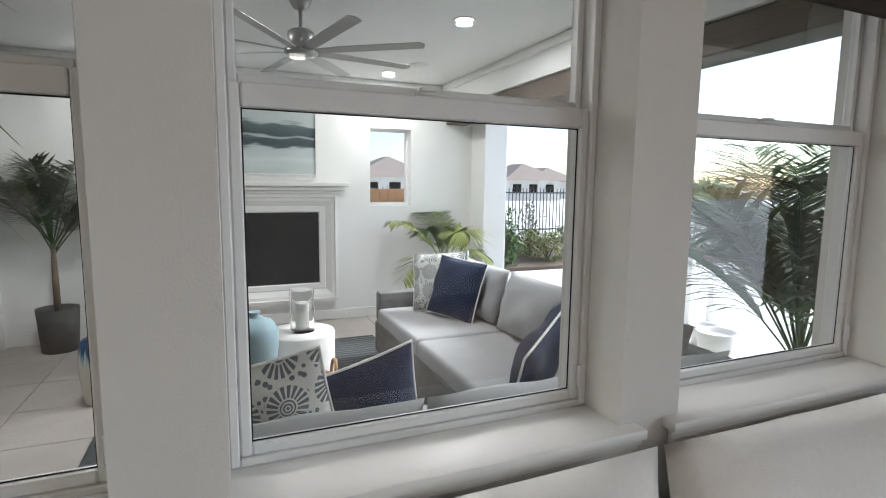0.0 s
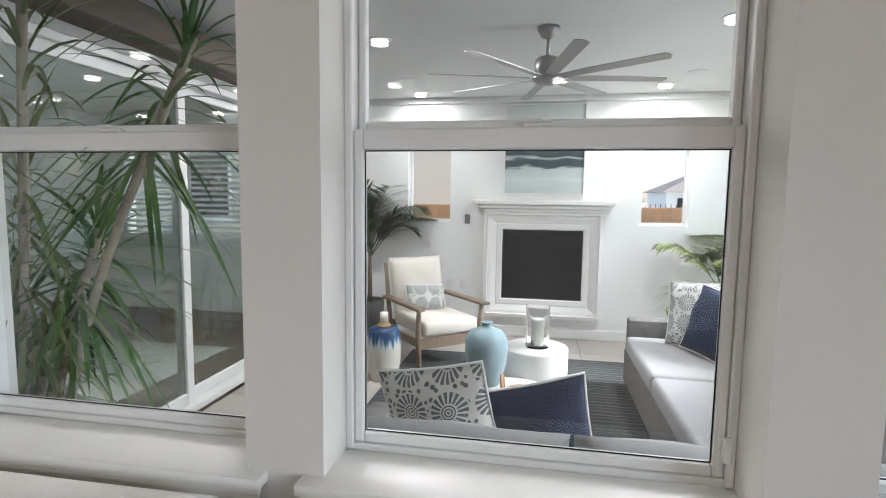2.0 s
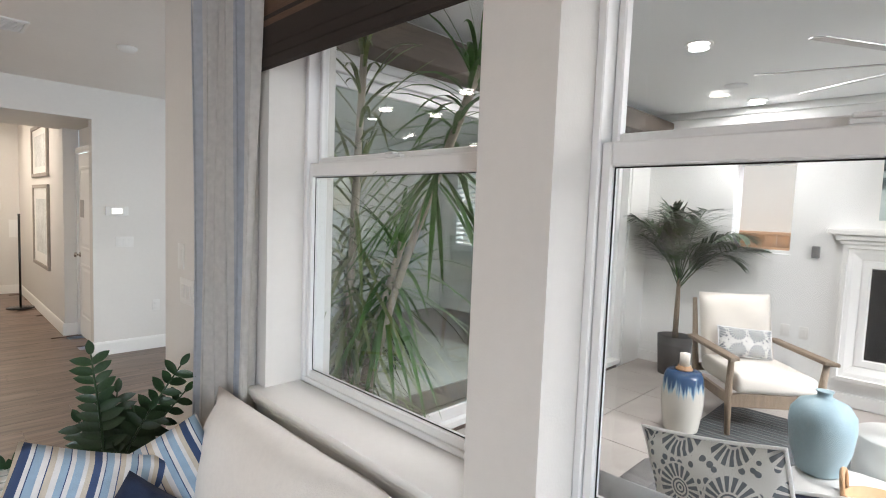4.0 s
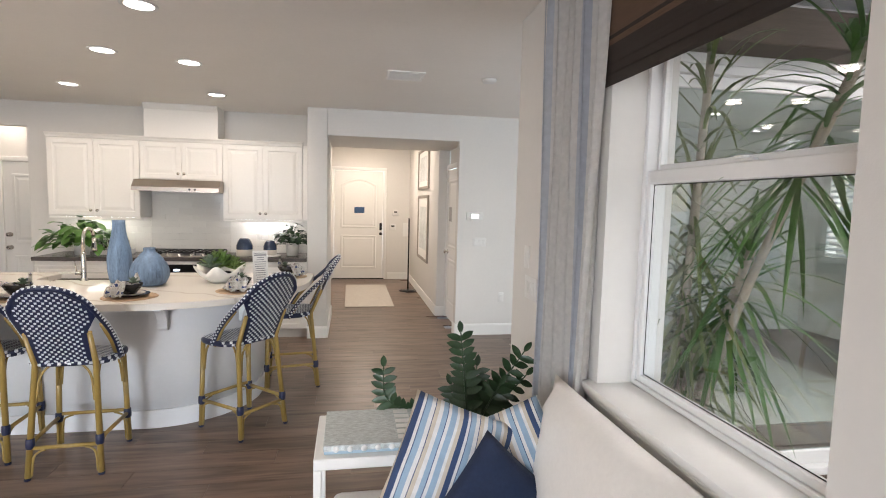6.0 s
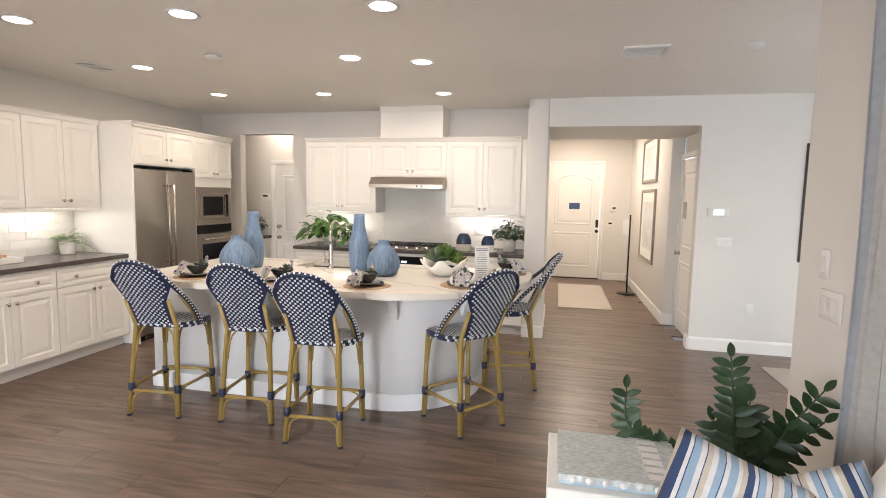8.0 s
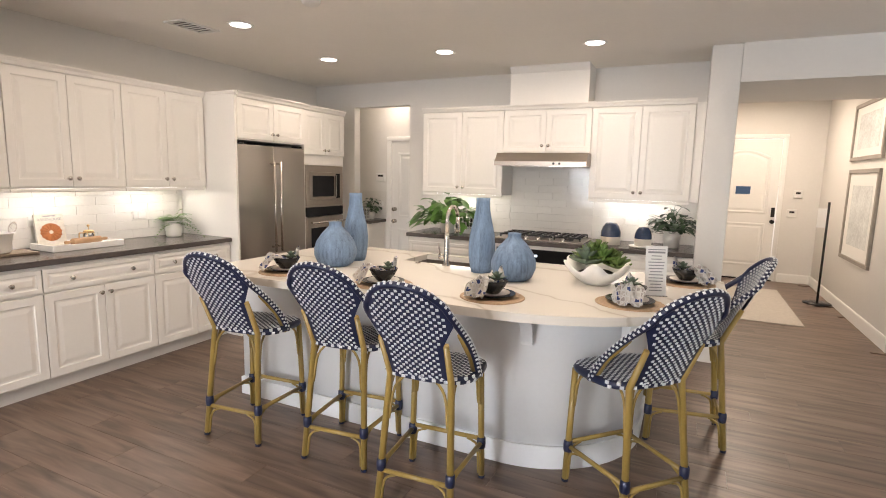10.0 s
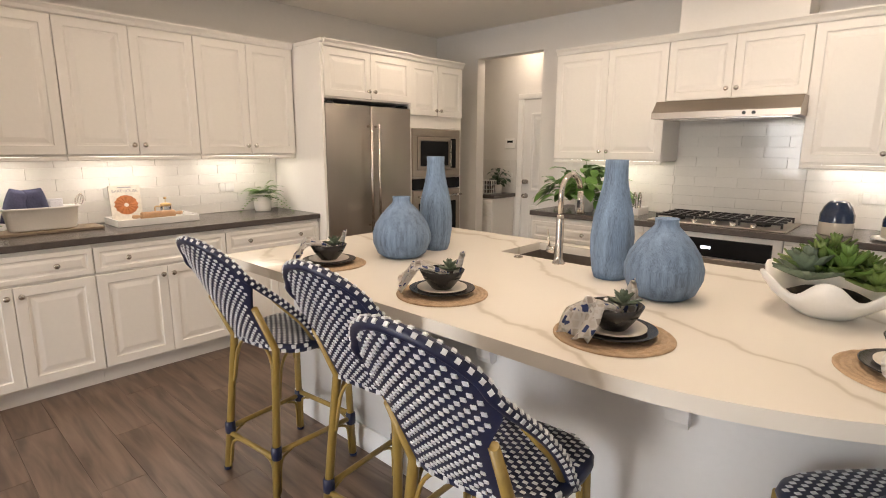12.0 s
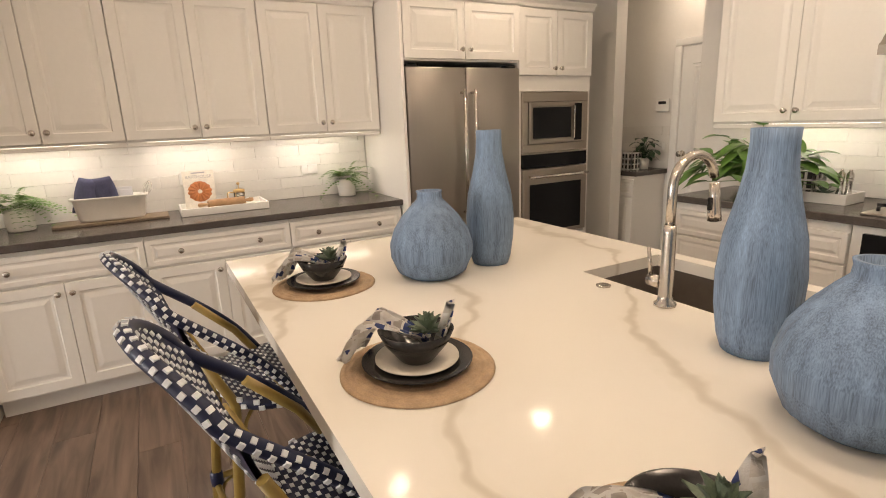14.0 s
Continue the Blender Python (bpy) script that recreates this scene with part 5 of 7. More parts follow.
# baking corner on the dark counter
solo("cutting_board", prism([(-4.74, 2.02), (-4.55, 2.02), (-4.535, 2.04), (-4.535, 2.60), (-4.74, 2.60)], 0.921, 0.937, 0.003), OAK, "thin weathered wooden board under the white tub", "cutting board")
tub = thing("ceramic_tub", "white oval ceramic tub holding mitts and a whisk", "tub", pose(-4.66, 2.31, 0.938))
def oval(sx, sy, z0, z1, tp=0.86):
    bm = bmesh.new()
    rings = []
    for sc, z in ((0.001, z0), (tp, z0), (tp + 0.03, z0 + 0.01), (0.98, z1 - 0.012), (1.04, z1 - 0.010), (1.05, z1), (0.97, z1), (tp - 0.02, z0 + 0.02), (0.001, z0 + 0.02)):
        ring = []
        for k in range(32):
            a = 2 * math.pi * k / 32
            c_, s_ = math.cos(a), math.sin(a)
            q = (abs(c_) ** 4 + abs(s_) ** 4) ** -0.25
            ring.append(bm.verts.new((q * c_ * sx * sc, q * s_ * sy * sc, z)))
        rings.append(ring)
    for a, b in zip(rings, rings[1:]):
        for k in range(32):
            bm.faces.new((a[k], a[(k + 1) % 32], b[(k + 1) % 32], b[k]))
    return finish(bm, 50)
part("tub_body", oval(0.075, 0.19, 0, 0.135), WHITE_CER, tub)
MITT = mat("slate_blue_quilt", (0.055, 0.06, 0.115), 0.9, vary=0.25, scale=20, bump=0.6, bump_scale=60)
for k, (dy, tl) in enumerate(((-0.11, 14), (-0.02, -6))):
    bm = cushion(0.13, 0.21, 0.05, 0.3, 10, k)
    for v in bm.verts:
        v.co.x *= 1.0 - 0.25 * max(0, v.co.y / 0.105) ** 2
    solo("oven_mitt", bm, MITT, "slate blue quilted oven mitt standing in the tub", "oven mitt", pose(-4.68, 2.31 + dy, 1.075, 90, tl, 90), "oven mitts")
solo("kitchen_towel", boxes(((-4.70, 2.35, 0.96), (-4.685, 2.43, 1.115)), ((-4.684, 2.36, 0.96), (-4.674, 2.425, 1.10)), bevel=0.004, seg=2), mat("towel_stripes", (0.6, 0.6, 0.64), 0.95, bump=0.4, bump_scale=90), "folded white towel standing in the tub", "towel")
wk = thing("whisk", "steel wire whisk leaning in the tub", "whisk", pose(-4.66, 2.455, 0.965, -22, 0, 0))
part("handle", tube([(0, 0, 0), (0, 0, 0.09)], 0.007, 8), NICKEL, wk)
for k in range(5):
    a = math.pi * k / 5
    part("wire", tube(bend([(0, 0, 0.09), (0.024 * math.cos(a), 0.024 * math.sin(a), 0.145), (0, 0, 0.19), (-0.024 * math.cos(a), -0.024 * math.sin(a), 0.145), (0, 0, 0.09)], 5), 0.0012, 5), NICKEL, wk)

tray = thing("serving_tray", "white wooden serving tray on the dark counter", "tray", pose(-4.64, 2.92, 0.921))
part("base", box((-0.135, -0.245, 0), (0.135, 0.245, 0.012)), TRIM, tray)
for lo, hi in (((-0.145, -0.255, 0), (-0.135, 0.255, 0.045)), ((0.135, -0.255, 0), (0.145, 0.255, 0.045)), ((-0.1349, -0.255, 0), (0.1349, -0.2451, 0.045)), ((-0.1349, 0.2451, 0), (0.1349, 0.255, 0.045))):
    part("rim", box(lo, hi, 0.002), TRIM, tray)
bk = thing("cookbook", "cream cookbook with a round cake on its cover, propped upright", "book", pose(-4.745, 2.80, 0.935, -12, 0, 84))
part("pages", box((-0.088, 0.002, 0.003), (0.088, 0.016, 0.237)), TRIM, bk)
PAPER = mat("cream_cover", (0.58, 0.54, 0.47), 0.5, vary=0.22, scale=40)
part("cover", boxes(((-0.092, -0.001, 0), (0.092, 0.0015, 0.24)), ((-0.092, 0.0165, 0), (0.092, 0.019, 0.24)), ((-0.0945, -0.001, 0), (-0.0921, 0.019, 0.24))), PAPER, bk)
def cake():
    bm = bmesh.new()
    n = 48
    rings = []
    for r, y in ((0.014, -0.002), (0.03, -0.006), (0.055, -0.006), (0.07, -0.002)):
        rings.append([bm.verts.new((r * (1 + (0.07 * math.sin(14 * 2 * math.pi * k / n) if r > 0.05 else 0)) * math.cos(2 * math.pi * k / n), y - (0.002 * math.sin(14 * 2 * math.pi * k / n) if 0.02 < r < 0.06 else 0), r * math.sin(2 * math.pi * k / n) * 0.95)) for k in range(n)])
    for a, b in zip(rings, rings[1:]):
        for k in range(n):
            bm.faces.new((a[k], a[(k + 1) % n], b[(k + 1) % n], b[k]))
    return bm
part("cake_picture", cake(), mat("cake_brown", (0.36, 0.115, 0.03), 0.55, vary=0.4, scale=30), bk, "", pose(0, 0, 0.105))
def writing(text, size, m, parent, material):
    cu = bpy.data.curves.new("writing", "FONT")
    cu.body, cu.size, cu.align_x, cu.extrude = text, size, "CENTER", 0.0004
    tmp = bpy.data.objects.new("tmp_text", cu)
    scene.collection.objects.link(tmp)
    bpy.context.view_layer.update()
    me = bpy.data.meshes.new_from_object(tmp.evaluated_get(bpy.context.evaluated_depsgraph_get()))
    bpy.data.objects.remove(tmp)
    me.materials.clear()
    me.materials.append(material)
    o = new("writing", me)
    o.matrix_basis = m
    o.parent = parent
    return o
writing("BAKEHOUSE", 0.028, pose(0.0, -0.0018, 0.192, 90), bk, INK)
part("text_line", box((-0.04, -0.002, 0.222), (0.04, -0.0012, 0.230)), INK, bk)
fp = thing("french_press", "small glass and brass french press", "coffee press", pose(-4.70, 3.03, 0.934))
part("beaker", lathe([(0.034, 0.002), (0.035, 0.095), (0.033, 0.095), (0.032, 0.004), (0, 0.004)], 20), glass("clear_glass", (0.95, 0.95, 0.93)), fp)
BRASS = mat("brass", (0.62, 0.42, 0.2), 0.3, 1.0, vary=0.08, scale=20)
part("lid", lathe([(0, 0.108), (0.02, 0.106), (0.037, 0.100), (0.037, 0.094), (0, 0.094)], 20), BRASS, fp)
part("plunger", lathe([(0.0025, 0.108), (0.0025, 0.13), (0.010, 0.135), (0.010, 0.146), (0, 0.149)], 12), BRASS, fp)
for z in (0.01, 0.09):
    part("band", lathe([(0.0362, z - 0.005), (0.0375, z), (0.0362, z + 0.005)], 20), BRASS, fp)
for k in range(4):
    a = math.pi / 4 + k * math.pi / 2
    part("strut", tube([(0.0368 * math.cos(a), 0.0368 * math.sin(a), 0.005), (0.0368 * math.cos(a), 0.0368 * math.sin(a), 0.09)], 0.0018, 6), BRASS, fp)
part("handle", tube(bend([(0, -0.036, 0.085), (0, -0.07, 0.082), (0, -0.068, 0.03), (0, -0.05, 0.01)], 5), 0.0045, 8), BRASS, fp)
rp_ = thing("rolling_pin", "pale wooden rolling pin lying on the tray", "rolling pin", pose(-4.56, 2.93, 0.978, 90, 0, 8))
part("roller", lathe([(0, -0.11), (0.023, -0.11), (0.025, -0.106), (0.025, 0.106), (0.023, 0.11), (0, 0.11)], 20), TAN_WOOD, rp_)
for s in (-1, 1):
    part("handle", lathe([(0.006, 0), (0.008, 0.012), (0.013, 0.035), (0.011, 0.055), (0, 0.06)], 14), TAN_WOOD, rp_, "", pose(0, 0, 0.11) if s > 0 else pose(0, 0, -0.11, 180))

# back counter
JAR_M = mat("navy_dip_glaze", (0.02, 0.035, 0.075), 0.15, vary=0.3, scale=8, wob=0.05)
def jar(x, y, z, s, label):
    j = thing("ceramic_jar", label, "jar", pose(x, y, z), "blue dipped jars")
    part("upper", lathe([(r * s, h * s) for r, h in ((0.088, 0.075), (0.087, 0.12), (0.070, 0.165), (0.052, 0.19), (0.045, 0.197), (0.04, 0.19), (0, 0.18))], 30), JAR_M, j, "glossy navy glaze")
    part("lower", lathe([(r * s, h * s) for r, h in ((0, 0), (0.082, 0), (0.087, 0.006), (0.0882, 0.0748))], 30), CREAM, j, "bare cream clay")
jar(-1.12, 5.60, 0.921, 1.02, "navy and cream dipped ceramic jar on the counter")
jar(-0.83, 5.53, 0.939, 0.84, "small navy and cream dipped jar on a white plate")
solo("cake_plate", lathe([(0, 0), (0.08, 0), (0.115, 0.010), (0.118, 0.017), (0, 0.016)], 32), WHITE_CER, "flat white round plate under a jar", "plate", pose(-0.83, 5.53, 0.921))
tr2 = thing("wooden_caddy", "white wooden caddy with pepper mills and a plaid box", "caddy", pose(-2.52, 5.72, 0.921))
part("base", box((-0.16, -0.09, 0), (0.16, 0.09, 0.01)), TRIM, tr2)
for lo, hi in (((-0.17, -0.1, 0), (0.17, -0.0901, 0.055)), ((-0.17, 0.0901, 0), (0.17, 0.1, 0.055)), ((-0.17, -0.09, 0), (-0.1601, 0.09, 0.055)), ((0.1601, -0.09, 0), (0.17, 0.09, 0.055))):
    part("side", box(lo, hi, 0.002), TRIM, tr2)
def lattice_box(name, label, x, y, z):
    b = thing(name, label, "lantern", pose(x, y, z))
    s, h = 0.06, 0.15
    part("core", box((-s + 0.008, -s + 0.008, 0.003), (s - 0.008, s - 0.008, h - 0.005)), mat("dark_weave", (0.05, 0.045, 0.04), 0.8), b)
    for k in range(4):
        t = -s + k * 2 * s / 3
        for ax in (0, 1):
            for sg_ in (-s, s):
                c = (t, sg_) if ax == 0 else (sg_, t)
                part("bar", box((c[0] - 0.005, c[1] - 0.005, 0), (c[0] + 0.005, c[1] + 0.005, h)), TRIM, b)
    for z_ in (0.0, 0.045, 0.095, 0.143):
        part("ring_bar", boxes(((-s - 0.006, -s - 0.006, z_), (s + 0.006, -s + 0.005, z_ + 0.009)), ((-s - 0.006, s - 0.005, z_), (s + 0.006, s + 0.006, z_ + 0.009)), ((-s - 0.006, -s, z_ + 0.0002), (-s + 0.005, s, z_ + 0.0088)), ((s - 0.005, -s, z_ + 0.0002), (s + 0.006, s, z_ + 0.0088))), TRIM, b)
lattice_box("plaid_box", "white lattice box with dark inside in the caddy", -2.60, 5.74, 0.932)
lattice_box("plaid_box", "white lattice box on the pantry counter", -4.42, 6.40, 0.921)
for x in (-2.44, -2.40):
    pm = thing("pepper_mill", "slim steel and glass pepper mill in the caddy", "pepper mill", pose(x, 5.75, 0.932), "pepper mills")
    part("body", lathe([(0, 0), (0.018, 0), (0.018, 0.03), (0.014, 0.05), (0.015, 0.10), (0.018, 0.115), (0, 0.116)], 16), NICKEL, pm)
    part("top", lathe([(0.018, 0.117), (0.016, 0.14), (0.008, 0.15), (0.008, 0.158), (0, 0.162)], 16), NICKEL, pm)
bm = bmesh.new()
rosette(bm, (0, 0, 0.03), 0.05, random.Random(9), 3, 9, 0.3)
solo("succulent", bm, SUCC, "small green succulent in the wooden caddy", "succulent", pose(-2.48, 5.67, 0.935))

# pantry
base_cabinet(pose(-4.895, 6.25, 0), 0.66, 0.39, label="white pantry base cabinet with a drawer above doors")
solo("dark_countertop", box((-4.898, 6.235, 0.881), (-4.215, 6.648, 0.92), 0.003), DARK, "short dark stone countertop in the pantry", "countertop")
broad_plant("pantry_plant", "small dark green plant on the pantry counter", -4.36, 6.50, 12, 40, 0.075, 0.10, 0.24, 0.05, 0.10, LEAF_DARK)


# ---- living corner by the windows ----
CAMEL = mat("white_sofa_cloth", (0.80, 0.77, 0.725), 0.92, vary=0.04, scale=6, bump=0.3, bump_scale=240, sheen=0.25)
sofa = thing("white_sofa", "ivory slipcovered sofa with loose back cushions under the windows", "sofa", pose(0, 0, 0))
part("base", boxes(((0.24, -2.1, 0.05), (0.93, 0.60, 0.28)), ((0.02, 0.601, 0.05), (0.93, 1.36, 0.28)), bevel=0.02, seg=2), CAMEL, sofa)
part("back", box((0.83, -2.1, 0.28), (0.955, 1.33, 0.72), 0.05, 3), CAMEL, sofa)
part("arm", box((0.20, -2.32, 0.05), (0.94, -2.10, 0.62), 0.05, 3), CAMEL, sofa)
for x0, y0, y1 in ((0.22, -2.08, -0.78), (0.22, -0.76, 0.59), (0.0, 0.61, 1.36)):
    part("seat_cushion", box((x0, y0, 0.285), (0.82, y1, 0.45), 0.04, 3), CAMEL, sofa)
for k, (y0, y1) in enumerate(((-2.08, -0.95), (-0.93, 0.20), (0.22, 1.33))):
    bm = cushion(y1 - y0, 0.52, 0.25, 0.4, 16, 20 + k)
    part("back_cushion", bm, CAMEL, sofa, "", pose(0.85, (y0 + y1) / 2, 0.635, 80, 0, -90))
for x, y in ((0.3, -2.0), (0.86, -2.0), (0.1, 1.28), (0.86, 1.28)):
    part("foot", box((x - 0.03, y - 0.03, 0), (x + 0.03, y + 0.03, 0.0498)), OAK, sofa)


def striped(name, bands, axis=0, scale=1.0, rough=0.9):
    """Woven stripes along one axis; bands are (start, colour) over one repeat."""
    m = mat(name, (0.5, 0.5, 0.5), rough, bump=0.35, bump_scale=260)
    n, l, b = nodes_of(m)
    tc = n.new("ShaderNodeTexCoord")
    sep = n.new("ShaderNodeSeparateXYZ")
    l.new(tc.outputs["Object"], sep.inputs[0])
    mul = n.new("ShaderNodeMath")
    mul.operation = "MULTIPLY_ADD"
    mul.inputs[1].default_value, mul.inputs[2].default_value = scale, 0.13
    l.new(sep.outputs[axis], mul.inputs[0])
    fr_ = n.new("ShaderNodeMath")
    fr_.operation = "FRACT"
    l.new(mul.outputs[0], fr_.inputs[0])
    r = ramp(m, bands)
    r.color_ramp.interpolation = "CONSTANT"
    l.new(fr_.outputs[0], r.inputs[0])
    nz = n.new("ShaderNodeTexNoise")
    nz.inputs["Scale"].default_value = 40
    l.new(tc.outputs["Object"], nz.inputs["Vector"])
    mr = n.new("ShaderNodeMapRange")
    mr.inputs[3].default_value, mr.inputs[4].default_value = 0.85, 1.12
    l.new(nz.outputs["Fac"], mr.inputs[0])
    sm = n.new("ShaderNodeVectorMath")
    sm.operation = "SCALE"
    l.new(r.outputs[0], sm.inputs[0])
    l.new(mr.outputs[0], sm.inputs["Scale"])
    l.new(sm.outputs[0], b.inputs["Base Color"])
    return m


NV, LB, WH, TA = (0.035, 0.065, 0.15), (0.27, 0.38, 0.50), (0.64, 0.63, 0.62), (0.52, 0.46, 0.37)
STRIPE = striped("striped_ticking", [(0, NV), (0.11, WH), (0.17, NV), (0.185, LB), (0.30, WH), (0.38, NV), (0.395, TA), (0.48, WH), (0.56, LB), (0.66, NV), (0.675, WH), (0.74, LB), (0.86, WH), (0.92, TA)], 0, 5.6)
def pillow(name, label, w, h, t, m, material, seed, pipe=None, group=""):
    p = thing(name, label, "pillow", m, group)
    part("cover", cushion(w, h, t, 0.9, 16, seed), material, p)
    if pipe:
        part("piping", tube(seam_points(w, h, 0.9), 0.006, 6), pipe, p, "white piped seam")
    return p


pillow("striped_pillow", "blue, white and tan striped throw pillow on the sofa", 0.43, 0.43, 0.16, pose(0.44, 1.19, 0.605, 74, 20, -8), STRIPE, 31)
pillow("striped_pillow", "blue, white and tan striped throw pillow on the sofa", 0.43, 0.43, 0.15, pose(0.665, 1.21, 0.565, 76, -25, -14), STRIPE, 32)
pillow("navy_pillow", "plain navy throw pillow leaning on striped pillows", 0.40, 0.40, 0.15, pose(0.57, 1.03, 0.50, 66, 42, -6), NAVY, 33)

# side table with a patterned box
tb = thing("side_table", "white painted side table with thin square legs", "table", pose(-0.07, 1.35, 0))
part("top", box((0, 0, 0.53), (0.50, 0.43, 0.575), 0.004), TRIM, tb)
for x, y in ((0.0, 0.0), (0.47, 0.0), (0.0, 0.40), (0.47, 0.40)):
    part("leg", box((x, y, 0), (x + 0.03, y + 0.03, 0.5298), 0.002), TRIM, tb)
WAVES = mat("blue_wave_print", (0.52, 0.555, 0.545), 0.7, vary=0.55, scale=20, stretch=(2.2, 9, 1), bump=0.3, bump_scale=60)
bx_ = thing("patterned_box", "pale blue and white patterned flat box on the side table", "box", pose(-0.035, 1.385, 0.576))
part("lid", box((0, 0, 0.012), (0.43, 0.35, 0.036), 0.003), WAVES, bx_)
part("body", box((0.004, 0.004, 0), (0.426, 0.346, 0.0118)), mat("pale_blue_card", (0.40, 0.53, 0.62), 0.7), bx_)
for k in range(7):
    part("scallop", lathe([(0, -0.001), (0.012, -0.001), (0.012, 0.0012), (0, 0.0012)], 14), TRIM, bx_, "", pose(0.05 + 0.055 * k, 0.0, 0.020, 90))
for k in range(6):
    for s in (0, 1):
        part("letter_bar", box((0.30, 0.03 + k * 0.052, 0.0362), (0.345 + 0.02 * s, 0.03 + k * 0.052 + (0.036 if s else 0.012), 0.038 + 0.0006 * s)), TRIM, bx_)

# zz plant on the floor behind the sofa end
zz = thing("zz_plant", "dark green glossy zamioculcas plant in a pot", "plant", pose(0.62, 1.68, 0))
part("pot", lathe([(0, 0), (0.13, 0), (0.15, 0.02), (0.165, 0.42), (0.155, 0.42), (0.15, 0.38), (0, 0.38)], 28), WHITE_CER, zz, "white floor pot")
rnd = random.Random(17)
for k, (tx, ty, tz, n_l) in enumerate(((-0.05, 0.0, 0.985, 13), (0.27, 0.02, 0.88, 12), (0.05, 0.07, 0.80, 10), (-0.40, 0.04, 0.82, 13), (0.30, 0.06, 0.75, 9), (0.14, -0.03, 0.74, 9), (-0.08, 0.05, 0.72, 9))):
    if k == 3:
        pts = bend([(0, 0, 0.38), (-0.16, 0.04, 0.54), (-0.30, 0.05, 0.60), (-0.39, 0.05, 0.68), (tx, ty, tz)], 4)
    else:
        pts = bend([(0, 0, 0.38), (tx * 0.35, ty * 0.4, 0.38 + (tz - 0.38) * 0.5), (tx, ty, tz)], 6)
    st = part("stem", tube(pts, [0.008 * (1 - 0.7 * i / len(pts)) for i in range(len(pts))], 6), LEAF_DARK, zz)
    bm = bmesh.new()
    n_p = len(pts)
    for j in range(n_l * 2):
        t = 0.22 + 0.78 * (j // 2) / n_l
        i = min(int(t * (n_p - 1)), n_p - 2)
        c = pts[i].lerp(pts[i + 1], t * (n_p - 1) - i)
        ax = (pts[i + 1] - pts[i]).normalized()
        sd = ax.cross(Vector((0.2, 1, 0.1))).normalized() * (1 if j % 2 else -1)
        L = (0.092 if k == 3 else 0.104) * (1.0 - 0.30 * t) * rnd.uniform(0.9, 1.1)
        leaf_into(bm, c, sd + ax * 0.55 + Vector((0, rnd.uniform(-0.5, 0.5), 0)), L, L * 0.44, 0.1, 5, 0.25, up=Vector((0, -1, 0.4)))
    leaf_into(bm, pts[-1], (pts[-1] - pts[-2]), 0.06, 0.03, 0.1, 4, 0.2, up=Vector((0, -1, 0.3)))
    tagged(part("foliage", bm, LEAF_DARK, st, "glossy dark leaflets"), kind="stuff")
part("soil", lathe([(0, 0.385), (0.148, 0.383), (0, 0.381)], 20), SOIL, zz)

# curtains
CURT = striped("striped_curtain", [(0, (0.78, 0.76, 0.73)), (0.45, (0.55, 0.58, 0.635)), (0.53, (0.75, 0.73, 0.71)), (0.63, (0.60, 0.625, 0.665)), (0.71, (0.78, 0.76, 0.73))], 0, 3.1)
def curtain(y0, y1, seed, flip):
    rnd = random.Random(seed)
    c = thing("curtain", "floor-length pale curtain with soft blue stripes, drawn aside", "curtain", pose(0.955, y0, 0.012, 0, 0, 90))
    w, H_, nx, nz = y1 - y0, 2.53, 70, 12
    bm = bmesh.new()
    g = {}
    for i in range(nx + 1):
        for j in range(nz + 1):
            u, v = i / nx, j / nz
            ph = 5.4 * 2 * math.pi * u + 0.5 * math.sin(3 * v + seed)
            amp = 0.036 * (0.75 + 0.35 * math.sin(7 * u + seed)) * (1 - 0.25 * v)
            # x keeps the cloth's own width so that the stripes follow the folds
            g[i, j] = bm.verts.new((u * w + 0.012 * math.sin(2 * ph), amp * math.sin(ph) + 0.01 * math.sin(5 * v + 9 * u), v * H_))
    for i in range(nx):
        for j in range(nz):
            f = bm.faces.new((g[i, j], g[i + 1, j], g[i + 1, j + 1], g[i, j + 1]))
            f.smooth = True
    bmesh.ops.solidify(bm, geom=bm.faces[:], thickness=0.003)
    part("panel", bm, CURT, c)
    part("rod", tube([(-0.05, 0, H_ - 0.02), (w + 0.05, 0, H_ - 0.02)], 0.012, 10), mat("dark_rod", (0.05, 0.04, 0.035), 0.4, 0.6), c)
curtain(1.17, 1.69, 1, 1)
curtain(-2.60, -2.08, 2, -1)

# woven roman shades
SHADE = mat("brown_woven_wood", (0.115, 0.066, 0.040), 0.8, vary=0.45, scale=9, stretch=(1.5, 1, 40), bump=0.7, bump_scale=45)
# same weave, with the shade on the lower folds put into its colour
SHADE_UNLIT = mat("dark_woven_wood", (0.03, 0.021, 0.016), 0.8, vary=0.45, scale=9, stretch=(1.5, 1, 40), bump=0.7, bump_scale=45)
def roman_shade(y0, y1):
    s = thing("roman_shade", "brown woven-wood roman shade folded up in the window head", "window shade", pose(1.0, y0, 2.02, 0, 0, 90), "woven shades")
    w = y1 - y0
    part("panel", box((0, -0.01, 0.17), (w, 0.004, 0.52), 0.002), SHADE, s)
    part("valance", box((-0.004, 0.010, 0.12), (w + 0.004, 0.020, 0.52), 0.002), SHADE, s)
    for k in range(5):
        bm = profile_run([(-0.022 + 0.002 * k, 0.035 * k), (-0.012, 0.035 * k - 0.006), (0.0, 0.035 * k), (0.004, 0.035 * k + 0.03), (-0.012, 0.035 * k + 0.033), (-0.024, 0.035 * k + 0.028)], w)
        part("fold", bm, SHADE_UNLIT, s)
    part("cord_cleat", box((w - 0.012, 0.022, -0.01), (w - 0.004, 0.028, 0.1)), VINYL, s)
roman_shade(0.20, 1.245)
roman_shade(-2.14, -1.12)

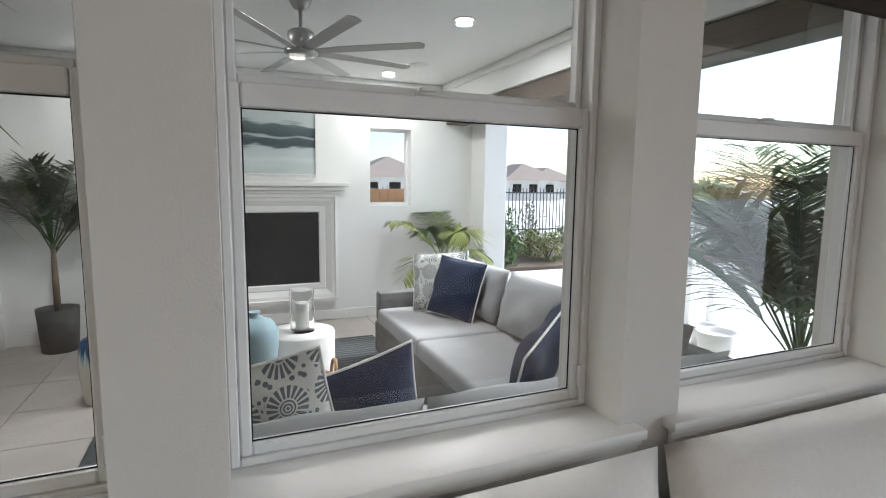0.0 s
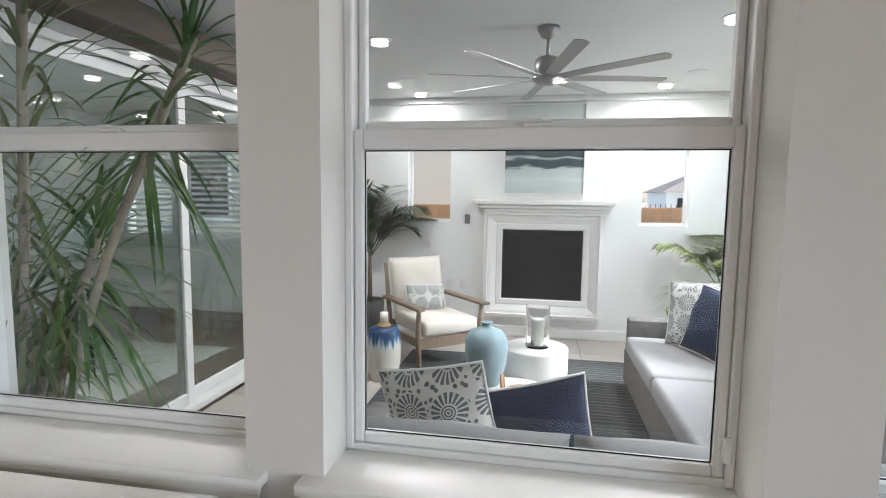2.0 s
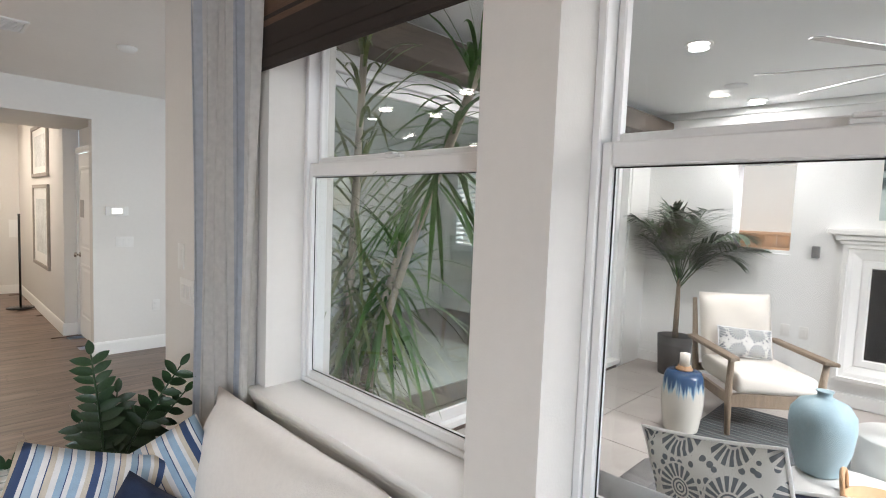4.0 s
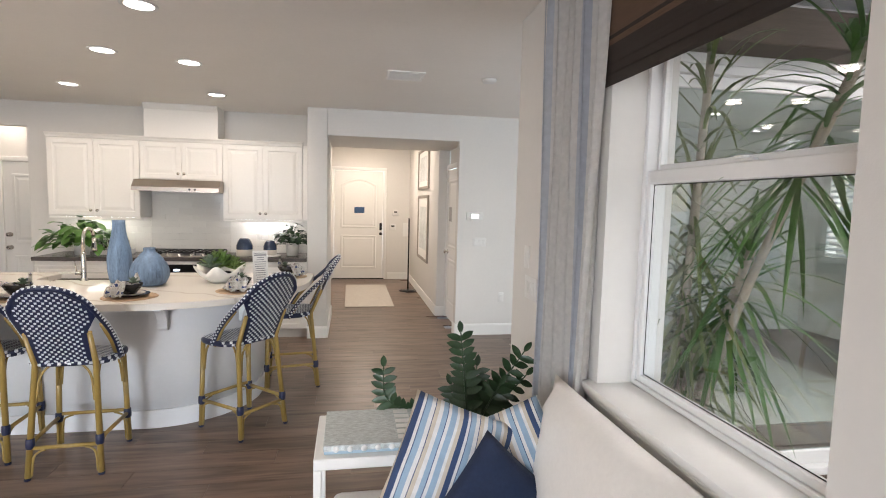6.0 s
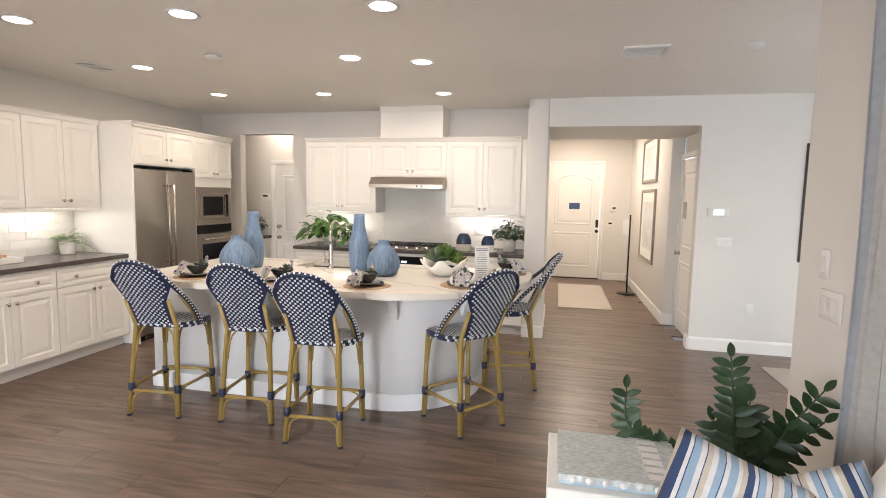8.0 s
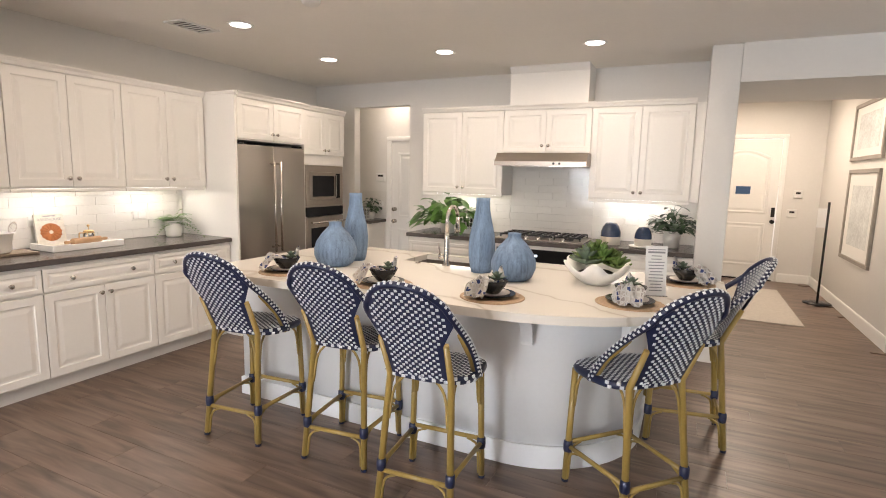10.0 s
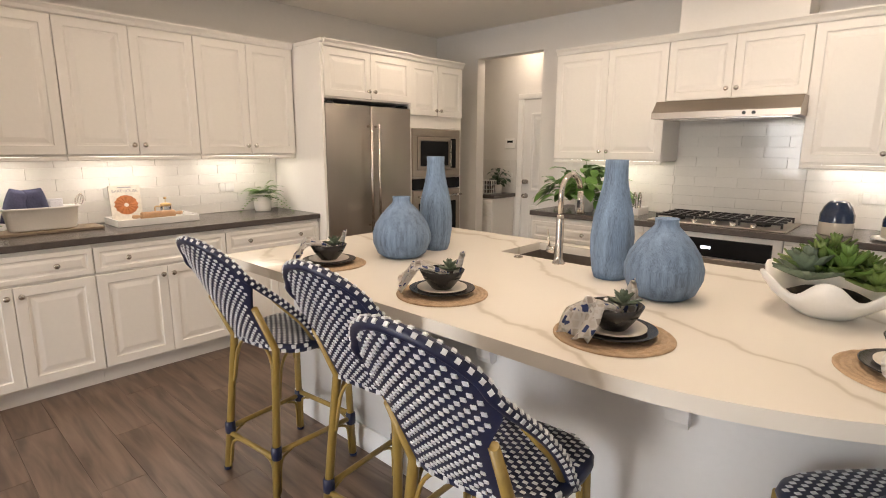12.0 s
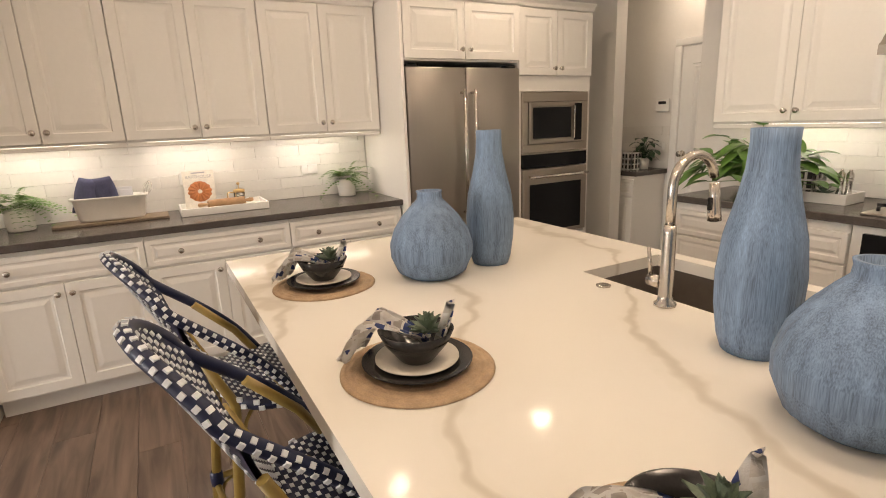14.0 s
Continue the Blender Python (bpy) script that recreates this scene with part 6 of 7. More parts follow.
# switches, thermostat, outlets
PLASTIC = mat("white_plastic", (0.74, 0.73, 0.70), 0.35, vary=0.02)
def plate(name, label, m, w, h, rockers):
    p = thing(name, label, "switch", m)
    part("plate", box((-w / 2, -0.006, -h / 2), (w / 2, 0, h / 2), 0.003, 2), PLASTIC, p)
    for k in range(rockers):
        x = (k - (rockers - 1) / 2) * 0.046
        part("rocker", box((x - 0.016, -0.0095, -0.033), (x + 0.016, -0.0061, 0.033), 0.002), PLASTIC, p)
    return p
plate("light_switch", "white double rocker switch plate on the greige wall", pose(1.59, 5.389, 1.127), 0.16, 0.105, 3)
plate("outlet", "white wall outlet plate", pose(1.876, 5.389, 0.46), 0.07, 0.115, 1)
plate("light_switch", "white single switch plate beside the curtain", pose(0.999, 2.02, 1.30, 0, 0, -90), 0.075, 0.12, 1)
plate("light_switch", "white triple rocker switch plate beside the curtain", pose(0.999, 1.945, 1.143, 0, 0, -90), 0.17, 0.12, 3)
th = thing("thermostat", "white wall unit with silver speaker face", "thermostat", pose(1.52, 5.389, 1.435))
part("body", box((-0.10, -0.03, -0.045), (0.10, 0, 0.045), 0.006, 2), PLASTIC, th)
part("face", box((-0.05, -0.034, -0.03), (0.05, -0.0301, 0.03), 0.002), NICKEL, th)
for x, z, w_ in ((0.985, 1.365, 0.12), (0.93, 1.075, 0.13)):
    k_ = thing("alarm_keypad", "small white keypad on the entry wall", "keypad", pose(x, 10.019, z))
    part("body", box((-w_ / 2, -0.02, -0.06), (w_ / 2, 0, 0.06), 0.005), PLASTIC, k_)
    part("screen", box((-w_ / 4, -0.022, 0.0), (w_ / 4, -0.0201, 0.03)), BLACK, k_)
k_ = thing("alarm_keypad", "small white keypad on the pantry wall", "keypad", pose(-4.30, 6.649, 1.48))
part("body", box((-0.07, -0.02, -0.055), (0.07, 0, 0.055), 0.005), PLASTIC, k_)
part("screen", box((-0.04, -0.022, 0.01), (0.04, -0.0201, 0.035)), BLACK, k_)
plate("light_switch", "white switch plate on the pantry wall", pose(-4.27, 6.649, 1.12), 0.075, 0.12, 1)
for x, y, rz in ((-4.859, 3.55, 90), (-4.859, 2.75, 90)):
    plate("outlet", "white wall outlet on the tiled backsplash", pose(x + 0.012, y, 1.12, 0, 0, rz), 0.115, 0.07, 1)
plate("outlet", "white wall outlet on the tiled backsplash", pose(-0.98, 5.988, 1.12), 0.115, 0.07, 1)

# pictures, runner, floor sign
FRAME = mat("grey_wash_frame", (0.30, 0.27, 0.235), 0.6, vary=0.2, scale=10)
PRINT = mat("pale_abstract_print", (0.62, 0.64, 0.63), 0.6, vary=0.3, scale=4)
DARKF = mat("dark_frame", (0.045, 0.035, 0.03), 0.5, vary=0.2, scale=10)
def picture(label, m, w, h, fm, inner=PRINT, b=0.045):
    p = thing("framed_print", label, "picture", m, "")
    for lo, hi in (((0, -0.03, 0), (w, 0, b)), ((0, -0.03, h - b), (w, 0, h)), ((0, -0.03, b + 0.0002), (b, 0, h - b - 0.0002)), ((w - b, -0.03, b + 0.0002), (w, 0, h - b - 0.0002))):
        part("frame_bar", box(lo, hi, 0.004), fm, p)
    part("mount", box((b, -0.012, b), (w - b, -0.002, h - b)), TRIM, p)
    part("print", box((b + w * 0.13, -0.014, b + h * 0.13), (w - b - w * 0.13, -0.0121, h - b - h * 0.13)), inner, p)
    return p
picture("large pale print in a grey-washed frame on the hallway wall", pose(1.264, 8.45, 0.64, 0, 0, -90), 1.15, 1.06, FRAME)
picture("large pale print in a grey-washed frame hung above another", pose(1.264, 8.5, 1.80, 0, 0, -90), 1.2, 0.66, FRAME)
picture("tall print in a dark frame on the greige wall", pose(2.27, 5.389, 0.96), 0.8, 1.16, DARKF)
RUG = mat("pale_rug", (0.50, 0.46, 0.41), 0.95, vary=0.14, scale=30, bump=0.6, bump_scale=200)
solo("hall_runner", box((0.0, 7.12, 0.001), (0.74, 9.2, 0.010), 0.003), RUG, "pale beige woven rug on the hallway floor", "rug")
solo("den_rug", box((1.85, 2.6, 0.001), (4.6, 4.92, 0.010), 0.003), RUG, "pale rug on the floor of the adjoining room", "rug")
sn = thing("sign_stand", "dark metal floor stand with a white card", "sign stand", pose(1.10, 8.55, 0))
part("foot", lathe([(0, 0), (0.16, 0), (0.16, 0.012), (0.03, 0.022), (0, 0.022)], 28), BLACK, sn)
part("pole", tube([(0, 0, 0.02), (0, 0, 1.30)], 0.014, 10), BLACK, sn)
part("card", box((-0.11, -0.02, 0.98), (-0.016, -0.012, 1.22)), TRIM, sn)

# ceiling fixtures
# only the kitchen fixtures are in view; living, hall and pantry ones are added
for k, (cx, cy, cz) in enumerate([(*q, CEIL) for q in CAN_POS + CAN_FILL] + [(*q, 2.75) for q in HALL_FILL_CANS] + [(-4.0, 6.4, CEIL)]):
    c = thing("recessed_light", "round recessed ceiling light with white trim, lit", "ceiling light", pose(cx, cy, cz), "recessed ceiling lights")
    part("trim_ring", lathe([(0.072, 0), (0.095, 0), (0.097, -0.004), (0.088, -0.008), (0.074, -0.004)], 28), TRIM, c)
    part("lens", lathe([(0, -0.003), (0.074, -0.003), (0.074, -0.001), (0, -0.001)], 28), LIGHT, c, "glowing lens")
GRILLE = mat("vent_grey", (0.10, 0.09, 0.08), 0.6)
def vent(x, y, w, d):
    v = thing("ceiling_vent", "white louvred ceiling air vent", "vent", pose(x, y, CEIL))
    part("backing", box((-w / 2, -d / 2, -0.003), (w / 2, d / 2, -0.001)), GRILLE, v)
    part("frame", boxes(((-w / 2 - 0.02, -d / 2 - 0.02, -0.012), (w / 2 + 0.02, -d / 2, 0)), ((-w / 2 - 0.02, d / 2, -0.012), (w / 2 + 0.02, d / 2 + 0.02, 0)), ((-w / 2 - 0.02, -d / 2, -0.012), (-w / 2, d / 2, 0)), ((w / 2, -d / 2, -0.012), (w / 2 + 0.02, d / 2, 0)), bevel=0.002), TRIM, v)
    for k in range(7):
        t = -d / 2 + (k + 0.5) * d / 7
        part("slat", box((-w / 2, t - 0.004, -0.010), (w / 2, t + 0.004, -0.0035)), TRIM, v)
vent(-3.98, 3.47, 0.16, 0.30)
vent(0.49, 3.67, 0.26, 0.24)
for x, y in ((-2.74, 3.34), (1.18, 3.62)):
    solo("smoke_detector", lathe([(0, -0.03), (0.045, -0.028), (0.06, -0.014), (0.062, 0), (0, 0)], 24), PLASTIC, "small round white ceiling detector", "detector", pose(x, y, CEIL))


# ---- covered patio ----
PT = -0.04
PAVE = mat("patio_tile", (0.40, 0.365, 0.335), 0.65, vary=0.14, scale=4, bump=0.25, bump_scale=70)
GROUT = mat("grout", (0.25, 0.235, 0.22), 0.9, vary=0.1)
structure("patio_floor", box((WX1, -3.2, PT - 0.1), (FW, 1.95, PT - 0.006)), GROUT, "grey grout bed under patio tiles", "floor")

# fireplace
fp_ = thing("fireplace", "white cast stone fireplace surround with a black glass firebox", "fireplace", pose(FW - 0.002, -0.5, 0, 0, 0, -90))
FY0, FY1, F0, F1 = -0.448, 0.448, 0.405, 1.20
def surround():
    bm = bmesh.new()
    rings = []
    for off, y in ((0.205, 0.0), (0.205, -0.10), (0.17, -0.11), (0.165, -0.085), (0.13, -0.08), (0.07, -0.045), (0.06, -0.052), (0.012, -0.05), (0.0, -0.038), (0.0, 0.0)):
        rings.append([bm.verts.new((x, y, z)) for x, z in ((FY0 - off, F0 - off), (FY1 + off, F0 - off), (FY1 + off, F1 + off), (FY0 - off, F1 + off))])
    for a, b in zip(rings, rings[1:]):
        for k in range(4):
            bm.faces.new((a[k], a[(k + 1) % 4], b[(k + 1) % 4], b[k]))
    return bm
part("surround", surround(), STONE, fp_)
bm = bmesh.new()
for d, z0, z1, e in ((0.13, 1.405, 1.44, 0.675), (0.16, 1.44, 1.485, 0.71), (0.20, 1.485, 1.535, 0.765)):
    put_box(bm, (-e, -d, z0), (e, 0, z1 - 0.0005))
bmesh.ops.bevel(bm, geom=bm.edges[:], offset=0.010, segments=2, affect="EDGES", profile=0.5)
part("mantel", bm, STONE, fp_)
part("hearth_strip", box((-0.75, -0.035, PT + 0.001), (0.75, 0, 0.075), 0.006), STONE, fp_)
part("firebox_glass", box((FY0 + 0.002, -0.030, F0 + 0.002), (FY1 - 0.002, -0.022, F1 - 0.002)), BLACK_GLASS, fp_, "dark reflective firebox glass")
part("firebox_trim", boxes(((FY0, -0.036, F0), (FY1, -0.031, F0 + 0.02)), ((FY0, -0.036, F1 - 0.02), (FY1, -0.031, F1)), ((FY0, -0.036, F0 + 0.0202), (FY0 + 0.02, -0.031, F1 - 0.0202)), ((FY1 - 0.02, -0.036, F0 + 0.0202), (FY1, -0.031, F1 - 0.0202))), BLACK, fp_)

# painting above
def make_sea():
    m = mat("abstract_seascape", (0.5, 0.55, 0.55), 0.6)
    n, l, b = nodes_of(m)
    tc = n.new("ShaderNodeTexCoord")
    sep = n.new("ShaderNodeSeparateXYZ")
    l.new(tc.outputs["Object"], sep.inputs[0])
    mp = n.new("ShaderNodeMapping")
    mp.inputs["Scale"].default_value = (1.4, 1, 7)
    l.new(tc.outputs["Object"], mp.inputs[0])
    nz = n.new("ShaderNodeTexNoise")
    nz.inputs["Scale"].default_value, nz.inputs["Detail"].default_value = 1.8, 5
    l.new(mp.outputs[0], nz.inputs["Vector"])
    ad = n.new("ShaderNodeMath")
    ad.operation = "MULTIPLY_ADD"
    ad.inputs[1].default_value = 0.22
    l.new(nz.outputs["Fac"], ad.inputs[0])
    l.new(sep.outputs[2], ad.inputs[2])
    r = ramp(m, [(0.10, (0.40, 0.47, 0.47)), (0.28, (0.60, 0.66, 0.65)), (0.395, (0.46, 0.54, 0.54)), (0.42, (0.03, 0.055, 0.065)), (0.49, (0.06, 0.10, 0.11)), (0.515, (0.50, 0.57, 0.57)), (0.545, (0.03, 0.05, 0.06)), (0.63, (0.10, 0.15, 0.16)), (0.66, (0.55, 0.62, 0.61)), (1.0, (0.62, 0.66, 0.65))])
    l.new(ad.outputs[0], r.inputs[0])
    l.new(r.outputs[0], b.inputs["Base Color"])
    return m
pa = thing("painting", "abstract teal and black seascape painting in a thin white frame", "painting", pose(FW - 0.001, -0.05, 1.605, 0, 0, -90))
part("canvas", box((0.012, -0.03, 0.012), (0.878, -0.002, 0.988)), make_sea(), pa)
for lo, hi in (((0, -0.045, 0), (0.89, 0, 0.012)), ((0, -0.045, 0.988), (0.89, 0, 1.0)), ((0, -0.045, 0.0121), (0.012, 0, 0.9879)), ((0.878, -0.045, 0.0121), (0.89, 0, 0.9879))):
    part("frame_bar", box(lo, hi), TRIM, pa)

# small openings get window frames
for n_, (a, b) in ((4, LWY), (5, RWY)):
    w = thing("window_%d" % n_, "small white framed window in the stucco wall", "window", pose(FW + 0.11, a, FZ0))
    w["kind"] = "structure"
    d, h = b - a, FZ1 - FZ0
    part("window_frame", boxes(((0, 0, 0), (0.05, 0.03, h)), ((0, d - 0.03, 0), (0.05, d, h)), ((0, 0.03, 0), (0.05, d - 0.03, 0.03)), ((0, 0.03, h - 0.03), (0.05, d - 0.03, h))), VINYL, w)

# wicker sectional
ws = thing("wicker_sectional", "grey wicker corner sofa with light grey cushions", "sofa", pose(0, 0, PT))
part("base", boxes(((1.36, -1.21, 0.04), (2.30, 0.32, 0.33)), ((1.36, -2.2, 0.04), (4.5, -1.211, 0.33)), bevel=0.015), WICKER, ws)
part("back_frame", boxes(((1.36, -2.2, 0.331), (1.47, 0.32, 0.70)), ((1.471, -2.2, 0.331), (4.5, -2.08, 0.75)), bevel=0.015), WICKER, ws)
part("arm", box((4.36, -2.079, 0.331), (4.5, -1.22, 0.60), 0.02, 2), WICKER, ws)
part("arm", box((1.471, 0.20, 0.331), (2.28, 0.32, 0.60), 0.02, 2), WICKER, ws)
for lo, hi in (((1.50, -1.19, 0.335), (2.33, -0.50, 0.47)), ((1.50, -0.49, 0.335), (2.33, 0.19, 0.47)), ((1.50, -2.06, 0.335), (2.33, -1.20, 0.47)), ((2.34, -2.06, 0.335), (3.34, -1.19, 0.47)), ((3.35, -2.06, 0.335), (4.35, -1.19, 0.47))):
    part("seat_cushion", box(lo, hi, 0.035, 3), GREYC, ws)
for k, (y0, y1) in enumerate(((-1.98, -1.33), (-1.31, -0.58), (-0.57, 0.17))):
    part("back_cushion", cushion(y1 - y0, 0.46, 0.20, 0.5, 14, 40 + k), GREYC, ws, "", pose(1.585, (y0 + y1) / 2, 0.635, 76, 0, 90))
for k, (x0, x1) in enumerate(((1.75, 2.6), (2.62, 3.45), (3.47, 4.33))):
    part("back_cushion", cushion(x1 - x0, 0.46, 0.20, 0.5, 14, 50 + k), GREYC, ws, "", pose((x0 + x1) / 2, -1.95, 0.68, 74, 0, 180))


def make_sunburst():
    """White cloth printed with grey sunflower medallions and small leaves."""
    m = mat("sunburst_print", (0.6, 0.6, 0.58), 0.9, bump=0.3, bump_scale=260)
    n, l, b = nodes_of(m)
    tc = n.new("ShaderNodeTexCoord")
    sc = n.new("ShaderNodeVectorMath")
    sc.operation = "MULTIPLY"
    sc.inputs[1].default_value = (6.4, 6.4, 0)
    l.new(tc.outputs["Object"], sc.inputs[0])
    fr_ = n.new("ShaderNodeVectorMath")
    fr_.operation = "FRACTION"
    l.new(sc.outputs[0], fr_.inputs[0])
    sb = n.new("ShaderNodeVectorMath")
    sb.operation = "SUBTRACT"
    sb.inputs[1].default_value = (0.5, 0.5, 0)
    l.new(fr_.outputs[0], sb.inputs[0])
    ln = n.new("ShaderNodeVectorMath")
    ln.operation = "LENGTH"
    l.new(sb.outputs[0], ln.inputs[0])
    sp = n.new("ShaderNodeSeparateXYZ")
    l.new(sb.outputs[0], sp.inputs[0])
    at = n.new("ShaderNodeMath")
    at.operation = "ARCTAN2"
    l.new(sp.outputs[1], at.inputs[0])
    l.new(sp.outputs[0], at.inputs[1])
    def math_(op, a, b_=None, c=None):
        q = n.new("ShaderNodeMath")
        q.operation = op
        for i, v in enumerate((a, b_, c)):
            if v is None:
                continue
            if isinstance(v, (int, float)):
                q.inputs[i].default_value = v
            else:
                l.new(v, q.inputs[i])
        return q.outputs[0]
    petals = math_("SINE", math_("MULTIPLY", at.outputs[0], 18))
    r = ln.outputs["Value"]
    ring = math_("MULTIPLY", math_("GREATER_THAN", r, 0.20), math_("LESS_THAN", r, 0.43))
    pet = math_("MULTIPLY", ring, math_("GREATER_THAN", petals, -0.25))
    rings = math_("GREATER_THAN", math_("SINE", math_("MULTIPLY", r, 95)), 0.1)
    core = math_("MULTIPLY", math_("LESS_THAN", r, 0.19), rings)
    vo = n.new("ShaderNodeTexVoronoi")
    vo.inputs["Scale"].default_value = 34
    l.new(tc.outputs["Object"], vo.inputs["Vector"])
    dots = math_("MULTIPLY", math_("GREATER_THAN", r, 0.47), math_("LESS_THAN", vo.outputs["Distance"], 0.33))
    ink = math_("MINIMUM", math_("ADD", math_("ADD", pet, core), dots), 1.0)
    mx = n.new("ShaderNodeMix")
    mx.data_type = "RGBA"
    l.new(ink, mx.inputs[0])
    mx.inputs[6].default_value = (0.62, 0.62, 0.59, 1)
    mx.inputs[7].default_value = (0.13, 0.15, 0.17, 1)
    l.new(mx.outputs[2], b.inputs["Base Color"])
    return m


SUNB = make_sunburst()
pillow("patterned_pillow", "white pillow printed with grey sunflower medallions", 0.43, 0.45, 0.16, pose(1.80, -0.11, 0.70, 82, 12, 80), SUNB, 61, PIPING)
pillow("navy_outdoor_pillow", "navy pillow with white piping on the wicker sofa", 0.44, 0.44, 0.16, pose(1.86, -0.46, 0.655, 80, 12, 98), NAVY, 62, PIPING, "navy piped pillows")
pillow("navy_outdoor_pillow", "navy pillow with white piping on the wicker sofa", 0.50, 0.50, 0.17, pose(1.96, -1.30, 0.72, 66, 24, 118), NAVY, 63, PIPING, "navy piped pillows")
pillow("navy_outdoor_pillow", "navy pillow with white piping on the wicker sofa", 0.50, 0.50, 0.17, pose(3.84, -1.72, 0.67, 72, 4, 205), NAVY, 64, PIPING, "navy piped pillows")
pillow("patterned_pillow", "white pillow printed with grey sunflower medallions", 0.50, 0.50, 0.16, pose(4.08, -1.68, 0.69, 74, -6, 232), SUNB, 65, PIPING)

# drum tables, lantern, vase, tray
def drum(x, y, r, h, label):
    return solo("drum_table", lathe([(0, 0), (r * 0.97, 0), (r, 0.01), (r, h - 0.012), (r * 0.985, h), (0, h)], 44), mat("white_concrete", (0.66, 0.66, 0.64), 0.8, vary=0.1, scale=12, bump=0.4, bump_scale=60), label, "side table", pose(x, y, PT + 0.003))
drum(3.74, -0.46, 0.235, 0.50, "white concrete drum side table")
drum(3.22, -0.30, 0.30, 0.33, "low white concrete drum table holding a tray")
lt = thing("hurricane_lantern", "clear glass hurricane with a white pillar candle", "candle holder", pose(3.74, -0.47, PT + 0.504))
part("cylinder", lathe([(0, 0), (0.083, 0), (0.088, 0.006), (0.086, 0.29), (0.09, 0.30), (0.083, 0.30), (0.081, 0.012), (0, 0.012)], 30), glass("hurricane_glass", (0.99, 0.995, 0.995), 0.0, 1.03), lt)
part("candle", lathe([(0, 0.013), (0.048, 0.013), (0.048, 0.20), (0.044, 0.205), (0, 0.2)], 24), mat("candle_wax", (0.75, 0.74, 0.70), 0.5), lt)
solo("aqua_vase", lathe([(q * 1.2, z * 1.12) for q, z in [(0, 0), (0.07, 0), (0.085, 0.02), (0.112, 0.12), (0.122, 0.22), (0.118, 0.28), (0.09, 0.325), (0.045, 0.345), (0.028, 0.355), (0.026, 0.37), (0.034, 0.38), (0.024, 0.38), (0, 0.36)]], 36), mat("aqua_glaze", (0.30, 0.42, 0.47), 0.5, vary=0.12, scale=6, bump=0.15), "matt pale aqua vase with a narrow neck", "vase", pose(3.36, -0.13, PT + 0.334))
rt = thing("wood_handle_tray", "round tray with two bent wooden handles", "tray", pose(3.16, -0.42, PT + 0.334))
part("dish", lathe([(0, 0), (0.15, 0), (0.16, 0.03), (0.152, 0.03), (0.145, 0.008), (0, 0.008)], 30), TAN_WOOD, rt)
for s in (-1, 1):
    part("handle", tube(bend([(-0.06, s * 0.155, 0.02), (-0.055, s * 0.165, 0.10), (0, s * 0.17, 0.125), (0.055, s * 0.165, 0.10), (0.06, s * 0.155, 0.02)], 5), 0.011, 8), TAN_WOOD, rt)

# armchair
ac = thing("lounge_armchair", "weathered wood armchair with off-white cushions", "armchair", pose(4.85, 0.55, PT, 0, 0, -49))
for s in (-1, 1):
    part("front_leg", tube([(s * 0.33, -0.36, 0), (s * 0.33, -0.33, 0.30), (s * 0.34, -0.36, 0.58)], [0.02, 0.028, 0.022], 8), OAK, ac)
    part("back_leg", tube([(s * 0.31, 0.40, 0), (s * 0.31, 0.30, 0.30), (s * 0.31, 0.42, 0.92)], [0.02, 0.028, 0.02], 8), OAK, ac)
    part("arm_rest", prism([(s * 0.30, 0.36), (s * 0.30, -0.40), (s * 0.38, -0.44), (s * 0.38, 0.34)][::s], 0.58, 0.612, 0.008), OAK, ac)
    part("side_rail", box((s * 0.33 - 0.015, -0.33, 0.24), (s * 0.33 + 0.015, 0.33, 0.31)), OAK, ac)
part("front_rail", box((-0.32, -0.355, 0.22), (0.32, -0.325, 0.32), 0.004), OAK, ac)
part("back_rail", box((-0.31, 0.31, 0.30), (0.31, 0.34, 0.36)), OAK, ac)
part("seat_cushion", box((-0.30, -0.38, 0.325), (0.30, 0.26, 0.47), 0.05, 3), IVORY, ac)
part("back_cushion", cushion(0.60, 0.58, 0.17, 0.3, 12, 71), IVORY, ac, "", pose(0, 0.30, 0.70, 76))
pillow("lumbar_pillow", "white lumbar pillow with grey medallion print", 0.44, 0.24, 0.12, pose(4.95, 0.64, PT + 0.60, 72, 4, -49), SUNB, 72, PIPING)

# ceramic garden stool with a candle
DRIP = mat("drip_glaze", (0.6, 0.58, 0.52), 0.25)
n, l, b = nodes_of(DRIP)
tc = n.new("ShaderNodeTexCoord")
sep = n.new("ShaderNodeSeparateXYZ")
l.new(tc.outputs["Object"], sep.inputs[0])
mp = n.new("ShaderNodeMapping")
mp.inputs["Scale"].default_value = (1, 1, 0.08)
l.new(tc.outputs["Object"], mp.inputs[0])
nz = n.new("ShaderNodeTexNoise")
nz.inputs["Scale"].default_value = 34
l.new(mp.outputs[0], nz.inputs["Vector"])
ad = n.new("ShaderNodeMath")
ad.operation = "MULTIPLY_ADD"
ad.inputs[1].default_value = 0.30
l.new(nz.outputs["Fac"], ad.inputs[0])
l.new(sep.outputs[2], ad.inputs[2])
r = ramp(DRIP, [(0.46, (0.60, 0.58, 0.52)), (0.49, (0.35, 0.48, 0.56)), (0.53, (0.035, 0.09, 0.19)), (0.62, (0.022, 0.06, 0.14))])
l.new(ad.outputs[0], r.inputs[0])
l.new(r.outputs[0], b.inputs["Base Color"])
solo("garden_stool", lathe([(0, 0), (0.115, 0), (0.125, 0.02), (0.148, 0.20), (0.15, 0.30), (0.138, 0.42), (0.122, 0.455), (0.10, 0.462), (0, 0.464)], 36), DRIP, "ceramic garden stool with dripping blue glaze over cream", "stool", pose(4.2, 0.845, PT + 0.003))
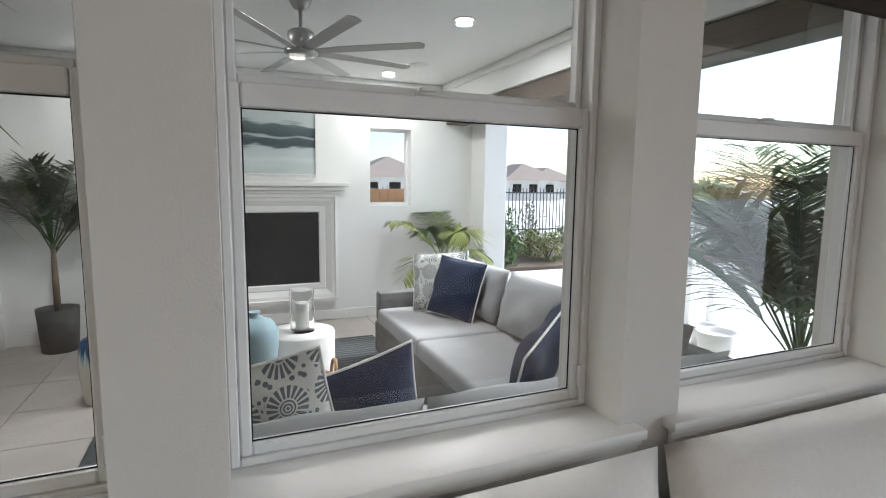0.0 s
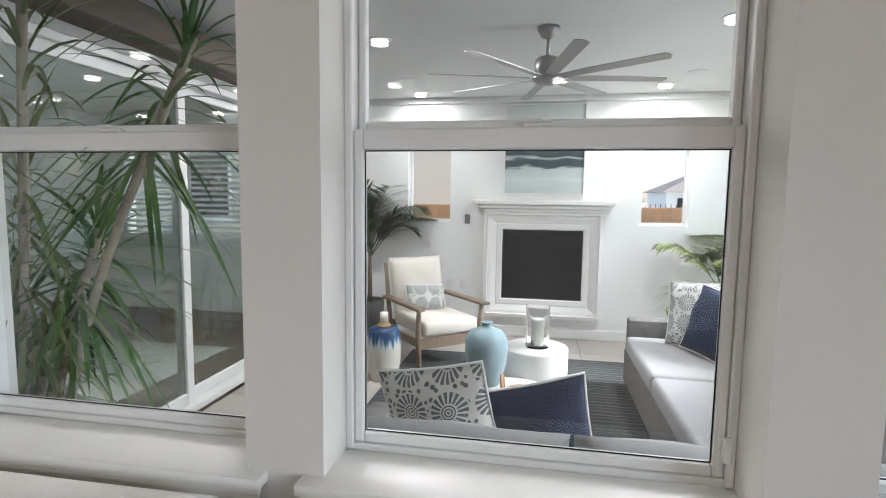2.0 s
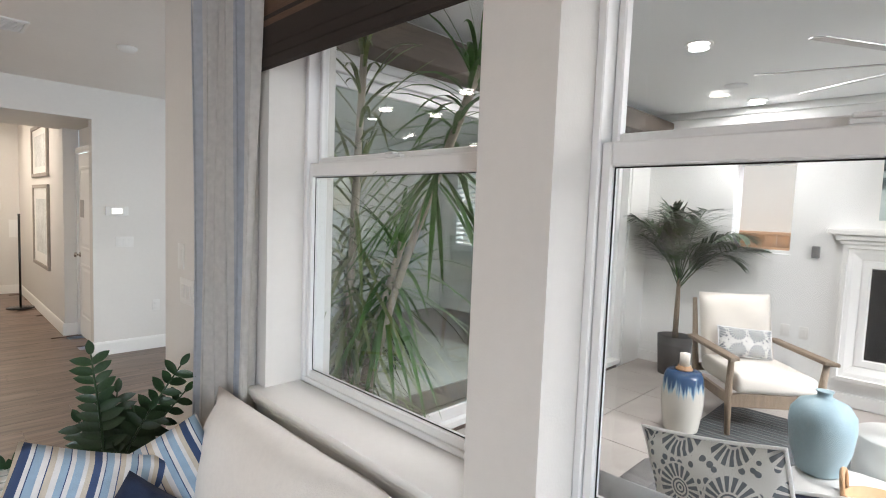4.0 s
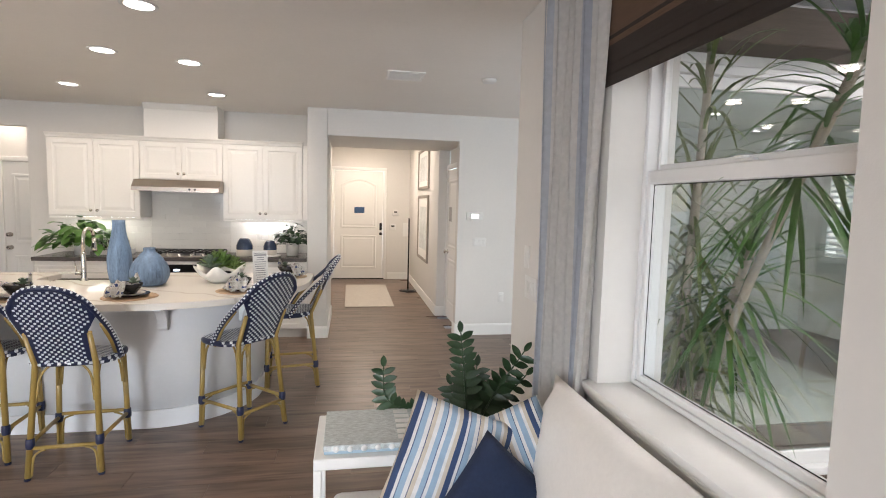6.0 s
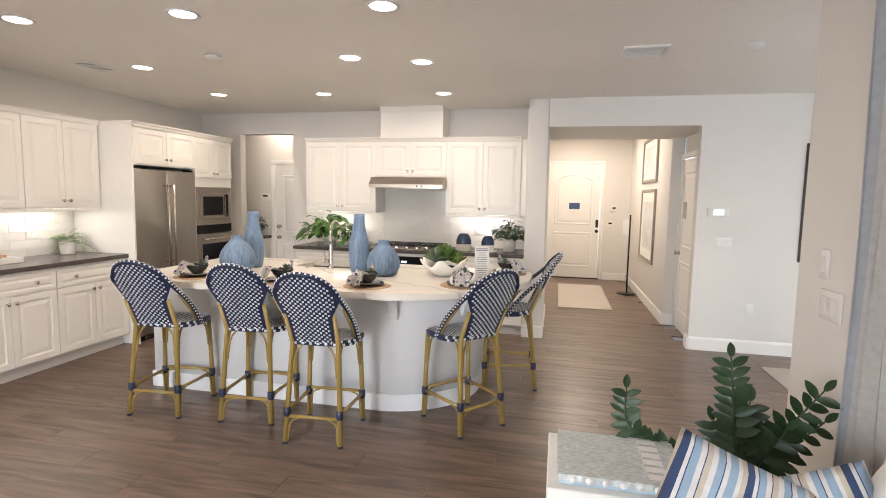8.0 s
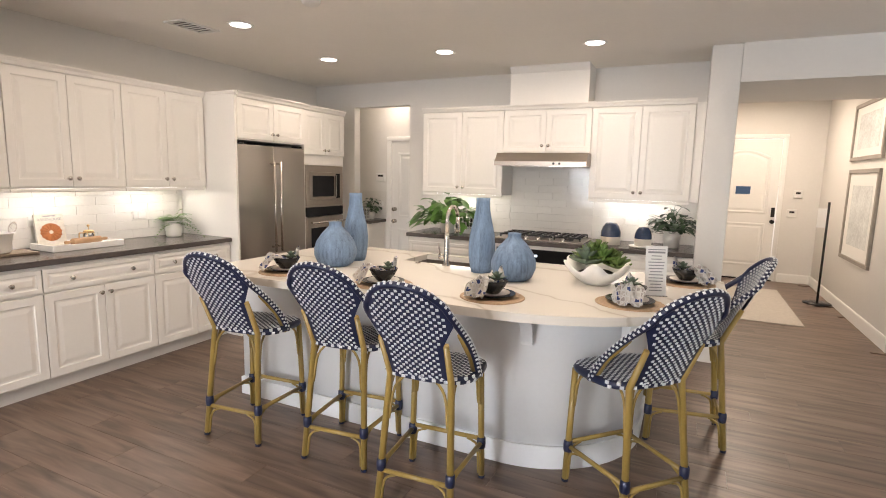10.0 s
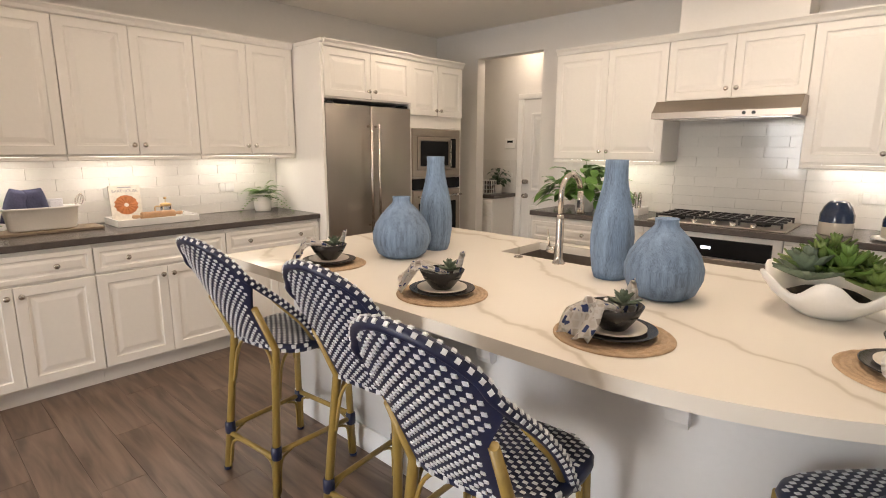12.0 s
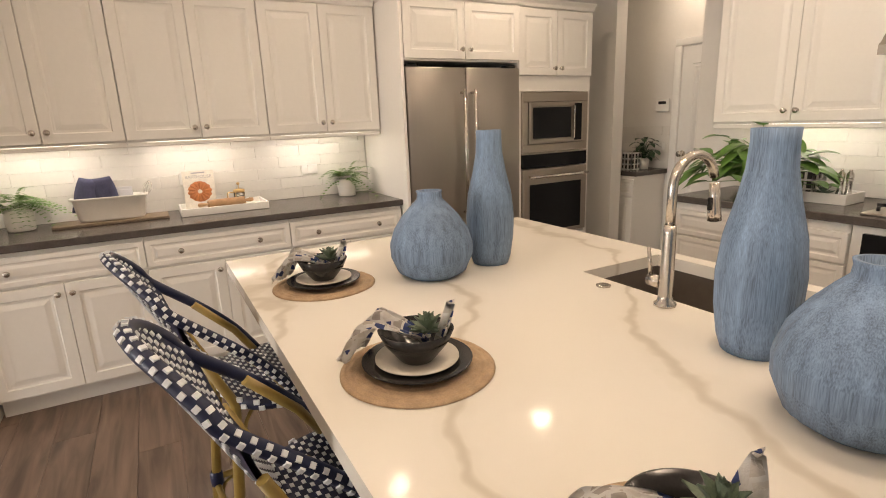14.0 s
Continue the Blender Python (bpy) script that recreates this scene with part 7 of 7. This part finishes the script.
cn = thing("pillar_candle", "ivory pillar candle on a turned wooden base", "candle", pose(4.2, 0.845, PT + 0.468))
part("holder", lathe([(0, 0), (0.06, 0), (0.062, 0.012), (0.045, 0.02), (0.048, 0.032), (0, 0.032)], 20), TAN_WOOD, cn)
part("candle", lathe([(0, 0.0325), (0.037, 0.0325), (0.037, 0.125), (0, 0.122)], 18), IVORY, cn)

# striped rug
DKRUG = striped("charcoal_striped_rug", [(0, (0.035, 0.04, 0.043)), (0.2, (0.10, 0.115, 0.115)), (0.28, (0.03, 0.035, 0.04)), (0.5, (0.065, 0.08, 0.08)), (0.62, (0.025, 0.03, 0.033)), (0.8, (0.13, 0.14, 0.14)), (0.86, (0.04, 0.045, 0.05))], 0, 5.5)
solo("outdoor_rug", box((2.45, -1.35, PT + 0.002), (5.10, 0.80, PT + 0.010), 0.002), DKRUG, "charcoal striped outdoor rug under the tables", "rug")

# ceiling fan
METAL = mat("brushed_fan_metal", (0.36, 0.36, 0.355), 0.38, 0.8, vary=0.06, scale=10)
fan = thing("ceiling_fan", "brushed metal ceiling fan with eight slim blades", "ceiling fan", pose(3.58, -0.48, 2.69))
part("canopy", lathe([(0, 0), (0.075, 0), (0.072, -0.02), (0.045, -0.065), (0.02, -0.075), (0, -0.075)], 24), METAL, fan)
part("downrod", tube([(0, 0, -0.07), (0, 0, -0.20)], 0.012, 10), METAL, fan)
part("motor", lathe([(0, -0.19), (0.06, -0.195), (0.085, -0.215), (0.085, -0.30), (0.06, -0.315), (0.105, -0.32), (0.108, -0.345), (0.06, -0.37), (0, -0.372)], 28), METAL, fan)
bm = bmesh.new()
vs_ = [(0.09, -0.035, 0.006), (0.30, -0.045, 0.014), (0.80, -0.042, 0.02), (0.82, 0.0, 0.014), (0.80, 0.042, 0.006), (0.30, 0.04, 0.0), (0.09, 0.03, -0.004)]
up_ = [bm.verts.new(Vector(p) + Vector((0, 0, 0.004))) for p in vs_]
dn_ = [bm.verts.new(p) for p in vs_]
bm.faces.new(up_)
bm.faces.new(dn_[::-1])
for k in range(len(vs_)):
    bm.faces.new((dn_[k], dn_[(k + 1) % 7], up_[(k + 1) % 7], up_[k]))
blade = part("blade", bm, METAL, fan, "", pose(0, 0, -0.335, 0, 0, 12))
for k in range(1, 8):
    again(blade, pose(0, 0, -0.335, 0, 0, 12 + 45 * k))
for x, y in ((3.54, -1.62), (3.70, 0.73), (5.47, -1.64), (5.62, 0.86)):
    c = thing("recessed_light", "round recessed patio ceiling light, lit", "ceiling light", pose(x, y, 2.69), "patio ceiling lights")
    part("trim_ring", lathe([(0.062, 0), (0.085, 0), (0.087, -0.004), (0.078, -0.008), (0.064, -0.004)], 28), TRIM, c)
    part("lens", lathe([(0, -0.003), (0.064, -0.003), (0.064, -0.001), (0, -0.001)], 28), LIGHT, c)
for x, y in ((4.95, 0.86), (4.98, -1.8)):
    solo("ceiling_speaker", lathe([(0, -0.006), (0.085, -0.006), (0.09, 0), (0, 0)], 28), PATIO_CEIL, "round flush white ceiling speaker", "speaker", pose(x, y, 2.69))
so = thing("wall_gas_key", "small grey box on the stucco wall", "wall box", pose(FW - 0.001, 0.36, 1.31, 0, 0, -90))
part("body", box((-0.03, -0.04, -0.055), (0.03, 0, 0.055), 0.006), mat("zinc_box", (0.2, 0.2, 0.2), 0.5, 0.5), so)
for y in (0.55, 0.40):
    plate("outlet", "white outdoor outlet on the stucco wall", pose(FW - 0.001, y, 0.55, 0, 0, -90), 0.075, 0.115, 1)

for x, y in ((2.5, 3.0), (2.5, 4.4), (3.9, 3.0), (3.9, 4.4)):
    c = thing("recessed_light", "round recessed ceiling light in the adjoining room, lit", "ceiling light", pose(x, y, CEIL), "adjoining room ceiling lights")
    part("trim_ring", lathe([(0.062, 0), (0.085, 0), (0.087, -0.004), (0.078, -0.008), (0.064, -0.004)], 28), TRIM, c)
    part("lens", lathe([(0, -0.003), (0.064, -0.003), (0.064, -0.001), (0, -0.001)], 28), LIGHT, c)

# ---- plants outside ----
LEAF_GREY = mat("kentia_leaf", (0.045, 0.082, 0.038), 0.4, vary=0.35, scale=9, wob=0.1)
DARKPOT = mat("charcoal_planter", (0.07, 0.068, 0.066), 0.6, vary=0.2, scale=8, bump=0.2)
def palm(name, label, x, y, z, seed, fronds, length, trunk_h, tr, m=LEAF_DARK, lean=0.0, pot=None, leafw=0.026, droop=0.55, low=20, high=85):
    p = thing(name, label, "palm", pose(x, y, z))
    rnd = random.Random(seed)
    if pot:
        part("pot", lathe([(0, 0), (pot[0] * 0.85, 0), (pot[0], pot[1]), (pot[0] * 0.92, pot[1]), (pot[0] * 0.9, pot[1] - 0.03), (0, pot[1] - 0.03)], 26), pot[2], p, "planter pot")
    z0 = pot[1] - 0.03 if pot else 0
    part("trunk", tube([(0, 0, z0), (lean * 0.5, 0, z0 + trunk_h * 0.5), (lean, 0, z0 + trunk_h)], [tr, tr * 0.9, tr * 0.6], 8), BARK, p)
    for k in range(fronds):
        a = 2.4 * k + rnd.uniform(-0.4, 0.4)
        el = radians(rnd.uniform(low, high))
        L = length * rnd.uniform(0.75, 1.1)
        base = Vector((lean, 0, z0 + trunk_h * rnd.uniform(0.8, 1.0)))
        d = Vector((math.cos(a) * math.cos(el), math.sin(a) * math.cos(el), math.sin(el)))
        dr = droop * rnd.uniform(0.7, 1.3)
        pts = [base + d * L * t + Vector((0, 0, -dr * L * t * t)) for t in [q / 10 for q in range(11)]]
        bm = bmesh.new()
        tube_into(bm, pts, [0.007 * (1 - 0.75 * q / 10) for q in range(11)], 5)
        for j in range(8, 40):
            t = j / 40
            i = min(int(t * 10), 9)
            c = pts[i].lerp(pts[i + 1], t * 10 - i)
            ax = (pts[i + 1] - pts[i]).normalized()
            sd = ax.cross(Vector((0, 0, 1)))
            sd = sd.normalized() if sd.length > 1e-3 else Vector((1, 0, 0))
            w_ = math.sin(math.pi * (0.12 + 0.85 * t)) ** 0.6
            for s in (-1, 1):
                leaf_into(bm, c, sd * s + ax * 0.75 + Vector((0, 0, rnd.uniform(-0.1, 0.25))), L * 0.33 * w_, leafw, 0.30 * rnd.uniform(0.6, 1.5), 3, 0.15)
        part("frond", bm, m if rnd.random() < 0.85 else LEAF, p)
    return p


YUCCA = mat("yucca_leaf", (0.13, 0.17, 0.055), 0.42, vary=0.4, scale=9, wob=0.1)
def yucca(name, label, x, y, z, seed, canes):
    """Slender canes, each with a spiky head and a skirt of hanging blades below it."""
    p = thing(name, label, "yucca", pose(x, y, z))
    part("pot", lathe([(0, 0), (0.16, 0), (0.19, 0.34), (0.175, 0.34), (0.17, 0.31), (0, 0.31)], 26), mat("grey_planter", (0.22, 0.22, 0.22), 0.7, vary=0.15), p)
    rnd = random.Random(seed)
    for c_i, (dx, dy, h, skirt) in enumerate(canes):
        pts = bend([(dx * 0.1, dy * 0.1, 0.30), (dx * 0.5, dy * 0.45, 0.3 + (h - 0.3) * 0.5), (dx, dy, h)], 6)
        cane = part("cane", tube(pts, 0.017, 8), PALE_BARK, p, "pale ringed cane")
        bm = bmesh.new()
        for k in range(74):
            t = k / 74
            back = min(skirt * t / max(h - 0.3, 0.1), 0.98)
            q = (1 - back) * (len(pts) - 1)
            i_ = min(int(q), len(pts) - 2)
            c = pts[i_].lerp(pts[i_ + 1], q - i_)
            a = 2.4 * k + rnd.uniform(-0.3, 0.3)
            el = radians(82 - 125 * t ** 0.8 + rnd.uniform(-14, 14))
            d = Vector((math.cos(a) * math.cos(el), math.sin(a) * math.cos(el), math.sin(el)))
            leaf_into(bm, c, d, rnd.uniform(0.34, 0.56), 0.021, 0.55 * rnd.uniform(0.3, 1.4), 5, 0.2)
        part("crown", bm, (YUCCA, LEAF, YUCCA, LEAF_GREY)[c_i % 4], cane, "sword-shaped leaves")
    return p


PALE_BARK = mat("pale_cane_bark", (0.36, 0.32, 0.26), 0.85, vary=0.25, scale=10, stretch=(1, 1, 6), bump=0.5)
yucca("yucca_plant", "tall yucca with pale slanting canes and green blades", 1.60, 1.56, PT, 3, ((-0.04, -0.16, 2.28, 1.25), (0.02, -0.80, 2.14, 0.45), (0.0, -0.08, 1.75, 1.0), (0.05, 0.05, 1.25, 0.7), (-0.06, -0.20, 1.0, 0.5), (0.10, -0.30, 1.45, 0.35)))
palm("kentia_palm", "tall dark kentia palm in a charcoal planter", 5.66, 1.46, PT, 5, 20, 1.40, 0.62, 0.030, LEAF_GREY, 0.0, (0.17, 0.40, DARKPOT), 0.024, 0.50, 42, 86)
palm("small_palm", "arching yellow-green palm beside the wicker sofa", 5.45, -2.28, PT, 8, 10, 1.2, 0.35, 0.04, LEAF_PALE, 0.0, (0.17, 0.35, WHITE_CER), 0.026, 0.65, 35, 80)
palm("areca_palm", "bushy green areca palm outside the window", 1.95, -3.12, PT, 21, 30, 2.2, 0.15, 0.05, LEAF, 0.0, (0.20, 0.40, WHITE_CER), 0.036, 0.42, 52, 86)
# ---- garden and distance ----
GROUND = mat("pale_paving", (0.66, 0.65, 0.62), 0.85, vary=0.08, scale=1.5, bump=0.2, bump_scale=40)
structure("ground", box((-60, -400, PT - 0.3), (400, 300, PT - 0.11)), GROUND, "pale garden paving and ground", "ground")
structure("garden_paving", box((WX1, -9, PT - 0.10), (9.5, -3.201, PT - 0.006)), GROUND, "pale concrete paving beside the patio", "pavement")
BED = mat("planting_bed", (0.12, 0.09, 0.065), 0.95, vary=0.3, scale=8, bump=0.6)
structure("planting_bed", box((8.2, -12, PT - 0.1), (13, -4.3, PT + 0.06)), BED, "bark-covered planting bed", "ground")
rnd = random.Random(77)
def shrub(x, y, r, h, m, seed):
    g = random.Random(seed)
    s = thing("shrub", "small leafy garden shrub in the planting bed", "shrub", pose(x, y, PT + 0.05), "garden shrubs")
    st = bmesh.new()
    bm = bmesh.new()
    for k in range(9):
        a = g.uniform(0, 6.28)
        tip = Vector((r * 0.7 * math.cos(a) * g.random(), r * 0.7 * math.sin(a) * g.random(), h * g.uniform(0.6, 1)))
        tube_into(st, [(0, 0, 0), tip * 0.5 + Vector((0, 0, 0.05)), tip], [0.012, 0.008, 0.003], 5)
    for k in range(420):
        a, q = g.uniform(0, 6.28), math.sqrt(g.random())
        z_ = h * g.random()
        w_ = r * (0.45 + 0.55 * math.sin(math.pi * min(1, 0.15 + 0.8 * z_ / h))) * (0.8 + 0.3 * math.sin(3 * a + seed))
        c = Vector((w_ * q * math.cos(a), w_ * q * math.sin(a), z_))
        leaf_into(bm, c, (g.uniform(-1, 1), g.uniform(-1, 1), g.uniform(-0.2, 1)), 0.11, 0.045, 0.2, 2, 0.2)
    part("branches", st, BARK, s)
    part("foliage", bm, m, s)
GREY_LEAF = mat("sage_leaf", (0.17, 0.20, 0.15), 0.7, vary=0.35, scale=8)
for k in range(26):
    shrub(rnd.uniform(8.5, 12.6), rnd.uniform(-11, -4.6), rnd.uniform(0.35, 0.6), rnd.uniform(0.4, 1.25), (LEAF, GREY_LEAF, LEAF_PALE)[k % 3], k)
IRON = mat("black_iron", (0.09, 0.09, 0.10), 0.5, 0.4)
fn = thing("iron_fence", "black iron railing fence behind the garden", "fence", pose(13.4, -14, PT))
for z in (0.25, 1.35):
    part("rail", box((-0.02, 0, z), (0.02, 12, z + 0.04)), IRON, fn)
pk = None
for k in range(100):
    if pk is None:
        pk = part("picket", box((-0.01, -0.01, 0), (0.01, 0.01, 1.5)), IRON, fn, "", pose(0, 0.06, 0))
    else:
        again(pk, pose(0, 0.06 + 0.12 * k, 0))
CEDAR = mat("cedar_board", (0.42, 0.245, 0.125), 0.8, vary=0.22, scale=4, stretch=(6, 6, 0.8), bump=0.3)
wf = thing("wood_fence", "new cedar board fence with a cap rail", "fence", pose(8.0, -4.2, PT - 0.1))
bd = None
for k in range(58):
    if bd is None:
        bd = part("board", box((0, 0, 0), (0.02, 0.135, 1.55), 0.002), CEDAR, wf, "", pose(0, 0, 0))
    else:
        again(bd, pose(0.006 * (k % 2), 0.14 * k, 0))
part("cap_rail", box((-0.05, -0.02, 1.552), (0.07, 8.15, 1.59), 0.003), CEDAR, wf)
part("rail", box((-0.03, -0.01, 1.30), (-0.001, 8.13, 1.39), 0.003), CEDAR, wf)
BEIGE = mat("beige_stucco", (0.62, 0.54, 0.42), 0.9, vary=0.05, scale=2, bump=0.4, bump_scale=60)
nb = thing("neighbour_house", "beige stucco neighbouring house with a hip roof", "house", pose(10.2, -2.35, PT - 0.1))
part("wall", box((0, 0, 0), (8, 12, 5.6)), BEIGE, nb)
part("roof", prism([(-0.5, -0.5), (8.5, -0.5), (8.5, 12.5), (-0.5, 12.5)], 5.601, 5.9), mat("roof_tile", (0.20, 0.15, 0.12), 0.85, vary=0.2), nb)
for y in (1.0, 5.0, 8.5):
    w = part("window", box((-0.02, y, 1.2), (-0.001, y + 1.1, 2.6)), BLACK_GLASS, nb)
    part("frame", boxes(((-0.05, y - 0.06, 1.14), (-0.021, y + 1.16, 1.2)), ((-0.05, y - 0.06, 2.6), (-0.021, y + 1.16, 2.66)), ((-0.05, y - 0.06, 1.2), (-0.021, y, 2.6)), ((-0.05, y + 1.1, 1.2), (-0.021, y + 1.16, 2.6))), TRIM, w)
FAR = mat("far_stucco", (0.66, 0.63, 0.58), 0.9, vary=0.05)
ROOF = mat("far_roof", (0.26, 0.21, 0.18), 0.9, vary=0.15)
for k in range(6):
    y0 = -66 + 9.5 * k
    h = thing("distant_house", "pale two-storey house far beyond the fence", "house", pose(62 - 3 * k * (k % 2), y0, -2.3), "distant houses")
    part("wall", box((0, 0, 0), (8, 7.4, 4.6)), FAR, h)
    bm = bmesh.new()
    q = [bm.verts.new(p) for p in ((-0.5, -0.5, 4.6), (8.5, -0.5, 4.6), (8.5, 7.9, 4.6), (-0.5, 7.9, 4.6), (2.5, 3.7, 6.6), (5.5, 3.7, 6.6))]
    for f in ((0, 1, 5, 4), (1, 2, 5), (2, 3, 4, 5), (3, 0, 4), (0, 3, 2, 1)):
        bm.faces.new([q[i] for i in f])
    part("roof", bm, ROOF, h)
    for zz_ in (1.0, 3.1):
        for yy in (0.9, 3.2, 5.4):
            part("window", box((-0.06, yy, zz_), (-0.001, yy + 1.1, zz_ + 1.0)), BLACK_GLASS, h)
# white bench and pots on the open paving
bn = thing("garden_bench", "white slatted garden bench on the sunny paving", "bench", pose(4.3, -5.3, PT, 0, 0, 12))
for x in (0, 1.5):
    for y in (0, 0.5):
        part("leg", box((x, y, 0), (x + 0.07, y + 0.07, 0.42 if y == 0 else 0.82)), TRIM, bn)
for k in range(5):
    part("slat", box((0.0, 0.02 + 0.105 * k, 0.421), (1.57, 0.11 + 0.105 * k, 0.445)), TRIM, bn)
for k in range(3):
    part("slat", box((0.0, 0.53, 0.50 + 0.11 * k), (1.57, 0.55, 0.58 + 0.11 * k)), TRIM, bn)
for x, y, s in ((3.3, -4.1, 1.0), (3.65, -4.35, 0.8)):
    solo("planter_pot", lathe([(r * s, z * s) for r, z in ((0, 0), (0.13, 0), (0.18, 0.26), (0.165, 0.26), (0.15, 0.22), (0, 0.22))], 24), WHITE_CER, "small pale planter pot on the paving", "pot", pose(x, y, PT - 0.005), "planter pots")
# shutters of the adjoining room
sv = thing("window_shutters", "white louvred window shutters in the adjoining room", "shutters", pose(6.097, 5.1, 0.95, 0, 0, -90))
for lo, hi in (((0, -0.04, 0), (2.0, 0, 0.07)), ((0, -0.04, 1.33), (2.0, 0, 1.4)), ((0, -0.04, 0.071), (0.07, 0, 1.329)), ((1.93, -0.04, 0.071), (2.0, 0, 1.329)), ((0.965, -0.04, 0.071), (1.035, 0, 1.329))):
    part("frame_bar", box(lo, hi, 0.003), TRIM, sv)
lv = None
for k in range(17):
    for x in (0.072, 1.037):
        m_ = pose(x, -0.02, 0.10 + 0.073 * k, 28)
        if lv is None:
            lv = part("louvre", box((0, -0.032, -0.004), (0.891, 0.032, 0.004), 0.002), TRIM, sv, "", m_)
        else:
            again(lv, m_)


# ---- floor planks, wall tiles, patio tiles ----
random.seed(11)
def piece_mesh(name, w, d, h, gap, bev, material):
    return to_mesh(name, box((gap / 2, gap / 2, 0), (w - gap / 2, d - gap / 2, h), bev), material)


floor_ob = bpy.data.objects["floor"]
PW, PL = 0.18, 1.22
plank_me = piece_mesh("plank", PL, PW, 0.012, 0.0012, 0.0008, PLANK)
rest = bmesh.new()
x_lo, x_hi = -4.86, 6.1
row = 0
y = -4.0
while y < 10.0:
    x = x_lo - PL * ((row * 0.37) % 1.0)
    while x < x_hi:
        x1 = x + PL
        inside = x1 > x_lo + 0.1 and (x < 1.0 or (2.2 < y < 5.4)) and (y < 6.0 or (x1 > -0.6 and x < 1.3) or x < -3.3)
        if inside:
            if -4.9 < x < 0.2 and -0.2 < y < 5.6 or (x > -1.0 and x < 0.9 and 5.4 < y < 8.0):
                o = new("plank", plank_me)
                o.matrix_basis = pose(x, y, -0.0125)
                o.parent = floor_ob
            else:
                put_box(rest, (x + 0.001, y + 0.001, -0.0125), (x1 - 0.001, y + PW - 0.001, -0.0005))
        x += PL
    y += PW
    row += 1
tagged(part("planks", rest, PLANK, floor_ob), kind="stuff")


def tile_mat(name, color, rough):
    m = mat(name, color, rough, vary=0.03, scale=5, bump=0.55, bump_scale=9, wob=0.04)
    n, l, b = nodes_of(m)
    oi = n.new("ShaderNodeObjectInfo")
    mr = n.new("ShaderNodeMapRange")
    mr.inputs[3].default_value, mr.inputs[4].default_value = 0.975, 1.02
    l.new(oi.outputs["Random"], mr.inputs[0])
    src = b.inputs["Base Color"].links[0].from_socket
    sm = n.new("ShaderNodeVectorMath")
    sm.operation = "SCALE"
    l.new(src, sm.inputs[0])
    l.new(mr.outputs[0], sm.inputs["Scale"])
    l.new(sm.outputs[0], b.inputs["Base Color"])
    return m


SUBWAY = tile_mat("glossy_subway_tile", (0.70, 0.68, 0.64), 0.12)
SUBWAY_G = tile_mat("grey_gloss_tile", (0.66, 0.645, 0.61), 0.10)
TW, TH = 0.30, 0.075
def tile_me(w, material):
    bm = boxes(((0.0003, -0.008, 0.0003), (w - 0.0003, 0, TH - 0.0003)), bevel=0.0011)
    return to_mesh("tile", bm, material)
tiles = {}
def lay(wall, m, length, z0, z1, material, key):
    rows_ = int(round((z1 - z0) / TH))
    for r_ in range(rows_):
        u = -0.15 if r_ % 2 else 0.0
        while u < length - 0.002:
            a, b_ = max(u, 0), min(u + TW, length)
            w = round(b_ - a, 3)
            if w > 0.02 and z0 + (r_ + 1) * TH < z1 + 0.02:
                if (w, key) not in tiles:
                    tiles[w, key] = tile_me(w, material)
                o = new("tile", tiles[w, key])
                o.matrix_basis = m @ pose(a, random.uniform(-0.0012, 0.0008), z0 + r_ * TH, random.uniform(-0.35, 0.35), 0, random.uniform(-0.2, 0.2))
                o.parent = wall
            u += TW
north, west = bpy.data.objects["wall_north"], bpy.data.objects["wall_west"]
lay(west, pose(-4.857, 1.686, 0, 0, 0, 90), 2.30, 0.921, 1.371, SUBWAY, "w")
lay(north, pose(-3.14, 5.997, 0), 0.91, 0.921, 1.336, SUBWAY, "w")
lay(north, pose(-2.228, 5.997, 0), 0.87, 0.921, 1.746, SUBWAY_G, "g")
lay(north, pose(-1.357, 5.997, 0), 0.94, 0.921, 1.336, SUBWAY, "w")
lay(bpy.data.objects["wall_pantry"], pose(-4.89, 6.648, 0), 0.68, 0.921, 1.30, SUBWAY, "w")

pf = bpy.data.objects["patio_floor"]
PTL = 0.61
me = piece_mesh("patio_tile", PTL * 0.953, PTL * 0.937, 0.0155, 0.006, 0.002, PAVE)
for i in range(8):
    for j in range(9):
        o = new("patio_tile", me)
        o.matrix_basis = pose(WX1 + i * PTL * 0.953, -3.2 + j * PTL * 0.937, PT - 0.0145)
        o.parent = pf
